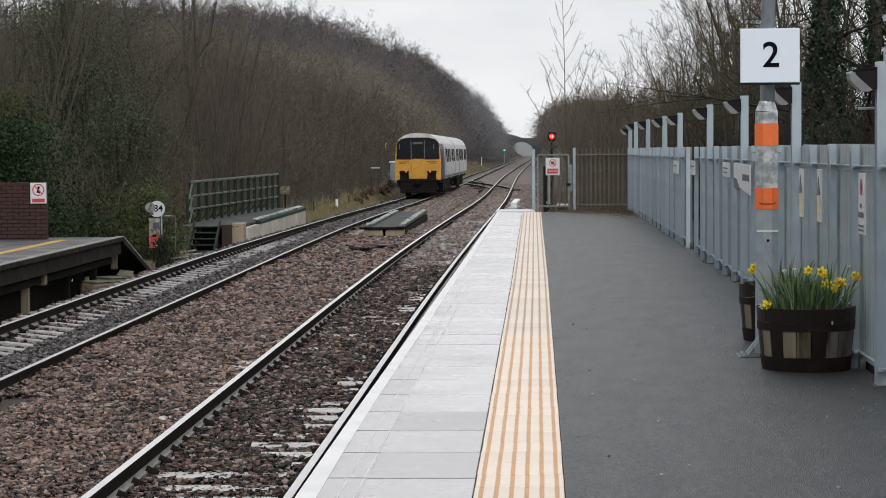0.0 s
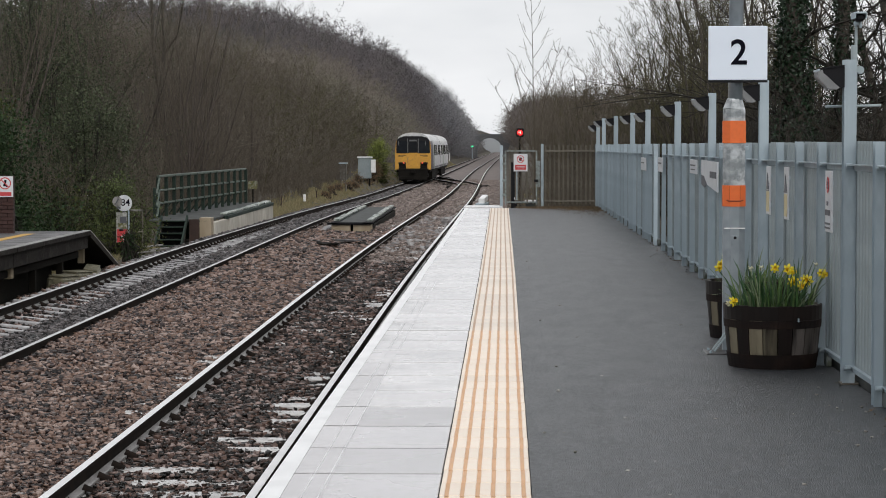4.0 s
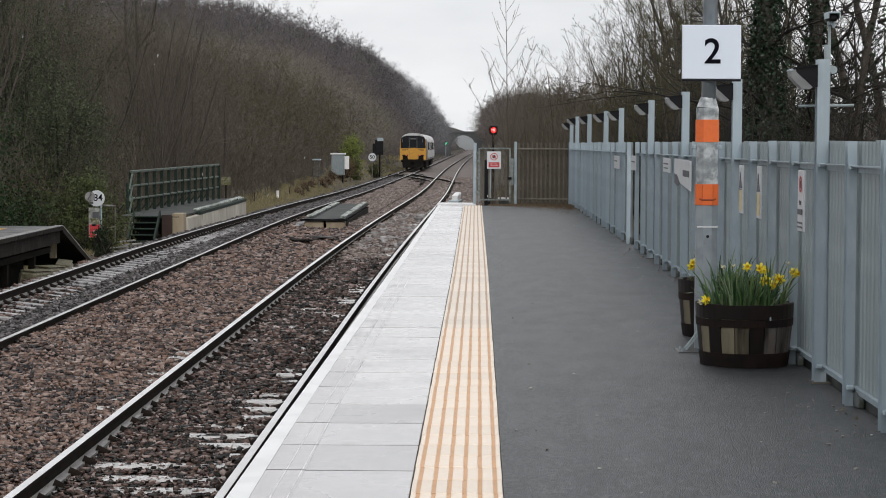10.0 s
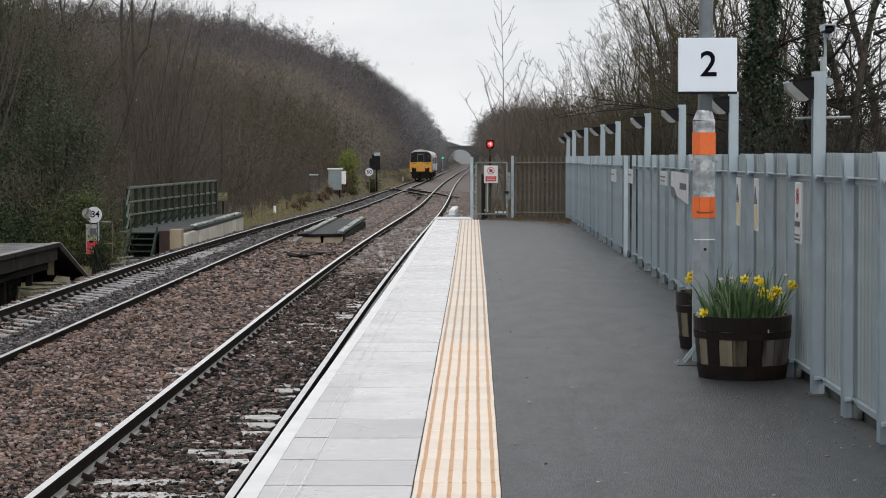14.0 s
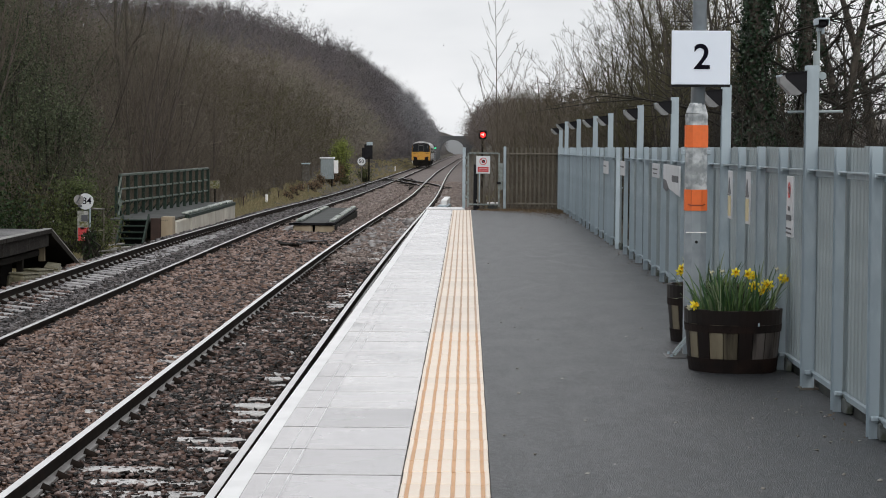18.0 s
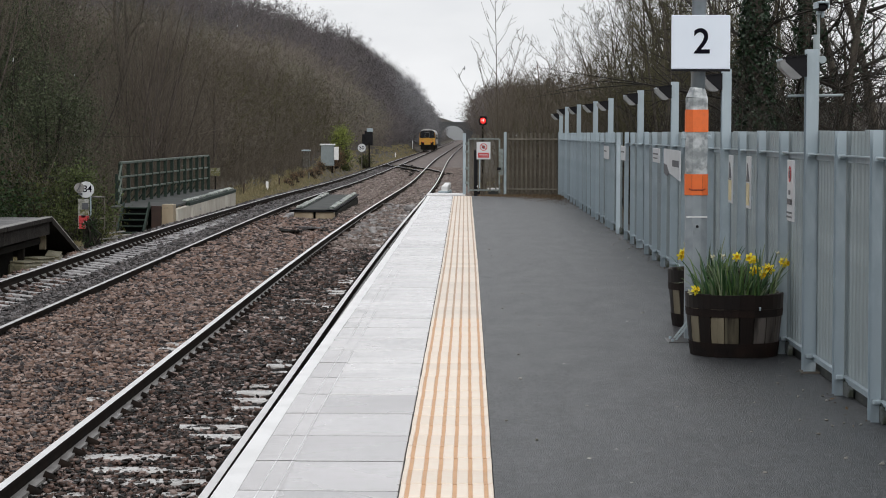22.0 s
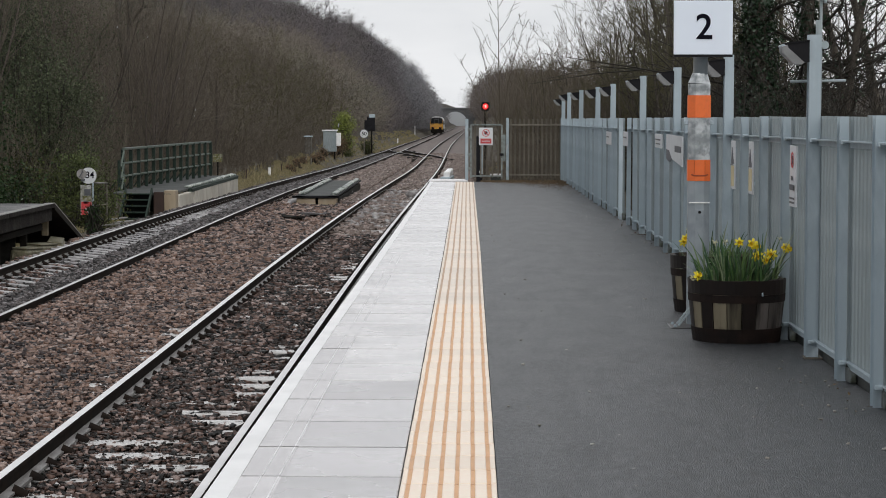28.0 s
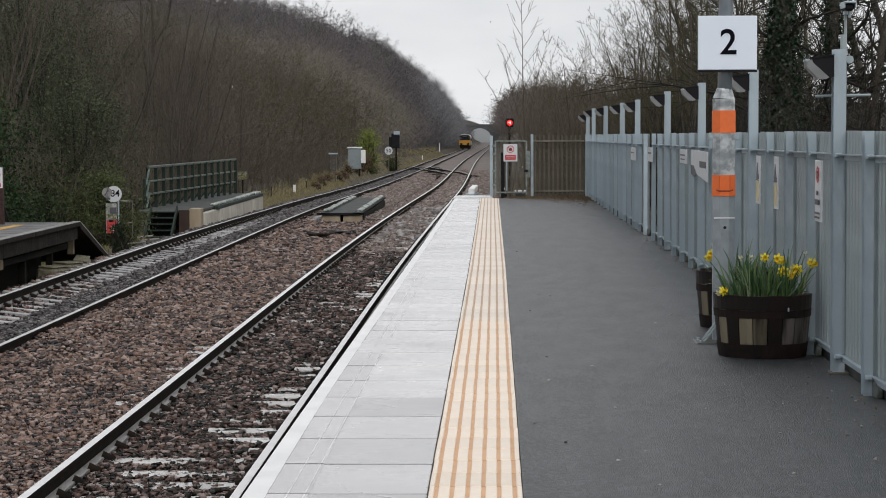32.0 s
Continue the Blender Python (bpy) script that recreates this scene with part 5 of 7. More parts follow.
def walkway():
    ob = thing("steel_walkway", (0, 0, 0), 0, "dark green steel walkway with railing on a concrete plinth", "walkway")
    z = -0.70
    y0, y1 = 64.6, 82.0
    part("deck", boxes(((-9.45, 73.3, z - 0.03), (1.75, 17.4, 0.06), 0.008)), M["deck_dark"], ob, "dark green deck plate")
    k, y = 0, y0
    rng = random.Random(2)
    for w in (1.1, 3.4, 3.0, 2.1, 1.3, 1.4, 2.6, 2.5):
        h = 0.60 + rng.uniform(-0.02, 0.02) - 0.012 * k
        if k == 0:
            part("end_block", boxes(((-8.62, y + 0.3, -0.99), (0.33, 0.6, 0.72), 0.012)), M["timber_end"], ob, "pale timber end block")
            y += w
            k += 1
            continue
        part("plinth_block", boxes(((-8.54 + rng.uniform(-0.015, 0.015), y + w / 2, z - 0.10 - h / 2), (0.16, w - 0.04, h), 0.012)), M["concrete"], ob, "stained pale concrete block")
        y += w
        k += 1
    for x in (-8.75, -9.9):
        for y in (66, 70, 74, 78, 81.5):
            part("support", boxes(((x, y, z - 0.4), (0.1, 0.1, 0.75))), M["green_paint"], ob)
    part("edge_beam", boxes(((-8.5, 75.2, z - 0.05), (0.12, 13.6, 0.11), 0.01)), M["green_paint"], ob, "green edge beam")
    for k in range(6):
        c = 69.8 + 2.2 * k
        part("edge_strip", boxes(((-8.62 + rng.uniform(-0.015, 0.015), c, z + 0.035 + rng.uniform(-0.004, 0.01)), (0.2, 2.19, 0.06), 0.012, (rng.uniform(-0.25, 0.25), rng.uniform(-6, 6), rng.uniform(-0.5, 0.5)))), M["crusted"], ob, "pale crusted kerb strip")
    # railing at the back
    x, top = -10.32, 0.52
    n = 14
    lean = math.degrees(math.atan2(0.92, 15.6))
    for i in range(n):
        y = 66.9 + i * (81.6 - 66.9) / (n - 1)
        x = -10.32 + 0.92 * i / (n - 1)
        part("railing_post", boxes(((x, y, (z + top) / 2), (0.105, 0.09, top - z), 0.006)), M["green_paint"], ob)
        if i < n - 1:
            part("brace", boxes(((x - 0.2, y, z + 0.25), (0.04, 0.05, 0.62), 0.004, (0, 38, 0))), M["green_paint"], ob)
    for h, m in ((top, "green_worn"), (0.10, "green_worn"), (-0.28, "green_worn")):
        part("railing_bar", boxes(((-9.86, 74.25, h), (0.06, 15.0, 0.055 if h < 0.4 else 0.075), 0.01, (0, 0, -lean))), M[m], ob)
    x = -10.32
    for h, l in ((0.24, 0.62), (-0.12, 0.5), (-0.46, 0.5)):
        part("end_bar", boxes(((x + 0.05, 66.55, h), (0.05, 0.75, 0.06), 0.006, (38, 0, 0))), M["green_worn"], ob)
    part("end_post", boxes(((x, 66.2, -0.35), (0.08, 0.08, 1.1), 0.006)), M["green_paint"], ob)
    # steps at the near end
    for i in range(5):
        part("tread", boxes(((-9.5, 64.45 - 0.27 * i, z - 0.02 - 0.165 * i), (0.70, 0.27, 0.035), 0.006)), M["green_paint"], ob)
        part("riser", boxes(((-9.5, 64.56 - 0.27 * i, z - 0.11 - 0.165 * i), (0.68, 0.02, 0.15))), M["black"], ob)
    for sx in (-9.87, -9.13):
        part("stringer", boxes(((sx, 63.95, z - 0.30), (0.05, 1.5, 0.16), 0.006, (31, 0, 0))), M["green_paint"], ob)
    part("side_panel", boxes(((-8.94, 64.62, -1.02), (0.29, 0.06, 0.70), 0.006)), M["panel_brown"], ob, "dark red-brown end panel")


walkway()


M["moss_yellow"] = mat("mossy_yellow_stain", (0.16, 0.14, 0.045), 0.8, (0.07, 0.08, 0.03), 14.0, third=(0.3, 0.3, 0.26), fine=20)
M["board_dirty"] = mat("dirty_white_board", (0.38, 0.38, 0.36), 0.5, (0.22, 0.22, 0.19), 6.0, third=(0.1, 0.11, 0.07), fine=14)


def milepost():
    ob = thing("milepost", (-9.47, 55.6, rail_z(55) - 0.35), 0, "white round milepost disc above a red and white board", "milepost")
    part("post", boxes(((0.02, 0.04, 0.72), (0.06, 0.05, 1.44), 0.006)), M["timber_dark"], ob)
    part("disc", rod(bmesh.new(), (0.04, 0, 1.36), (0.04, 0.025, 1.36), 0.2, 0.2, 32), M["notice_white"], ob, "white milepost disc")
    part("half_disc", rod(bmesh.new(), (-0.12, -0.012, 1.40), (-0.12, 0.002, 1.40), 0.125, 0.125, 24), M["pale_edge"], ob)
    child("numeral", text_mesh("84", 0.235), M["navy"], ob, "black number 84", (0.075, -0.006, 1.37), (90, 0, 0))
    part("mark_bar", boxes(((-0.13, -0.016, 1.40), (0.03, 0.006, 0.16), 0.001, (0, 30, 0)), ((-0.09, -0.016, 1.25), (0.1, 0.006, 0.06))), M["bar_grey"], ob)
    board = part("board", boxes(((-0.02, 0, 0.76), (0.27, 0.02, 0.74), 0.003)), M["board_dirty"], ob, "white notice board")
    part("red_field", boxes(((-0.01, -0.014, 0.555), (0.25, 0.006, 0.32))), M["red"], board)
    part("cross_bar", boxes(((0.04, -0.02, 0.53), (0.15, 0.006, 0.05)), ((0.05, -0.02, 0.50), (0.055, 0.006, 0.17))), M["notice_white"], board)
    part("print_bar", boxes(((0.02, -0.014, 0.95), (0.16, 0.006, 0.16))), M["bar_grey"], board)
    part("print_bar", boxes(((-0.03, -0.014, 0.70), (0.1, 0.006, 0.06))), M["bar_grey"], board)
    part("moss_stain", boxes(((0.0, -0.018, 0.80), (0.2, 0.004, 0.13))), M["moss_yellow"], board, "mossy yellow stain")


milepost()


def handrail_frame():
    ob = thing("access_handrail", (-9.75, 58.2, rail_z(58) - 0.45), 0, "thin pale metal handrail frame beside the steps", "handrail")
    bm = bmesh.new()
    rod(bm, (0.0, 0, 0), (0.0, 0, 1.22), 0.022, 0.022, 10)
    part("upright", bm, M["galv"], ob)
    bm = bmesh.new()
    rod(bm, (0.34, 0.1, 0), (0.34, 0.1, 1.2), 0.016, 0.016, 10)
    part("upright", bm, M["fence_old"], ob)
    part("top_bar", rod(bmesh.new(), (-0.02, 0, 1.22), (0.36, 0.1, 1.2), 0.02, 0.02, 10), M["pale_edge"], ob)
    part("mid_bar", rod(bmesh.new(), (-0.02, 0, 0.62), (0.36, 0.1, 0.66), 0.016, 0.016, 10), M["fence_old"], ob)
    ob = thing("lumber_pile", (-9.05, 57.5, rail_z(58) - 0.40), 0, "scattered pale boards lying on the ballast", "boards")
    for k in range(4):
        part("board", boxes(((0.02 * k - 0.25 * (k % 2), 0.5 * k, 0.04 + 0.055 * k), (0.5, 0.16, 0.03), 0.004, (0, -6, 12 * k - 10))), M["pale_edge"], ob)


handrail_frame()


def track_cover():
    ob = thing("cable_cover_deck", (0, 0, 0), 0, "black-grey cover deck with bright strips between the tracks", "cover deck")
    z = -1.03
    rng = random.Random(12)
    part("deck_panel", boxes(((-4.9, 79.0, z - 0.02), (0.78, 15.6, 0.05), 0.006)), M["deck_dark"], ob, "dark flat deck panel")
    for x, w in ((-5.40, 0.26), (-4.36, 0.28)):
        part("deck_panel", boxes(((x, 79.0, z - 0.01), (w, 15.8, 0.05), 0.006)), M["black"], ob)
        for k in range(6):
            c = 73.1 + 2.45 * k
            part("bright_strip", boxes(((x + rng.uniform(-0.01, 0.02), c, z + 0.05 + rng.uniform(-0.006, 0.012)), (w * rng.uniform(0.5, 0.75), 2.3, 0.075), 0.014, (rng.uniform(-0.4, 0.4), rng.uniform(4, 14), rng.uniform(-0.5, 0.5)))), M["crusted"], ob, "pale crusted strip")
    part("end_beam", boxes(((-4.89, 71.15, z - 0.02), (1.5, 0.1, 0.075), 0.012)), M["black"], ob)
    for x in (-5.2, -4.52):
        part("bearer", boxes(((x, 71.35, z - 0.19), (0.60, 0.34, 0.26), 0.02)), M["timber_end"], ob, "stained pale bearer block")
        part("bearer", boxes(((x, 79.2, z - 0.21), (0.6, 14.4, 0.24), 0.02)), M["timber_dark"], ob)


track_cover()
for x, y, turn, tilt, l, w, label, m in (
    (-4.72, 58.6, 12, (4, 6, 0), 0.34, 0.5, "dark wet board lying on the ballast", "timber_dark"),
    (-4.46, 58.3, -20, (-3, -8, 0), 0.16, 0.5, "short dark board end lying on the ballast", "timber_dark"),
    (-3.64, 58.2, 25, (5, 4, 0), 0.18, 0.55, "short dark board end lying on the ballast", "timber_dark"),
    (-4.22, 60.6, -14, (-3, 3, 0), 0.34, 1.3, "flat grey slab lying on the ballast", "old_deck"),
):
    scrap = thing("loose_board", (x, y, rail_z(y) - 0.15), turn, label, "board", "loose boards")
    part("board", boxes(((0, 0, 0.03), (l, w, 0.05), 0.008, tilt)), M[m], scrap)


BEARER = flush(boxes(((0, 0, 0), (3.3, 0.34, 0.14), 0.015)), "bearer")
BEARER.materials.append(M["timber_dark"])


def crossing():
    """Crossover between the two tracks."""
    ob = thing("track_crossover", (0, 0, 0), 0, "wet steel crossover rails joining the two tracks", "crossover", kind="structure")
    ya, yb = 166.0, 219.0
    for s in (-0.7525, 0.7525):
        line = []
        for i in range(25):
            u = i / 24
            y = yb + (ya - yb) * u
            e = u * u * (3 - 2 * u)
            x = far_x(y) + (near_x(y) - far_x(y)) * e + s
            line.append((x, y, rail_z(y) + 0.003))
        line = line[::-1]
        rail = child("rail", sweep("rail", line, RAIL_PROFILE, M["rail_side"]), None, ob, "crossover rail")
        child("rail_head", sweep("rail_head", line, RAIL_HEAD, M["rail_dull"]), None, rail, "polished rail head")
        inner = [(x - s * 0.17, y, z - 0.004) for x, y, z in line[4:-4]]
        child("guard_rail", sweep("guard_rail", inner, RAIL_PROFILE, M["rail_side"]), None, ob, "dark guard rail inside the crossover rail")
    for k in range(34):
        y = ya - 2 + k * 1.6
        u = min(1.0, max(0.0, (yb - y) / (yb - ya)))
        x = far_x(y) + (near_x(y) - far_x(y)) * u * u * (3 - 2 * u)
        child("bearer", BEARER, None, ob, "dark wet timber bearer", (x, y, rail_z(y) - 0.20))
    for y, x in ((175, -3.4), (209, -6.7), (192, -5.0)):
        part("point_machine", boxes(((x, y, rail_z(y) - 0.12), (0.5, 0.9, 0.12), 0.03)), M["mossy"], ob, "point casting")


crossing()


M["bark_brown"] = mat("weathered_brown_cabinet", (0.085, 0.075, 0.06), 0.7, (0.05, 0.043, 0.035), 3.0, third=(0.13, 0.125, 0.11), fine=8)


def lineside():
    def g(x, y):
        return ground_z(x, y) - 0.03

    ob = thing("equipment_cabinet", (-10.35, 144, g(-10.35, 144)), 0, "narrow weathered lineside cabinet on legs", "cabinet", "lineside cabinets")
    part("cabinet_body", boxes(((0, 0, 1.25), (0.42, 0.5, 1.05), 0.02)), M["bark_brown"], ob, "weathered brown cabinet body")
    part("roof", boxes(((0, 0, 1.82), (0.54, 0.6, 0.08), 0.02)), M["galv"], ob)
    for s in (-0.17, 0.17):
        part("leg", boxes(((s, 0, 0.2), (0.07, 0.4, 0.5))), M["fence_old"], ob)
    ob = thing("equipment_cabinet", (-10.2, 166, g(-10.2, 166) + 0.26), 0, "large grey lineside cabinet with pale top", "cabinet", "lineside cabinets")
    part("cabinet_body", boxes(((-0.15, 0, 1.0), (0.95, 0.7, 1.5), 0.02)), M["pale_zinc"], ob, "grey steel cabinet body")
    part("roof", boxes(((-0.15, 0, 1.8), (1.1, 0.85, 0.1), 0.02)), M["white_paint"], ob)
    for s in (-0.5, 0.2):
        part("leg", boxes(((s, 0, 0.03), (0.08, 0.5, 0.66))), M["timber_dark"], ob)
    part("side_box", boxes(((0.5, -0.2, 1.15), (0.32, 0.4, 0.95), 0.02)), M["white_paint"], ob, "white side box")
    ob = thing("speed_sign", (-9.45, 200, g(-9.45, 200)), 0, "round white speed limit sign reading 50", "sign")
    top = -0.45 - g(-9.45, 200)
    part("post", boxes(((0, 0.04, top / 2), (0.08, 0.06, top), 0.004)), M["fence_old"], ob)
    part("rim", rod(bmesh.new(), (0, -0.01, top), (0, 0.02, top), 0.40, 0.40, 28), M["bar_grey"], ob)
    part("disc", rod(bmesh.new(), (0, -0.03, top), (0, 0.0, top), 0.355, 0.355, 28), M["notice_white"], ob)
    child("numeral", text_mesh("50", 0.46, 0.004), M["navy"], ob, "black number 50", (0, -0.036, top), (90, 0, 0))
    ob = thing("signal", (-9.05, 206, g(-9, 206)), 0, "dark railway signal seen from behind the trees", "signal")
    part("post", boxes(((0, 0, 1.2), (0.14, 0.14, 2.5))), M["timber_dark"], ob)
    part("backboard", boxes(((-0.05, 0, 2.9), (0.75, 0.12, 1.35), 0.03)), M["black"], ob)
    part("second_head", boxes(((-0.45, 0.1, 2.7), (0.4, 0.2, 1.1), 0.03)), M["black"], ob)
    part("top_plate", boxes(((0.05, -0.02, 3.62), (0.55, 0.1, 0.3), 0.02)), M["galv"], ob, "pale top plate")
    for x, y, h in ((-10.43, 117, 0.48), (-9.7, 300, 0.9), (-10.4, 420, 1.6)):
        ob = thing("marker_post", (x, y, g(x, y)), 0, "short white marker post in the trackside grass", "marker post", "marker posts")
        part("post", boxes(((0, 0, h / 2), (0.13, 0.1, h), 0.012)), M["white_paint"], ob)
        part("cap", boxes(((0, 0, h + 0.01), (0.15, 0.12, 0.03), 0.006)), M["pale_edge"], ob)
    for x, y, h in ((-10.55, 106, 0.62), (-10.4, 124, 0.5), (-10.2, 131, 0.42), (-10.0, 176, 0.6), (-9.8, 186, 0.55)):
        ob = thing("wooden_stake", (x, y, g(x, y)), 0, "thin weathered wooden stake in the trackside grass", "stake", "wooden stakes")
        part("shaft", rod(bmesh.new(), (0, 0, 0), (0.02, 0, h), 0.035, 0.03, 7), M["panel_brown"], ob)
    ob = thing("notice_board", (-9.7, 86.5, g(-9.7, 86.5)), 0, "faded yellow board on a post beyond the walkway", "board")
    part("post", boxes(((0, 0.03, 0.85), (0.06, 0.05, 1.7))), M["timber_dark"], ob)
    part("board", boxes(((0, 0, 1.62), (0.36, 0.03, 0.3), 0.004)), M["moss_yellow"], ob, "faded yellow board")


lineside()

M["red_lamp"] = glow("red_signal_light", (0.9, 0.02, 0.02), 1.6)
M["green_lamp"] = glow("green_signal_light", (0.03, 0.85, 0.35), 1.5)
M["tail_lamp"] = glow("red_tail_light", (0.9, 0.12, 0.06), 0.55)


def signals():
    ob = thing("signal", (0.58, 92, ground_z(0.58, 92) - 0.05), 0, "railway signal showing a red light", "signal", "line signals")
    top = 1.83 - ob.location.z
    part("post", rod(bmesh.new(), (0, 0, 0), (0, 0, top - 0.1), 0.06, 0.05, 12), M["timber_dark"], ob)
    part("head", boxes(((0, 0.05, top), (0.34, 0.2, 0.36), 0.05)), M["black"], ob)
    part("hood", boxes(((0, -0.12, top + 0.15), (0.28, 0.2, 0.02), 0.006)), M["black"], ob)
    part("lamp", rod(bmesh.new(), (0, -0.09, top), (0, -0.05, top), 0.115, 0.115, 20), M["red_lamp"], ob, "glowing red signal lamp")
    part("route_mark", boxes(((0.02, -0.1, top + 0.01), (0.05, 0.02, 0.12), 0.004), ((-0.05, -0.1, top + 0.02), (0.08, 0.02, 0.03), 0.004)), M["tail_bright"], ob, "bright centre of the lamp")
    ob = thing("signal", (-9.0, 610, ground_z(-9.0, 610) - 0.1), 0, "distant railway signal showing a green light", "signal", "line signals")
    top = -1.05 - ob.location.z
    part("post", rod(bmesh.new(), (0, 0, 0), (0, 0, top), 0.12, 0.1, 10), M["galv"], ob)
    part("head", boxes(((0, 0.2, top), (0.55, 0.3, 1.3), 0.05)), M["black"], ob)
    part("lamp", rod(bmesh.new(), (0, -0.05, top), (0, 0.04, top), 0.34, 0.34, 18), M["green_lamp"], ob, "glowing green signal lamp")


M["tail_bright"] = glow("pale_red_light", (1.0, 0.4, 0.36), 1.6)
signals()

# ---- road bridge with an arch ----
M["bridge_stone"] = mat("grey_stone_bridge", (0.11, 0.115, 0.12), 0.85, (0.085, 0.09, 0.095), 0.3, bump=0.3, bump_scale=4)


def arch_bridge():
    ob = thing("arch_bridge", (-4.9, 705, 0), 0, "grey stone road bridge with one arch over the line", "bridge")
    zr = rail_z(705)
    half, rise0, top = 3.9, 0.6 - 3.9, 2.3
    pts = [(half, zr - 0.6), (half, rise0 + 0.4)]
    for i in range(1, 16):
        a = math.pi * i / 16
        pts.append((half * math.cos(a), rise0 + 0.4 + 4.0 * math.sin(a)))
    pts += [(-half, rise0 + 0.4), (-half, zr - 0.6)]
    bm = bmesh.new()
    outer = [(24, zr - 0.6), (24, top - 1.2)] + [(24 - 48 * (i + 0.5) / 17, top - 0.5) for i in range(15)] + [(-24, top - 1.2), (-24, zr - 0.6)]
    for y in (0, 5.0):
        a = [bm.verts.new((x, y, z)) for x, z in pts]
        b = [bm.verts.new((x, y, z)) for x, z in outer]
        for i in range(len(pts) - 1):
            bm.faces.new((a[i], a[i + 1], b[i + 1], b[i]))
        if y == 0:
            first = a
    for i in range(len(pts) - 1):
        bm.faces.new((first[i], first[i + 1], a[i + 1], a[i]))
    part("arch_wall", bm, M["bridge_stone"], ob)
    for y in (0.25, 4.75):
        part("parapet", boxes(((0, y, top - 0.25), (48, 0.5, 0.5), 0.05)), M["bridge_stone"], ob)
    part("string_course", boxes(((0, -0.08, top - 0.52), (48, 0.2, 0.14), 0.03)), M["bridge_stone"], ob)
    part("road_deck", boxes(((0, 2.5, top - 0.65), (48, 4.4, 0.3))), M["bridge_stone"], ob)
    for i in range(16):
        a = math.pi * (i + 0.5) / 16
        part("arch_stone", boxes(((half * 1.05 * math.cos(a), -0.05, rise0 + 0.4 + 4.2 * math.sin(a)), (0.7, 0.25, 0.5), 0.03, (0, 90 - math.degrees(a), 0))), M["bridge_stone"], ob)


arch_bridge()

# ---- the train ----
M["train_yellow"] = mat("yellow_train_end", (0.66, 0.345, 0.045), 0.4, (0.60, 0.31, 0.045), 1.5, third=(0.5, 0.26, 0.05), fine=9)
M["train_white"] = mat("off_white_train_side", (0.82, 0.82, 0.83), 0.35, (0.66, 0.66, 0.68), 0.8, third=(0.42, 0.41, 0.42), fine=2.2, stretch=(1, 0.5, 2))
M["train_roof"] = mat("pale_grey_roof", (0.62, 0.62, 0.62), 0.5, (0.46, 0.46, 0.46), 0.7, third=(0.70, 0.70, 0.70), fine=3)
M["train_purple"] = mat("dark_purple_vinyl", (0.040, 0.028, 0.060), 0.35, (0.052, 0.036, 0.072), 1.0)
M["train_under"] = mat("grimy_underframe", (0.010, 0.009, 0.008), 0.85, (0.018, 0.016, 0.014), 2.0, spec=0.1)
M["train_glass"] = mat("dark_train_window", (0.010, 0.012, 0.014), 0.15, (0.016, 0.018, 0.021), 2.0, spec=0.3)
M["cab_glass"] = mat("dark_cab_window", (0.010, 0.012, 0.016), 0.15, (0.016, 0.019, 0.023), 2.0, spec=0.3)
M["train_green"] = mat("pale_green_stripe", (0.36, 0.42, 0.34), 0.4)
BODY = [(1.40, 1.02), (1.41, 1.35), (1.405, 2.0), (1.37, 2.75), (1.30, 3.12), (1.14, 3.40), (0.88, 3.58), (0.52, 3.70), (0.0, 3.75)]


def shell(y0, y1, rows, material, name):
    prof = rows + [(-x, z) for x, z in rows[::-1]][1:] if rows[-1][0] == 0 else rows
    verts, faces, k = [], [], len(prof)
    for y in (y0, y1):
        verts += [(x, y, z) for x, z in prof]
    for j in range(k - 1):
        faces.append((j, j + 1, j + 1 + k, j + k))
    return sheet(name, verts, faces, material, True)


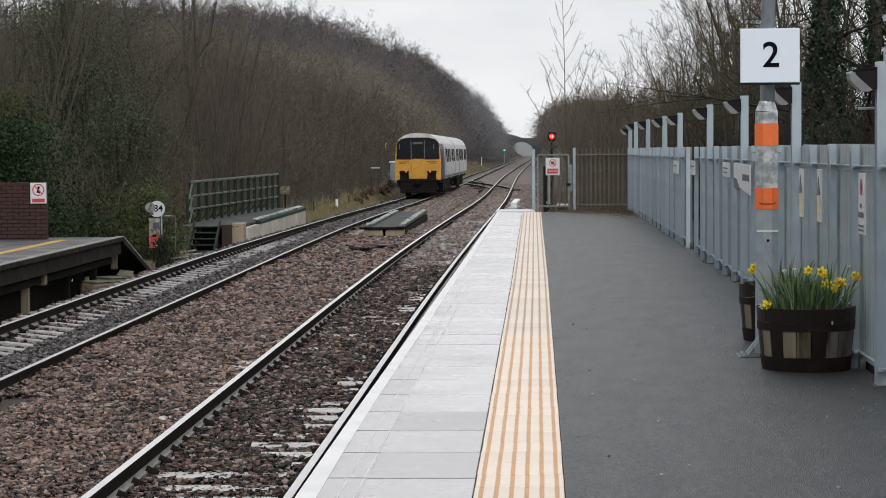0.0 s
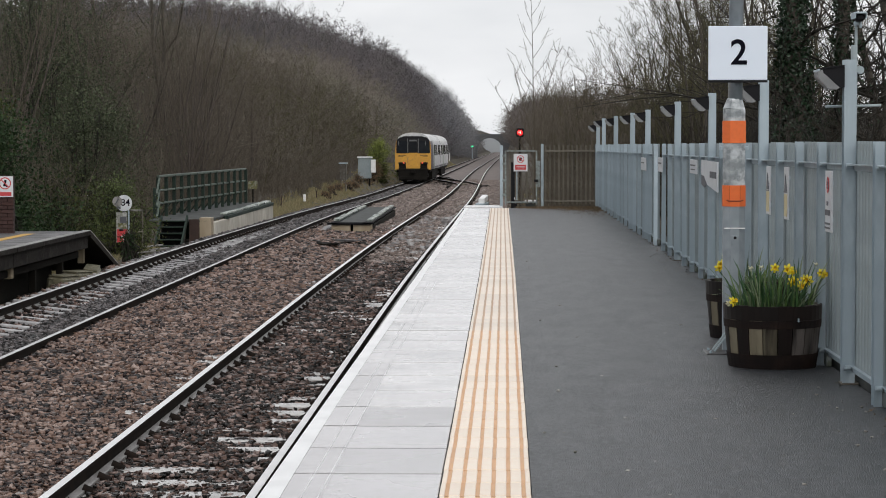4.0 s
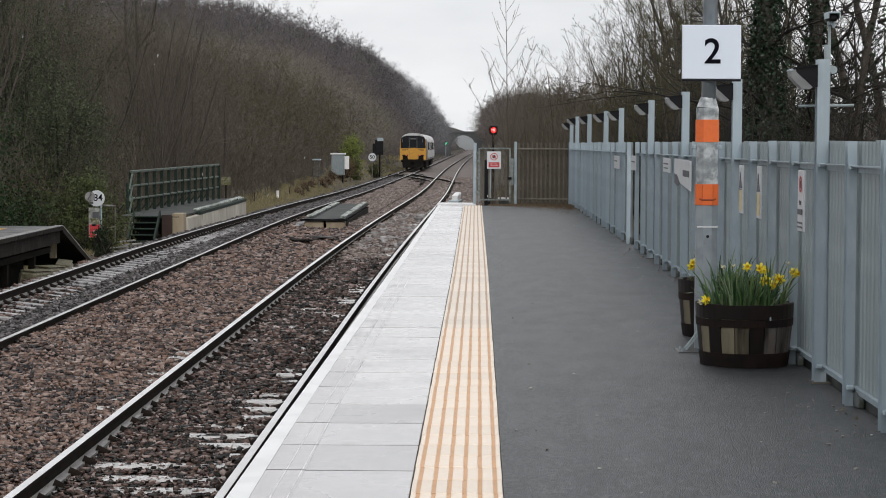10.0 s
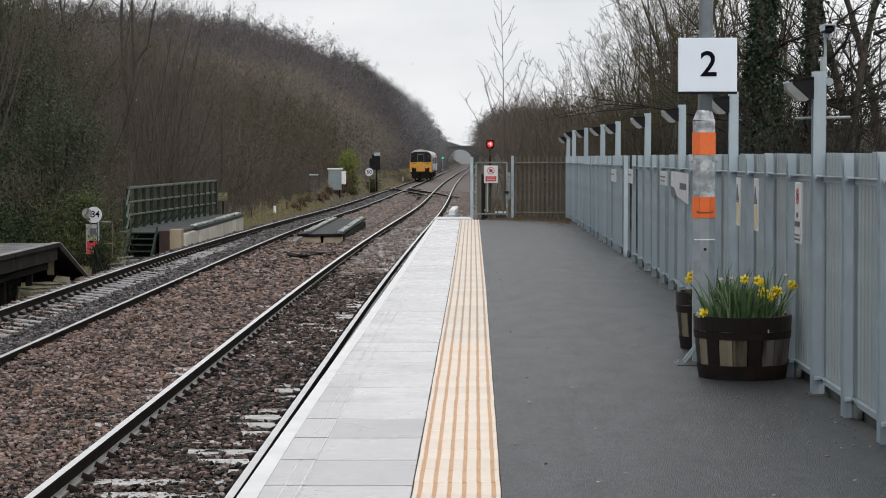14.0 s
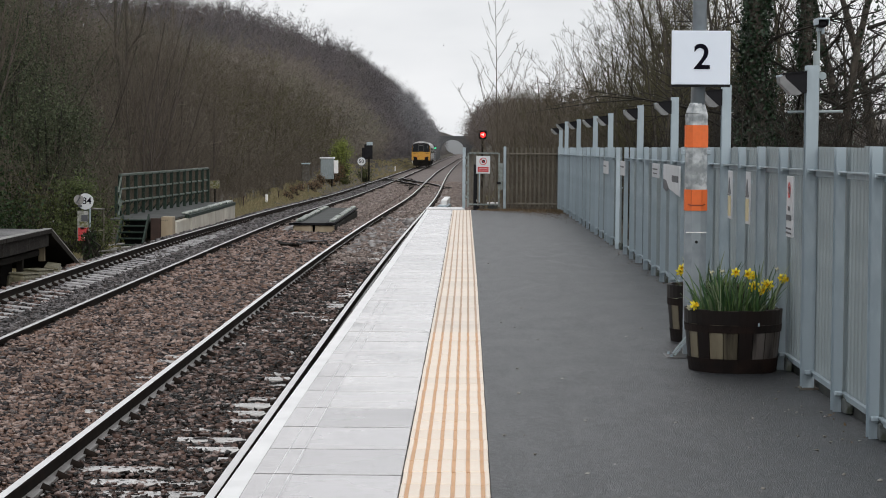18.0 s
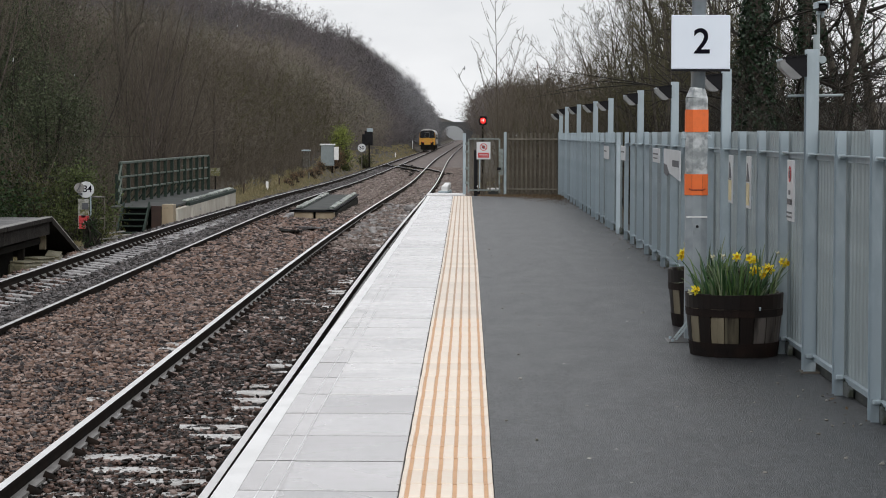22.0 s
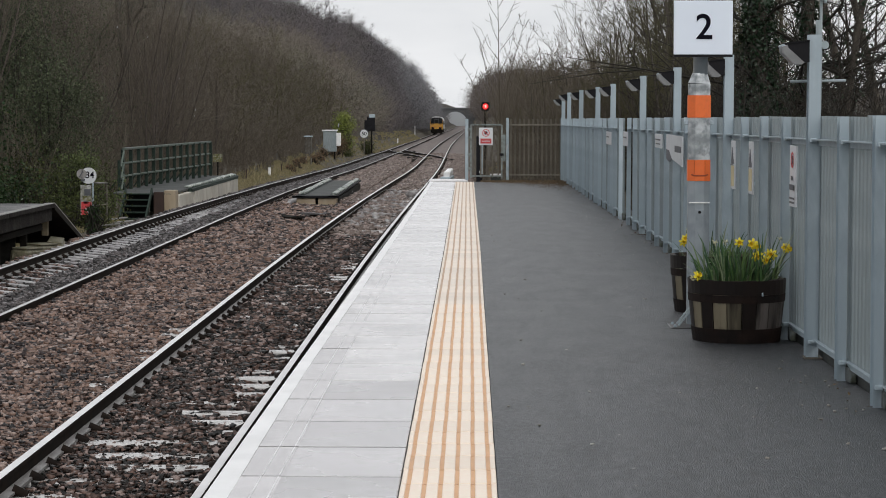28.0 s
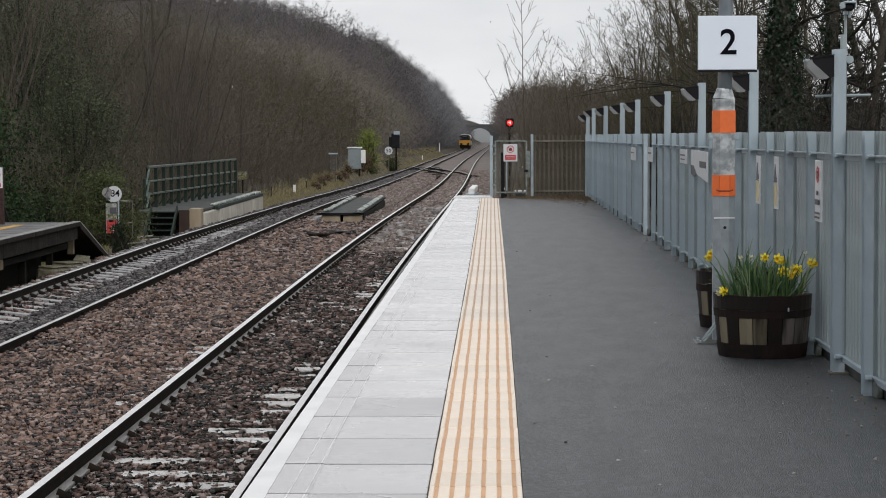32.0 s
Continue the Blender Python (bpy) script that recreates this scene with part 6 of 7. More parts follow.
def build_train():
    ob = thing("train", (far_x(138), 138, rail_z(138)), 0, "two-coach diesel train with yellow end and off-white sides", "train")
    wall, roof = BODY[:5], BODY[4:]
    for car, y0 in ((0, 0.12), (1, 22.85)):
        y1 = y0 + 22.3
        for s in (1, -1):
            child("side", shell(y0, y1, [(s * x, z) for x, z in wall][:: s], M["train_white"], "side"), None, ob, "off-white coach side")
        child("roof", shell(y0, y1, roof, M["train_roof"], "roof"), None, ob, "pale ribbed roof")
        for k in range(15):
            rib = [(x * 1.003, z + 0.012) for x, z in roof]
            child("roof_rib", shell(y0 + 0.7 + 1.5 * k, y0 + 0.76 + 1.5 * k, rib, M["train_roof"], "roof_rib"), None, ob)
        full = BODY + [(-x, z) for x, z in BODY[::-1]][1:]
        for y in (y0, y1):
            child("end_wall", sheet("end_wall", [(x, y, z) for x, z in full], [tuple(range(len(full)))], M["train_under"]), None, ob)
        part("underframe", boxes(((0, (y0 + y1) / 2, 0.92), (2.6, 22.1, 0.22), 0.03)), M["train_under"], ob)
        for k, (c, l) in enumerate(((6.2, 1.7), (8.2, 1.9), (10.5, 2.3), (12.9, 1.9), (15.2, 1.8))):
            for s in (-1, 1):
                part("equipment_box", boxes(((s * 0.98, y0 + c, 0.56), (0.62, l, 0.62), 0.03)), M["train_under"], ob)
        for c in (3.0, 19.2):
            bogie = part("bogie", boxes(((-0.98, y0 + c, 0.52), (0.14, 3.4, 0.25), 0.03), ((0.98, y0 + c, 0.52), (0.14, 3.4, 0.25), 0.03), ((0, y0 + c, 0.6), (1.9, 0.5, 0.2), 0.03)), M["train_under"], ob)
            for w in (-1.3, 1.3):
                for s in (-1, 1):
                    part("wheel", rod(bmesh.new(), (s * 0.70, y0 + c + w, 0.42), (s * 0.83, y0 + c + w, 0.42), 0.42, 0.42, 20), M["train_under"], bogie)
        for s in (-1, 1):
            for k in range(9):
                y = y0 + 2.1 + 2.26 * k
                if car == 0 and k < 2:
                    continue
                if k in (2, 6):
                    part("door", boxes(((s * 1.405, y, 1.95), (0.03, 1.2, 1.95), 0.01)), M["train_green" if k == 2 else "train_white"], ob)
                    for d in (-0.3, 0.3):
                        part("door_window", boxes(((s * 1.412, y + d, 2.45), (0.03, 0.4, 0.75), 0.01)), M["train_glass"], ob)
                else:
                    part("window", boxes(((s * 1.393, y, 2.42), (0.03, 1.35, 0.82), 0.01, (0, -2.5 * s, 0))), M["train_glass"], ob)
            part("lower_stripe", boxes(((s * 1.41, (y0 + y1) / 2, 1.12), (0.012, 22.1, 0.14))), M["train_purple"], ob)
            if car == 0:
                for zc, zh, off, tilt in ((1.52, 1.0, 1.409, 0), (2.38, 0.74, 1.392, -2.6), (2.94, 0.38, 1.338, -10.5)):
                    part("vinyl_panel", boxes(((s * off, y0 + 2.5, zc), (0.02, 4.6, zh), 0.0, (0, tilt * s, 0))), M["train_purple"], ob, "dark purple end panel")
    part("gangway", boxes(((0, 22.62, 2.2), (1.0, 0.6, 2.2), 0.05)), M["train_under"], ob)
    # the tail end that the camera sees: yellow panel, black window band, pale brow
    def face(name, pts, y, depth, material, label=""):
        n = len(pts)
        verts = [(x, y, z) for x, z in pts] + [(x, y + depth, z) for x, z in pts]
        faces = [tuple(range(n)), tuple(range(2 * n - 1, n - 1, -1))] + [(i, i + n, (i + 1) % n + n, (i + 1) % n) for i in range(n)]
        return child(name, sheet(name, verts, faces, material), None, ob, label)

    face("yellow_panel", [(-1.40, 1.0), (-1.12, 1.0), (-1.10, 1.42), (-0.58, 1.42), (-0.54, 1.08), (0.54, 1.08), (0.58, 1.42), (1.10, 1.42), (1.12, 1.0), (1.40, 1.0), (1.405, 2.0), (1.395, 2.24), (-1.395, 2.24), (-1.405, 2.0)], -0.02, 0.14, M["train_yellow"], "yellow painted end panel")
    for s in (-1, 1):
        face("corner_strip", [(s * 1.40, 2.2), (s * 1.33, 2.2), (s * 1.27, 3.15), (s * 1.33, 3.05)][:: s], -0.015, 0.13, M["train_yellow"])
    face("window_band", [(-1.30, 2.24), (-1.26, 2.20), (1.26, 2.20), (1.30, 2.24), (1.30, 3.02), (1.24, 3.22), (1.05, 3.38), (0.7, 3.48), (-0.7, 3.48), (-1.05, 3.38), (-1.24, 3.22), (-1.30, 3.02)], -0.03, 0.15, M["black"], "black window surround")
    face("brow", [(-1.30, 3.14), (-1.05, 3.38), (-0.7, 3.48), (0.7, 3.48), (1.05, 3.38), (1.30, 3.14), (1.12, 3.42), (0.86, 3.6), (0.5, 3.71), (0, 3.755), (-0.5, 3.71), (-0.86, 3.6), (-1.12, 3.42)], -0.005, 0.12, M["train_roof"], "pale roof brow")
    for x0, x1 in ((-1.22, -0.46), (0.46, 1.22)):
        face("cab_window", [(x0, 2.3), (x1, 2.3), (x1 * (0.98 if x1 > 0 else 1), 3.12), (x0 * (0.98 if x0 < 0 else 1), 3.12)], -0.045, 0.03, M["cab_glass"], "dark cab window")
    for x in (-0.41, 0.41):
        face("window_pillar", [(x - 0.025, 2.24), (x + 0.025, 2.24), (x + 0.025, 3.3), (x - 0.025, 3.3)], -0.052, 0.03, M["bar_pale"], "thin grey pillar between the cab windows")
    face("gangway_door", [(-0.36, 1.2), (0.36, 1.2), (0.36, 2.24), (-0.36, 2.24)], -0.05, 0.06, M["train_yellow"])
    face("door_window", [(-0.28, 2.34), (0.28, 2.34), (0.28, 3.05), (-0.28, 3.05)], -0.05, 0.04, M["train_glass"], "central door window")
    face("destination_panel", [(-0.3, 3.1), (0.3, 3.1), (0.3, 3.22), (-0.3, 3.22)], -0.05, 0.04, M["bar_pale"], "pale destination panel")
    for x in (-1.12, 0.98):
        part("wiper", boxes(((x, -0.06, 2.95), (0.05, 0.02, 0.3), 0.004)), M["bar_pale"], ob)
    for s in (-1, 1):
        part("lamp_cluster", boxes(((s * 0.85, 0.0, 1.46), (0.58, 0.1, 0.16), 0.02)), M["black"], ob, "black lamp cluster")
        part("tail_light", rod(bmesh.new(), (s * 0.73, -0.07, 1.50), (s * 0.73, -0.02, 1.50), 0.06, 0.06, 16), M["tail_lamp"], ob, "glowing red tail light")
        part("headlight", rod(bmesh.new(), (s * 0.93, -0.06, 1.50), (s * 0.93, -0.02, 1.50), 0.06, 0.06, 16), M["train_glass"], ob, "dark unlit headlight")
        part("print_bar", boxes(((s * 0.85, -0.023, 2.06), (0.62, 0.006, 0.05)), ((s * 0.95, -0.023, 1.98), (0.4, 0.006, 0.04))), M["bar_brown"], ob)
        part("step_well", boxes(((s * 0.84, 0.1, 1.2), (0.52, 0.1, 0.44))), M["train_under"], ob)
        part("lifeguard", boxes(((s * 0.75, 0.3, 0.35), (0.12, 0.1, 0.5))), M["train_under"], ob)
    part("handle", boxes(((-0.42, -0.04, 1.7), (0.025, 0.03, 0.4), 0.004)), M["bar_pale"], ob)
    part("coupler", boxes(((0, -0.22, 0.88), (0.34, 0.5, 0.3), 0.05)), M["train_under"], ob, "dark centre coupler")
    part("valance", boxes(((0, 0.12, 0.74), (2.3, 0.2, 0.55), 0.05)), M["train_under"], ob)
    part("buffer_beam", boxes(((0, 0.08, 1.0), (2.5, 0.2, 0.2), 0.03)), M["train_under"], ob)
    part("plough", boxes(((0, 0.05, 0.38), (2.2, 0.12, 0.3), 0.04)), M["train_under"], ob)
    return ob


M["bar_pale"] = mat("pale_grey_panel", (0.140, 0.144, 0.144), 0.5)
M["bar_brown"] = mat("dark_print", (0.16, 0.09, 0.02), 0.5)
train = build_train()
train.scale = (1, 1, 1.045)

# plain sheet seen through the arch, its colour standing for distant mist
tagged(new("backdrop", sheet("backdrop", [(-160, 1500, -14), (160, 1500, -14), (160, 1500, 2.2), (-160, 1500, 2.2)], [(0, 1, 2, 3)], mat("painted_mist", (0.42, 0.44, 0.46), 1.0, (0.38, 0.40, 0.42), 0.01, spec=0.0))), "plain pale sheet coloured as mist in the far distance", "backdrop", kind="structure")


# ---- trees and shrubs ----
M["bark"] = mat("grey_brown_bark", (0.060, 0.049, 0.038), 0.85, (0.04, 0.033, 0.027), 3.0, third=(0.085, 0.075, 0.058), fine=12, bump=0.6, bump_scale=18, rand=0.2)
M["bark_left"] = mat("dark_purple_brown_bark", (0.052, 0.042, 0.037), 0.9, (0.079, 0.063, 0.053), 3.0, third=(0.114, 0.093, 0.076), fine=12, bump=0.5, bump_scale=18, rand=0.2)
M["twig"] = island_mat("brown_winter_twigs", [(0.025, 0.020, 0.014), (0.037, 0.029, 0.021), (0.019, 0.015, 0.012), (0.048, 0.037, 0.028)], 0.85, 0.2)
M["twig_moss"] = island_mat("mossy_dark_twigs", [(0.046, 0.048, 0.034), (0.072, 0.073, 0.052), (0.033, 0.035, 0.026), (0.101, 0.099, 0.073)], 0.85, 0.2)
M["twig_left"] = island_mat("warm_brown_winter_twigs", [(0.105, 0.089, 0.069), (0.144, 0.121, 0.094), (0.082, 0.070, 0.055), (0.180, 0.155, 0.123)], 0.85, 0.2)
M["twig_olive"] = island_mat("olive_budding_twigs", [(0.067, 0.064, 0.033), (0.096, 0.089, 0.046), (0.048, 0.045, 0.025), (0.120, 0.114, 0.062)], 0.85, 0.2)
M["twig_dark"] = island_mat("dark_winter_twigs", [(0.014, 0.013, 0.010), (0.026, 0.021, 0.015), (0.011, 0.010, 0.008), (0.037, 0.031, 0.022)], 0.8)
HILL = {  # the far trees by stretch of the hill: a tone a stand, greyer and paler with distance as haze is mixed in
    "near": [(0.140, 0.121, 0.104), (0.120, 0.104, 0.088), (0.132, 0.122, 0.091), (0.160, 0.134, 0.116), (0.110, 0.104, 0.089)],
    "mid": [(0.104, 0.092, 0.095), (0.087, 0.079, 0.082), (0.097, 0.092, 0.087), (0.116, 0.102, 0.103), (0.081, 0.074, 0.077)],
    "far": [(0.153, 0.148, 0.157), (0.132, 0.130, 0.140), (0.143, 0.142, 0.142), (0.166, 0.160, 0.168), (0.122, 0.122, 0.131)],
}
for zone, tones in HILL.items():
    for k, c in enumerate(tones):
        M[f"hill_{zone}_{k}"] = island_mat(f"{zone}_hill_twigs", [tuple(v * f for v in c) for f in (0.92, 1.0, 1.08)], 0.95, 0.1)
# hill_grey, hill_brown and hill_olive carry distance haze in their base colours
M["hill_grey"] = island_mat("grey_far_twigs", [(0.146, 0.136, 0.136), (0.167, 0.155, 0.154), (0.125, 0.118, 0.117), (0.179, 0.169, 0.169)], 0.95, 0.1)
M["hill_brown"] = island_mat("brown_far_twigs", [(0.108, 0.093, 0.086), (0.128, 0.110, 0.101), (0.093, 0.081, 0.074), (0.140, 0.122, 0.113)], 0.95, 0.1)
M["hill_olive"] = island_mat("olive_far_twigs", [(0.097, 0.095, 0.073), (0.116, 0.114, 0.087), (0.081, 0.080, 0.062), (0.128, 0.125, 0.098)], 0.95, 0.1)
M["twig_mid"] = island_mat("brown_grey_far_twigs", [(0.068, 0.058, 0.051), (0.086, 0.073, 0.065), (0.056, 0.049, 0.043), (0.11, 0.095, 0.086)], 0.95, 0.1)
M["ivy"] = island_mat("dark_ivy_leaf", [(0.009, 0.020, 0.009), (0.014, 0.032, 0.014), (0.021, 0.048, 0.022), (0.011, 0.023, 0.009)], 0.38)
M["holly"] = island_mat("dark_green_leaf", [(0.012, 0.026, 0.010), (0.020, 0.042, 0.015), (0.036, 0.062, 0.022), (0.014, 0.030, 0.010)], 0.65, 0.2)
M["bramble"] = island_mat("olive_bramble_leaf", [(0.035, 0.045, 0.013), (0.055, 0.068, 0.018), (0.075, 0.085, 0.026), (0.028, 0.034, 0.012)], 0.7, 0.2)
M["bramble_light"] = island_mat("bright_olive_leaf", [(0.058, 0.080, 0.028), (0.082, 0.106, 0.038), (0.112, 0.132, 0.054), (0.040, 0.056, 0.020)], 0.7, 0.2)
M["moss_leaf"] = island_mat("dark_olive_ivy_leaf", [(0.038, 0.050, 0.026), (0.065, 0.080, 0.042), (0.096, 0.112, 0.064), (0.029, 0.038, 0.022)], 0.7, 0.2)
M["lime"] = island_mat("fresh_green_willow_leaf", [(0.188, 0.231, 0.042), (0.250, 0.294, 0.060), (0.144, 0.175, 0.036)], 0.7)


def grow(rng, height, levels=4, trunk=0.09, spread=0.55, kids=(5, 6, 5, 4), upright=0.5, stems=1, first=0.25):
    """Branch segments of a bare tree as rows of p, q, r0, r1, with the level of each row."""
    rows, lev = [], []

    def limb(p, d, length, r, level):
        n = 5 if level == 0 else 3 if level < levels - 1 else 2
        here = p.copy()
        way = d.copy()
        for i in range(n):
            wob = 0.10 if level == 0 else 0.22
            way = way + rng.normal(0, wob, 3) + np.array([0, 0, upright * (0.05 if level == 0 else 0.16)])
            way /= np.linalg.norm(way)
            step = length / n
            nxt = here + way * step
            t0, t1 = i / n, (i + 1) / n
            ra, rb = r * (1 - 0.72 * t0), r * (1 - 0.72 * t1)
            rows.append((*here, *nxt, ra, rb))
            lev.append(level)
            if level < levels - 1:
                k = kids[level] / n
                for _ in range(int(k) + (rng.uniform() < k - int(k))):
                    if level == 0 and t1 < first:
                        continue
                    a = rng.uniform(0, 2 * math.pi)
                    side = np.array([math.cos(a), math.sin(a), 0])
                    side = side - way * side.dot(way)
                    nd = way * (1 - spread) + side * spread + np.array([0, 0, 0.15 * upright])
                    nd /= np.linalg.norm(nd)
                    at = here + (nxt - here) * rng.uniform(0, 1)
                    limb(at, nd, length * rng.uniform(0.38, 0.62) * (1.15 - 0.5 * t1), max(0.004, rb * rng.uniform(0.4, 0.65)), level + 1)
            here = nxt

    for s in range(stems):
        a = rng.uniform(0, 2 * math.pi)
        o = np.array([math.cos(a), math.sin(a), 0]) * (0.25 * (stems > 1))
        d = np.array([o[0] * 0.5, o[1] * 0.5, 1.0])
        limb(o, d / np.linalg.norm(d), height * rng.uniform(0.75, 1.0), trunk * rng.uniform(0.75, 1.0), 0)
    return np.array(rows), np.array(lev)


def tree_kind(name, seed, twig, label, bark="bark", **kw):
    """One tree with its trunk and its crown of twigs, kept below as a pattern to copy."""
    rng = np.random.default_rng(seed)
    rows, lev = grow(rng, **kw)
    rows[:, 6:8] = np.maximum(rows[:, 6:8], 0.0035)
    ob = thing(name, (0, 0, 0), 0, label, "tree")
    stems = kw.get("stems", 1)
    if name == "bare_shrub":
        tagged(child("crown", bars_mesh("crown", rows, M[twig], 3), None, ob, "tangle of fine bare twigs"), kind="stuff")
        return ob
    wood = rows[lev == 0]
    for s in range(stems):
        child("trunk", bars_mesh("trunk", wood[s * 5 : s * 5 + 5], M[bark], 9), None, ob, "grey-brown trunk")
    tagged(child("branchwork", bars_mesh("branchwork", rows[lev == 1], M[bark], 5), None, ob, "bare limbs"), kind="stuff")
    tagged(child("crown", bars_mesh("crown", rows[lev > 1], M[twig], 3), None, ob, "fine bare twigs"), kind="stuff")
    return ob


USED = set()


def plant(pattern, x, y, s=1.0, turn=0.0, z=None, group="", label=""):
    z = ground_z(x, y) - 0.08 if z is None else z
    if pattern.name not in USED:
        USED.add(pattern.name)
        ob = pattern
        ob.matrix_basis = pose(x, y, z, 0, 0, turn)
    else:
        ob = copy_thing(pattern, pose(x, y, z, 0, 0, turn))
    ob.scale = (s, s, s)
    return tagged(ob, label, "", group)


def right_side():
    rng = random.Random(8)
    olive = [tree_kind("bare_tree", 40 + k, "twig_olive", "bare budding tree with fine olive twigs behind the fence", height=7.6, levels=5, trunk=0.075, spread=0.46, kids=(7, 5, 4, 4), upright=0.65, stems=3, first=0.1) for k in range(2)]
    dark = [tree_kind("bare_tree", 60 + k, "twig", "dark bare tree with spreading branches behind the fence", height=9.0, levels=5, trunk=0.2, spread=0.52, kids=(8, 5, 4, 3), upright=0.45, first=0.15) for k in range(2)]
    shrub = [tree_kind("bare_shrub", 80 + k, "twig" if k == 2 else "twig_dark", "tangled bare brown shrub beside the line", height=3.6, levels=4, trunk=0.035, spread=0.45, kids=(6, 4, 3), upright=0.6, stems=5, first=0.1) for k in range(3)]
    warm = [tree_kind("bare_shrub", 90 + k, "twig_left", "tangled bare brown shrub beside the line", height=3.6, levels=4, trunk=0.035, spread=0.42, kids=(6, 4, 3), upright=0.7, stems=5, first=0.1) for k in range(2)]
    # olive crowns above the middle of the fence
    for k, (x, y, s) in enumerate(((2.3, 80, 0.58), (3.3, 88, 0.68), (4.2, 80, 0.76), (2.7, 105, 0.60), (3.9, 96, 0.58), (4.6, 62, 0.78), (5.0, 54, 0.78), (5.4, 84, 0.92), (6.0, 70, 0.98), (6.2, 100, 1.0), (7.4, 60, 1.05), (7.6, 92, 1.1), (8.6, 74, 1.1), (6.6, 64, 1.05), (5.6, 59, 0.9), (7.0, 67, 1.2), (8.2, 63, 1.15), (6.9, 58, 1.1), (6.0, 61, 1.05), (5.2, 57, 0.92), (7.9, 73, 1.2), (6.7, 77, 1.15), (4.9, 67, 0.88), (6.3, 66, 1.15))):
        plant(olive[k % 2], x, y, s * 0.98, 47 * k, None, "trees behind the fence")
    # darker trees near the camera side
    for k, (x, y, s) in enumerate(((7.6, 45, 0.95), (9.6, 52, 0.85))):
        plant(dark[k % 2], x, y, s, 71 * k + 20, None, "trees behind the fence")
    # low brown tangle behind the fence
    for k in range(84):
        y = 26 + k * 0.66 + rng.uniform(-0.6, 0.6)
        x = 3.6 + rng.uniform(0, 2.8) + (y - 26) * 0.035
        plant(shrub[k % 3], x, y, rng.uniform(0.75, 1.15) * (0.88 if x / y > 0.125 else 1.0), rng.uniform(0, 360), None, "shrubs behind the fence", "tangled bare brown shrub behind the fence")
    # mound of scrub right of the line, up to the bridge
    for k in range(34):
        y = 62 + k * 3.4 + rng.uniform(-1, 1)
        x = 1.7 + (y - 62) * 0.004 + abs(rng.gauss(0, 1.6)) + 0.3 * (k % 3)
        plant(warm[k % 2], x, y, rng.uniform(1.0, 1.55), rng.uniform(0, 360), None, "scrub beside the line")
    # brambly stems behind the gate
    for k in range(16):
        plant(warm[k % 2], 0.25 + 0.13 * k + rng.uniform(-0.1, 0.1), 57.2 + rng.uniform(0, 5), rng.uniform(0.4, 0.62), rng.uniform(0, 360), None, "shrubs behind the gate", "bare brown shrub behind the platform gate")


right_side()


def sapling():
    """A slender leader with rising side branches, and a few limbs fanning out from the foot."""
    rng = np.random.default_rng(97)
    ob = thing("sapling", (0.86, 66.0, ground_z(0.86, 66) - 0.05), 0, "slender bare sapling with rising side branches behind the platform gate", "tree")
    twigs = []

    def stem(foot, reach, rise, r, shoots):
        n = 10
        side = 1.0
        line = [foot + np.array([reach * (0.35 * u + 0.65 * u * u) + rng.normal(0, 0.015), rng.normal(0, 0.03), rise * u]) for u in np.linspace(0, 1, n + 1)]
        verts, faces = [], []
        for k, p in enumerate(line):
            w = r * (1 - 0.85 * k / n)
            verts += [(p[0] + w * math.cos(a * 1.2566), p[1] + w * math.sin(a * 1.2566), p[2]) for a in range(5)]
        for k in range(n):
            faces += [(k * 5 + a, k * 5 + (a + 1) % 5, k * 5 + 5 + (a + 1) % 5, k * 5 + 5 + a) for a in range(5)]
        child("stem", sheet("stem", verts, faces, M["twig_left"], True), None, ob, "thin bare stem")
        for k in range(shoots):
            u = 0.34 + 0.62 * (k + rng.uniform(0, 0.6)) / shoots
            i = min(n - 1, int(u * n))
            a = line[i] + (line[i + 1] - line[i]) * (u * n - i)
            side = -side
            l = (1.25 - u) * rng.uniform(0.75, 1.15) * rise * 0.20
            d = np.array([side * rng.uniform(0.45, 0.75), rng.normal(0, 0.35), 1.0])
            b = a + d * l * 0.55
            c = b + (d + np.array([-side * 0.18, 0, 0.3])) * l * 0.5
            twigs.extend([(*a, *b, 0.010 * (1.2 - u) + 0.004, 0.006), (*b, *c, 0.006, 0.003)])
            for _ in range(3):
                e = a + (c - a) * rng.uniform(0.3, 0.95)
                f = e + (d + rng.normal(0, 0.35, 3)) * l * rng.uniform(0.15, 0.32)
                twigs.append((*e, *f, 0.0045, 0.003))

    origin = np.zeros(3)
    stem(origin, -0.12, 7.4, 0.030, 15)
    stem(np.array([-0.02, 0.0, 1.5]), -1.35, 3.2, 0.017, 8)
    stem(np.array([0.01, 0.0, 1.7]), 0.75, 4.2, 0.019, 9)
    stem(np.array([0.0, 0.0, 1.2]), 1.15, 3.6, 0.016, 8)
    stem(np.array([-0.02, 0.0, 2.0]), -0.72, 3.4, 0.015, 7)
    tagged(child("crown", bars_mesh("crown", twigs, M["twig_left"], 4), None, ob, "rising side branches and twigs"), kind="stuff")



sapling()


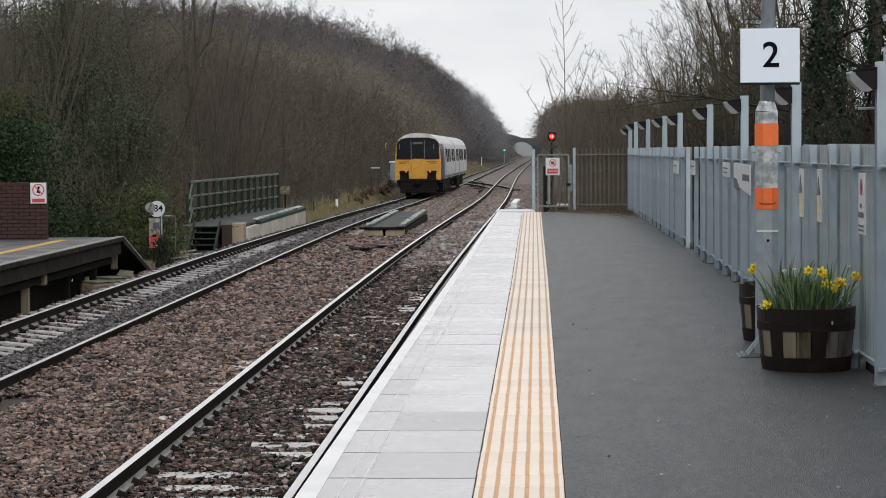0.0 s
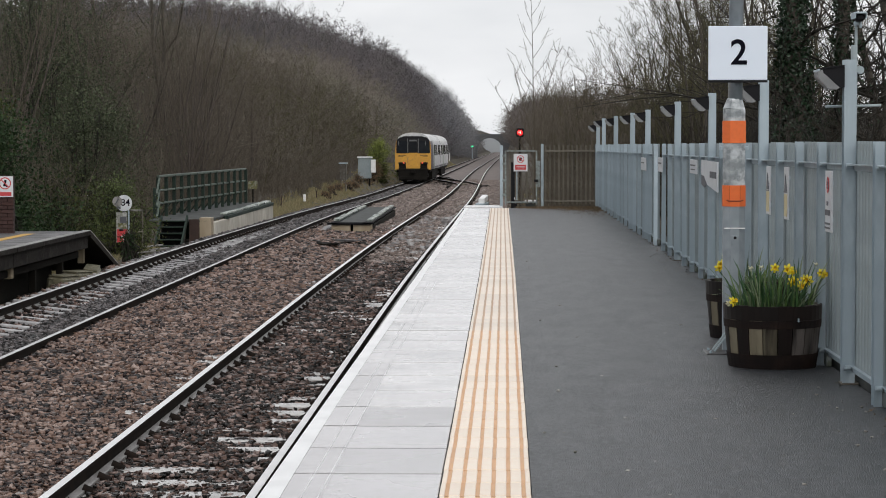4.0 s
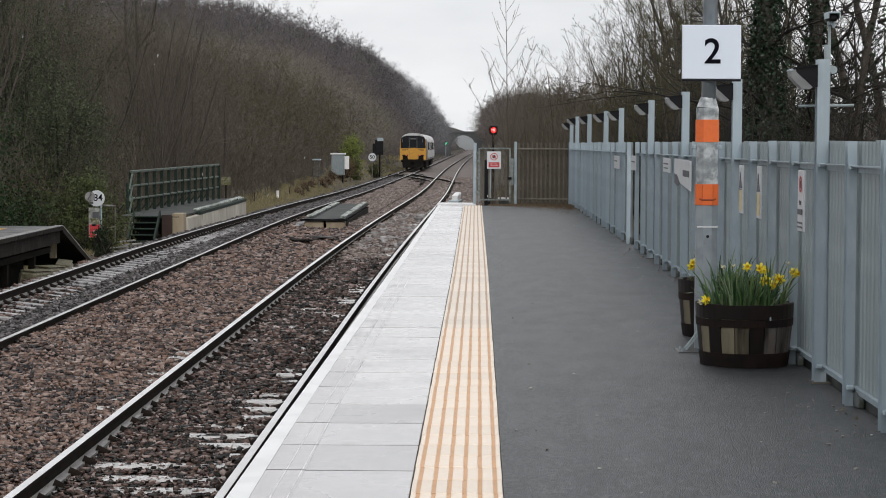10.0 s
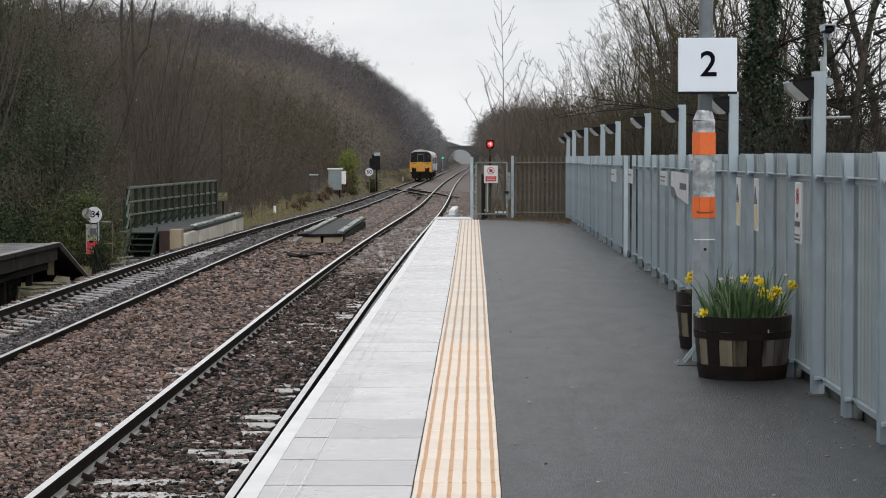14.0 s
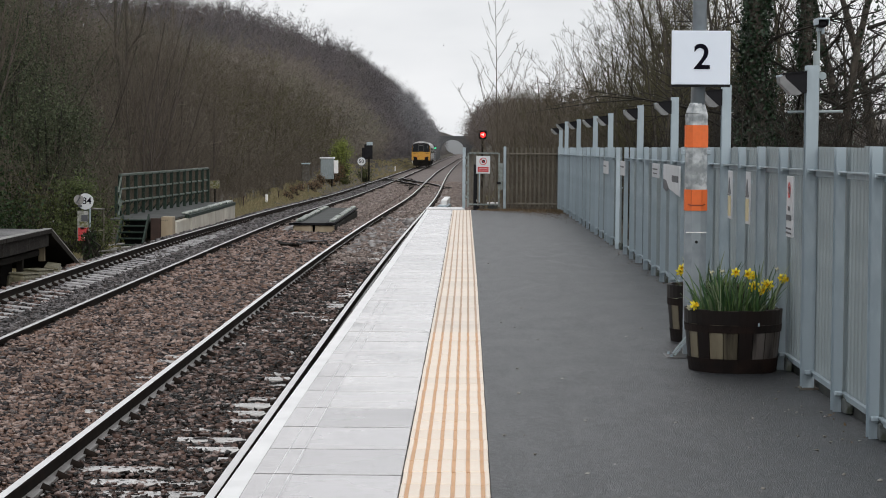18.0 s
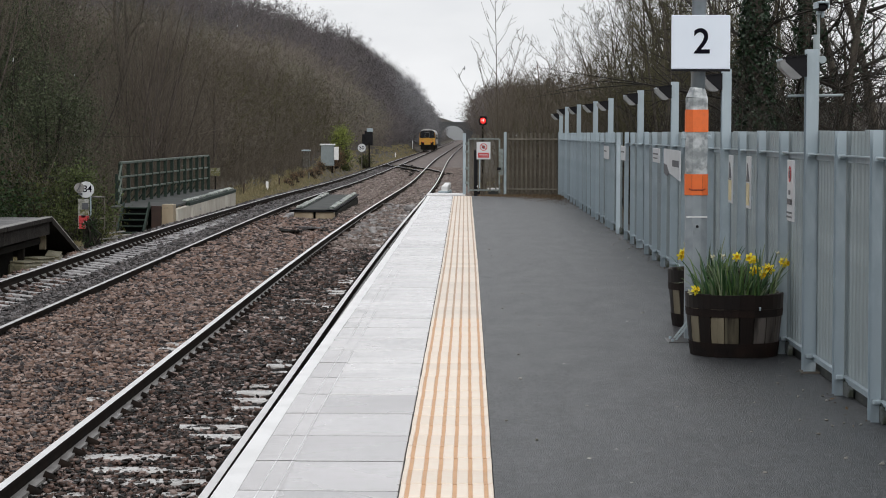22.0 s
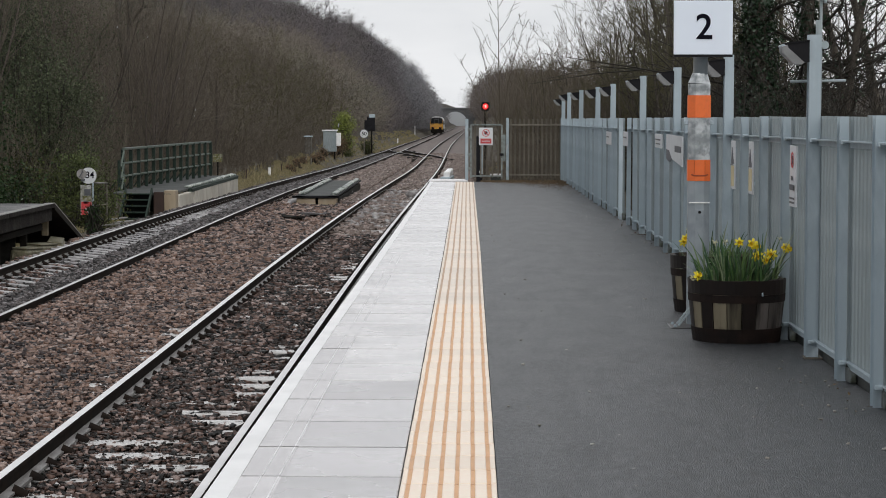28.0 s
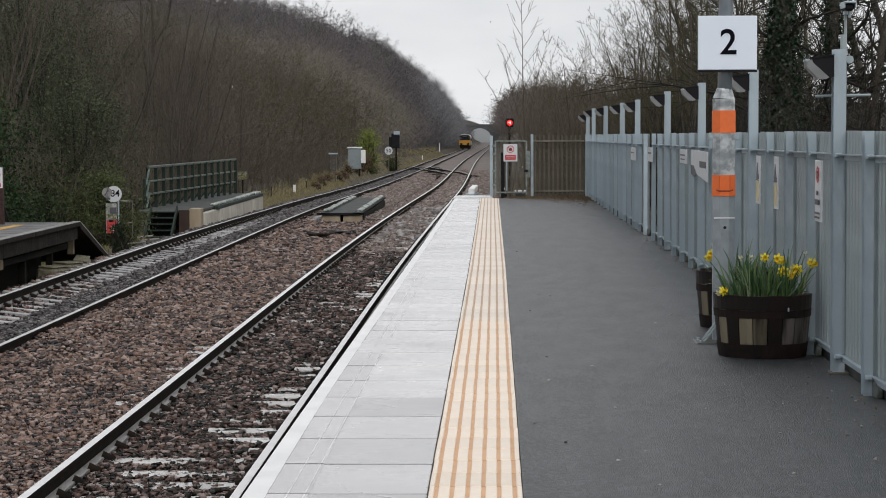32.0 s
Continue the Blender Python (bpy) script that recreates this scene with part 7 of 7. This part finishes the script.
def ivy_trunk(x, y, h, r, lean, seed, leafage):
    rng = np.random.default_rng(seed)
    ob = thing("ivy_clad_tree", (x, y, ground_z(x, y) - 0.1), 0, "tall tree trunk wrapped in dark green ivy", "tree", "ivy-clad trees")
    bm = bmesh.new()
    p = Vector((0, 0, 0))
    for k in range(8):
        q = Vector((lean * h * (k + 1) / 8 + rng.normal(0, 0.05), rng.normal(0, 0.05), h * (k + 1) / 8))
        rod(bm, p, q, r * (1 - 0.07 * k), r * (1 - 0.07 * (k + 1)), 12, False)
        p = q
    part("trunk", bm, M["bark"], ob, "dark trunk", True)
    n = leafage
    z = rng.uniform(0.2, h, n)
    a = rng.uniform(0, 2 * math.pi, n)
    bulge = 0.11 + 0.10 * np.sin(z * 2.3 + a * 2) + 0.07 * np.sin(z * 5.1 + 3 * a)
    rr = r * (1 - 0.5 * z / h) + np.maximum(0.0, bulge) * rng.uniform(0.2, 1.3, n)
    at = np.column_stack([lean * z + rr * np.cos(a), rr * np.sin(a), z])
    tagged(child("ivy", leaves_mesh("ivy", at, rng.uniform(0.05, 0.10, n), M["ivy"], rng), None, ob, "dense dark green ivy leaves"), kind="stuff")
    rows = []
    for _ in range(16):
        b = rng.uniform(0, 2 * math.pi)
        z0 = rng.uniform(1.5, h * 0.95)
        p0 = np.array([lean * z0, 0, z0])
        d = np.array([math.cos(b), math.sin(b), rng.uniform(0.1, 0.9)])
        for s in range(4):
            q0 = p0 + d * rng.uniform(0.3, 0.5)
            rows.append((*p0, *q0, 0.035 * (1 - s * 0.2), 0.03 * (1 - s * 0.22)))
            for _ in range(5):
                e = d + rng.normal(0, 0.7, 3)
                m = p0 + (q0 - p0) * rng.uniform(0, 1)
                w = m + e * rng.uniform(0.2, 0.4)
                rows.append((*m, *w, 0.012, 0.006))
                rows.append((*w, *(w + (e + rng.normal(0, 0.5, 3)) * 0.3), 0.006, 0.003))
            p0, d = q0, d + rng.normal(0, 0.25, 3)
    tagged(child("branchwork", bars_mesh("branchwork", rows, M["twig_dark"], 4), None, ob, "dark side branches"), kind="stuff")


ivy_trunk(5.05, 40.0, 8.2, 0.24, 0.0, 1, 11000)
ivy_trunk(6.0, 40.5, 8.4, 0.17, 0.0, 2, 5600)
ivy_trunk(6.1, 40.0, 8.5, 0.085, 0.19, 3, 900)


M["bramble_rust"] = island_mat("rusty_bramble_leaf", [(0.145, 0.080, 0.046), (0.204, 0.118, 0.065), (0.111, 0.085, 0.053), (0.170, 0.142, 0.076)], 0.7, 0.3)


def leaf_bush(name, x, y, size, n, leaf, material, label, seed, z=None, category="bush"):
    """A bush of many leaves in uneven clumps on bare stems."""
    rng = np.random.default_rng(seed)
    ob = thing(name, (x, y, (ground_z(x, y) if z is None else z) - 0.05), 0, label, category)
    w, d, h = size
    c = rng.normal(0, 0.42, (40, 3)) * np.array([w, d, 0.3 * h]) * 0.5
    c[:, 2] = rng.uniform(0.12, 0.92, 40) * h * (1 - 0.35 * (np.abs(c[:, 0]) / (w / 2 + 1e-6)).clip(0, 1))
    pick = rng.integers(0, 40, n)
    spread = rng.uniform(0.10, 0.24, 40) * min(w, h)
    at = c[pick] + rng.normal(0, 1, (n, 3)) * spread[pick][:, None] * np.array([1, 1, 0.75])
    at[:, 2] = np.maximum(at[:, 2], 0.02)
    rows = []
    for k in range(40):
        b = np.array([c[k, 0] * 0.25, c[k, 1] * 0.25, 0.0])
        m = (b + c[k]) / 2 + rng.normal(0, 0.1, 3)
        rows += [(*b, *m, 0.03, 0.02), (*m, *c[k], 0.02, 0.008)]
        for _ in range(6):
            rows.append((*c[k], *(c[k] + rng.normal(0, 0.3, 3) * h * 0.3), 0.008, 0.003))
    tagged(child("stemwork", bars_mesh("stemwork", rows, M["twig_dark"], 4), None, ob, "dark bare stems"), kind="stuff")
    tagged(child("foliage", leaves_mesh("foliage", at, leaf * rng.uniform(0.6, 1.4, n), material, rng), None, ob, "dense leaves"), kind="stuff")
    return ob


leaf_bush("ivy_bush", 5.45, 39.2, (1.3, 1.2, 3.4), 5200, 0.05, M["ivy"], "dark ivy thicket between the trunks behind the fence", 81)
leaf_bush("holly_bush", -11.45, 49.6, (2.2, 2.2, 4.0), 26000, 0.072, M["holly"], "large dark green holly bush behind the old platform", 51, -1.2)
leaf_bush("holly_bush", -13.0, 48.5, (2.4, 2.2, 4.8), 24000, 0.072, M["holly"], "large dark green holly bush behind the old platform", 52, -1.2)
leaf_bush("ivy_bush", -12.1, 51.2, (2.2, 1.6, 4.9), 9000, 0.07, M["bramble"], "olive ivy-covered bush above the old platform", 63, -1.2)
leaf_bush("ivy_clad_tree", -15.4, 75.0, (5.0, 3.0, 9.5), 26000, 0.065, M["moss_leaf"], "tall dark tree hung with olive ivy on the slope", 64, None, "tree")
leaf_bush("ivy_clad_tree", -14.4, 69.0, (3.6, 2.5, 8.5), 20000, 0.062, M["moss_leaf"], "tall dark tree hung with olive ivy on the slope", 65, None, "tree")
leaf_bush("ivy_clad_tree", -12.4, 66.0, (2.6, 2.2, 5.2), 15000, 0.062, M["moss_leaf"], "dark tree hung with olive ivy above the bramble", 66, None, "tree")
leaf_bush("ivy_clad_tree", -13.6, 76.0, (3.0, 2.4, 4.6), 13000, 0.065, M["moss_leaf"], "dark tree hung with olive ivy above the bramble", 67, None, "tree")
leaf_bush("ivy_clump", -10.2, 46.6, (0.5, 0.8, 1.5), 1000, 0.07, M["holly"], "dark green ivy growing beside the brick wall", 53, -1.0)
leaf_bush("bramble_bush", -10.6, 60.5, (2.3, 2.0, 1.9), 2600, 0.06, M["bramble"], "olive green bramble bush behind the milepost", 54)
leaf_bush("bramble_bush", -9.9, 58.2, (1.2, 1.2, 1.3), 2600, 0.05, M["bramble"], "olive green bramble bush behind the milepost", 55)
leaf_bush("bramble_bush", -12.4, 63.0, (2.6, 2.0, 2.2), 2200, 0.06, M["bramble"], "brown and green bramble bush below the slope", 56)
leaf_bush("bramble_bush", -10.35, 60.2, (1.5, 1.3, 2.2), 6500, 0.06, M["bramble_light"], "bright olive green bush behind the milepost", 61)
leaf_bush("bramble_bush", -9.14, 54.6, (0.36, 0.5, 0.95), 900, 0.045, M["holly"], "small dark green bush beside the milepost board", 62)
for k in range(7):
    leaf_bush("bramble_bush", -10.25 - 0.12 * (k % 3), 128.0 + 6.5 * k, (0.8, 1.6, 0.55 + 0.12 * (k % 2)), 700, 0.06, M["bramble_rust"], "low rust-brown bramble in the trackside grass", 70 + k)
leaf_bush("willow_bush", -10.2, 182.0, (1.5, 1.4, 3.9), 4200, 0.10, M["lime"], "fresh lime green willow bush beside the cabinets", 57)
leaf_bush("bramble_bush", -10.15, 179.5, (1.6, 1.2, 1.7), 3000, 0.09, M["bramble"], "dark low bush below the willow", 59)
leaf_bush("bramble_bush", -10.35, 174.0, (1.5, 1.2, 1.7), 2200, 0.08, M["bramble_rust"], "rust-brown bramble below the willow", 60)
leaf_bush("bramble_bush", -9.5, 207.0, (1.6, 2.0, 1.6), 1200, 0.1, M["bramble"], "dark low bush below the speed sign", 58)


def left_woods():
    rng = random.Random(18)
    stem = [tree_kind("bare_tree", 120 + k, "twig_left", "bare upright tree with many thin stems on the slope", bark="bark_left", height=9.0, levels=4, trunk=0.06, spread=0.28, kids=(9, 6, 4), upright=1.3, stems=4, first=0.2) for k in range(3)]
    big = [tree_kind("bare_tree", 130 + k, "twig_moss", "tall bare tree with dense mossy twigs on the slope", height=11.0, levels=5, trunk=0.16, spread=0.5, kids=(9, 6, 5, 3), upright=0.5, first=0.2) for k in range(2)]
    low = [tree_kind("bare_shrub", 85 + k, "twig_left", "tangled bare brown shrub at the foot of the slope", height=3.6, levels=4, trunk=0.035, spread=0.45, kids=(6, 4, 3), upright=0.6, stems=5, first=0.1) for k in range(3)]
    for k in range(52):
        y = 62 + k * 2.6 + rng.uniform(-1.2, 1.2)
        x = -13.2 - rng.uniform(0, 7) - (2 if y > 100 else 0)
        plant(stem[k % 3], x, y, rng.uniform(0.55, 0.95) * (1.0 if y < 100 else 0.72), rng.uniform(0, 360), None, "trees on the slope")
    # a few taller trees stand before the rest
    for k, (x, y, f) in enumerate(((-12.1, 85, 0.86), (-12.4, 93, 0.78), (-12.8, 88, 0.9), (-13.0, 72, 0.8), (-12.0, 104, 0.62), (-12.6, 97, 0.88), (-12.2, 90, 0.82))):
        plant(stem[k % 3], x, y, f, 63 * k, None, "trees on the slope")
    for k in range(12):
        y = 58 + k * 5.4 + rng.uniform(-1, 1)
        x = -15.5 - rng.uniform(0, 6)
        plant(big[k % 2], x, y, rng.uniform(0.95, 1.3), rng.uniform(0, 360), None, "trees on the slope")
    for k in range(44):
        plant(low[k % 3], -11.2 - rng.uniform(0, 4.5), 52 + k * 0.42 + rng.uniform(-0.5, 0.5), rng.uniform(0.6, 0.95), rng.uniform(0, 360), None, "shrubs on the slope", "tangled bare brown shrub at the foot of the slope")
    for k in range(46):
        plant(low[k % 3], -11.8 - rng.uniform(0, 8), 82 + k * 1.4, rng.uniform(0.7, 1.1), rng.uniform(0, 360), None, "shrubs on the slope", "tangled bare brown shrub at the foot of the slope")
    # low scrub on the bank, too dense to tell apart
    r = np.random.default_rng(19)
    heap = []
    pats = [grow(np.random.default_rng(300 + k), height=1.5, levels=3, trunk=0.016, spread=0.5, kids=(5, 3), upright=0.6, stems=5, first=0.1)[0] for k in range(5)]
    for k in range(150):
        x, y = -10.7 - r.uniform(0, 3.2), 76 + k * 0.62
        c, n, f = math.cos(k * 1.7), math.sin(k * 1.7), r.uniform(0.7, 1.25)
        q = pats[k % 5].copy()
        for o in (0, 3):
            px, py = q[:, o].copy(), q[:, o + 1].copy()
            q[:, o], q[:, o + 1] = (px * c - py * n) * f + x, (px * n + py * c) * f + y
            q[:, o + 2] = q[:, o + 2] * f + ground_z(x, y) - 0.05
        q[:, 6:8] = np.maximum(q[:, 6:8] * f, 0.006)
        heap.append(q)
    tagged(new("scrub", bars_mesh("scrub", np.concatenate(heap), M["twig_left"], 3)), "low tangled brown scrub on the bank", "scrub", kind="stuff")
    for k in range(70):
        y = 57 + k * 2.3 + rng.uniform(-0.8, 0.8)
        x = -11.6 - rng.uniform(0, 3.4) - (0.8 if y > 110 else 0)
        plant(low[k % 3], x, y, rng.uniform(0.5, 0.9), rng.uniform(0, 360), None, "shrubs on the slope", "tangled bare brown shrub at the foot of the slope")


left_woods()


def far_woods():
    """The wooded hillside: bare trees in their thousands, in stretches."""
    rng = np.random.default_rng(77)
    kinds = []
    for k in range(7):
        r = np.random.default_rng(200 + k)
        rows, lev = grow(r, height=10.0, levels=4, trunk=0.09, spread=0.6, kids=(11, 6, 4), upright=0.25, first=0.15)
        # the haze of fine twigs round the limbs
        tips = rows[lev == 2][:, 3:6]
        at = tips[r.integers(0, len(tips), 260)] + r.normal(0, 0.28, (260, 3))
        way = r.normal(0, 0.2, (260, 3))
        puff = np.column_stack([at, at + way, np.full((260, 2), 0.02)])
        fine = rows[lev > 1]
        kinds.append((np.concatenate([rows[lev < 2], fine[r.permutation(len(fine))[:60]], puff[:150]]), np.concatenate([rows[lev < 2], fine[r.permutation(len(fine))[:110]], puff])))

    def wood(label, count, place, twigs, thick, tall, detail, sides):
        out = [[] for _ in twigs]
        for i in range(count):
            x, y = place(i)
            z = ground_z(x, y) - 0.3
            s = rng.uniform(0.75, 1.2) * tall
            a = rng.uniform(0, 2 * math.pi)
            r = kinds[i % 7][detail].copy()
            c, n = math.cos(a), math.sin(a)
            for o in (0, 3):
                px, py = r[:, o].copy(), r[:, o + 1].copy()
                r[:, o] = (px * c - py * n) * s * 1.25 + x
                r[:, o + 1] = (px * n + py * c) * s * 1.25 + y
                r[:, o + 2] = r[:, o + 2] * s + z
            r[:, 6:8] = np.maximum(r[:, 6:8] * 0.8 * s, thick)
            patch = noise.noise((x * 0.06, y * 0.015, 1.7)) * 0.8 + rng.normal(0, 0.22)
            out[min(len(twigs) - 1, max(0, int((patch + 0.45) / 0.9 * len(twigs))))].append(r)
        for twig, stand in zip(twigs, out):
            if not stand:
                continue
            rows = np.concatenate(stand)
            me = bars_mesh("woodland", rows, M[twig], 3) if sides == 3 else slivers_mesh("woodland", rows, M[twig], rng)
            tagged(new("woodland", me), label, "woodland", kind="stuff")

    def hillside(y0, y1, w):
        return lambda i: (-12.5 - w * rng.uniform(0, 1) ** 1.4, y0 + (y1 - y0) * rng.uniform(0, 1))

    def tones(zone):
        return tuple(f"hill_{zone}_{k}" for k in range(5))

    wood("brown winter woodland on the slope", 380, hillside(90, 230, 26), ("twig_left", "twig_olive", "twig_left"), 0.011, 0.56, 0, 3)
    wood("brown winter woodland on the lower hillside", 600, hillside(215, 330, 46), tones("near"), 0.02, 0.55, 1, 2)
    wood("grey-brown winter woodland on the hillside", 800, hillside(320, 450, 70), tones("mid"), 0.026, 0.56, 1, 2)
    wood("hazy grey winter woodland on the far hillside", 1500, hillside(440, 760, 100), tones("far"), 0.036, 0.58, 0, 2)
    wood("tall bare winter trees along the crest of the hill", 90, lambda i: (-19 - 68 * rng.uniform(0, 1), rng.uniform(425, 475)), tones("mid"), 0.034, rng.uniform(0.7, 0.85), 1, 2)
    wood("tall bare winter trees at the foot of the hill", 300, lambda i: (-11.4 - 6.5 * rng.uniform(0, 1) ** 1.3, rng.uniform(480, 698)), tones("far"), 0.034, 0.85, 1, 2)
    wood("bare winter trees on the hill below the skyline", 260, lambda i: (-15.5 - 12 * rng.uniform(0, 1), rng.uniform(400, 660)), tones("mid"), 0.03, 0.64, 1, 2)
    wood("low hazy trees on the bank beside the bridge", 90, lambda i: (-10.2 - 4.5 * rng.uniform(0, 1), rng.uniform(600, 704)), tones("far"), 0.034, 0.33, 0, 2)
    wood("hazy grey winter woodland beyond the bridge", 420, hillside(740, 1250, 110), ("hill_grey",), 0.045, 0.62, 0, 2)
    wood("hazy grey winter trees on the bank by the bridge", 420, lambda i: (1.6 + 13 * rng.uniform(0, 1) ** 1.5, rng.uniform(330, 690)), ("hill_brown", "twig_mid"), 0.026, 0.62, 0, 2)
    wood("hazy winter trees along the line towards the bridge", 300, lambda i: (4.0 + abs(rng.normal(0, 6)), rng.uniform(170, 700)), ("hill_brown", "hill_olive"), 0.025, 0.5, 0, 2)
    wood("brown winter trees behind the scrub", 120, lambda i: (4.5 + abs(rng.normal(0, 6)), rng.uniform(95, 180)), ("twig", "twig_left"), 0.011, 0.5, 1, 3)


def slivers_mesh(name, rows, material, rng):
    """Far twigs: one narrow blade each."""
    s = np.asarray(rows)
    p, q = s[:, 0:3], s[:, 3:6]
    d = q - p
    d /= np.linalg.norm(d, axis=1)[:, None] + 1e-9
    u = np.cross(d, np.array([0.1, -0.65, 0.75]) + rng.normal(0, 0.22, p.shape))
    u /= np.linalg.norm(u, axis=1)[:, None] + 1e-9
    a, b = u * s[:, 6:7], u * s[:, 7:8]
    verts = np.stack([p - a, p + a, q + b, q - b], axis=1).reshape(-1, 3)
    return raw_mesh(name, verts, np.arange(len(s) * 4).reshape(-1, 4), material)


far_woods()


def grasses():
    rng = np.random.default_rng(5)
    verts, faces = [], []

    def tufts(n, place, h):
        for _ in range(n):
            x, y = place()
            z = ground_z(x, y) - 0.02
            for _ in range(7):
                a = rng.uniform(0, 2 * math.pi)
                l = h * rng.uniform(0.5, 1.2)
                dx, dy = math.cos(a) * l * 0.5, math.sin(a) * l * 0.5
                ox, oy = rng.normal(0, 0.08, 2)
                w = 0.012 + 0.0001 * y
                i = len(verts)
                verts.extend([(x + ox - w, y + oy, z), (x + ox + w, y + oy, z), (x + ox + dx, y + oy + dy, z + l)])
                faces.append((i, i + 1, i + 2))

    tufts(1700, lambda: (-9.4 - abs(rng.normal(0, 0.8)), rng.uniform(80, 210)), 0.13)
    tufts(2600, lambda: (-9.45 - abs(rng.normal(0, 0.8)), rng.uniform(82, 150)), 0.17)
    tufts(800, lambda: (-9.6 - abs(rng.normal(0, 0.8)), rng.uniform(48, 66)), 0.2)
    tufts(260, lambda: (rng.uniform(0.3, 2.4), rng.uniform(60, 130)), 0.14)
    tufts(700, lambda: (-9.3 - abs(rng.normal(0, 1.0)), rng.uniform(210, 420)), 0.26)
    tagged(new("trackside_grass", raw_mesh("trackside_grass", np.array(verts), np.array(faces), M["grass"])), "dry yellow-green winter grass beside the track", "grass", kind="stuff")


grasses()


# ---- sparse sleet, drifting down past the platform ----
M["sleet"] = mat("wet_sleet", (0.46, 0.47, 0.49), 0.5, (0.38, 0.39, 0.41), 5.0)
FALL = Vector((-0.55, 0.0, -3.1))


def sleet():
    """Slim melting flakes over the line, far enough apart to be told one by one."""
    rng = np.random.default_rng(41)
    n = 760
    at = np.column_stack([rng.uniform(-15, 23, n), rng.uniform(17, 64, n), rng.uniform(-2, 108, n)])
    way = np.array(FALL.normalized()) + rng.normal(0, 0.09, (n, 3))
    half = rng.uniform(0.010, 0.026, n)[:, None]
    thick = rng.uniform(0.0045, 0.0095, n)
    first = np.column_stack([at - way * half, at, thick * 0.35, thick])
    last = np.column_stack([at, at + way * half, thick, thick * 0.5])
    return tagged(new("sleet", bars_mesh("sleet", np.concatenate([first, last]), M["sleet"], 4)), "sparse white sleet falling past the platform", "sleet", kind="stuff")


falling = sleet()

# ---- what moves ----
def motions():
    rows = []
    for k in range(0, 33):
        d = 138.0 + 9.0 * k + 0.104 * k * k + 0.00115 * k ** 3
        turn = math.degrees(-math.atan2(far_x(d + 42) - far_x(d + 1), 41.0))
        tip = math.degrees(math.atan2(rail_z(d + 42) - rail_z(d + 1), 41.0))
        rows.append((k, pose(far_x(d), d, rail_z(d), tip, 0, turn)))
    walk(train, rows)
    walk(falling, [(t, Matrix.Translation(FALL * t)) for t in range(0, 33, 2)])


motions()
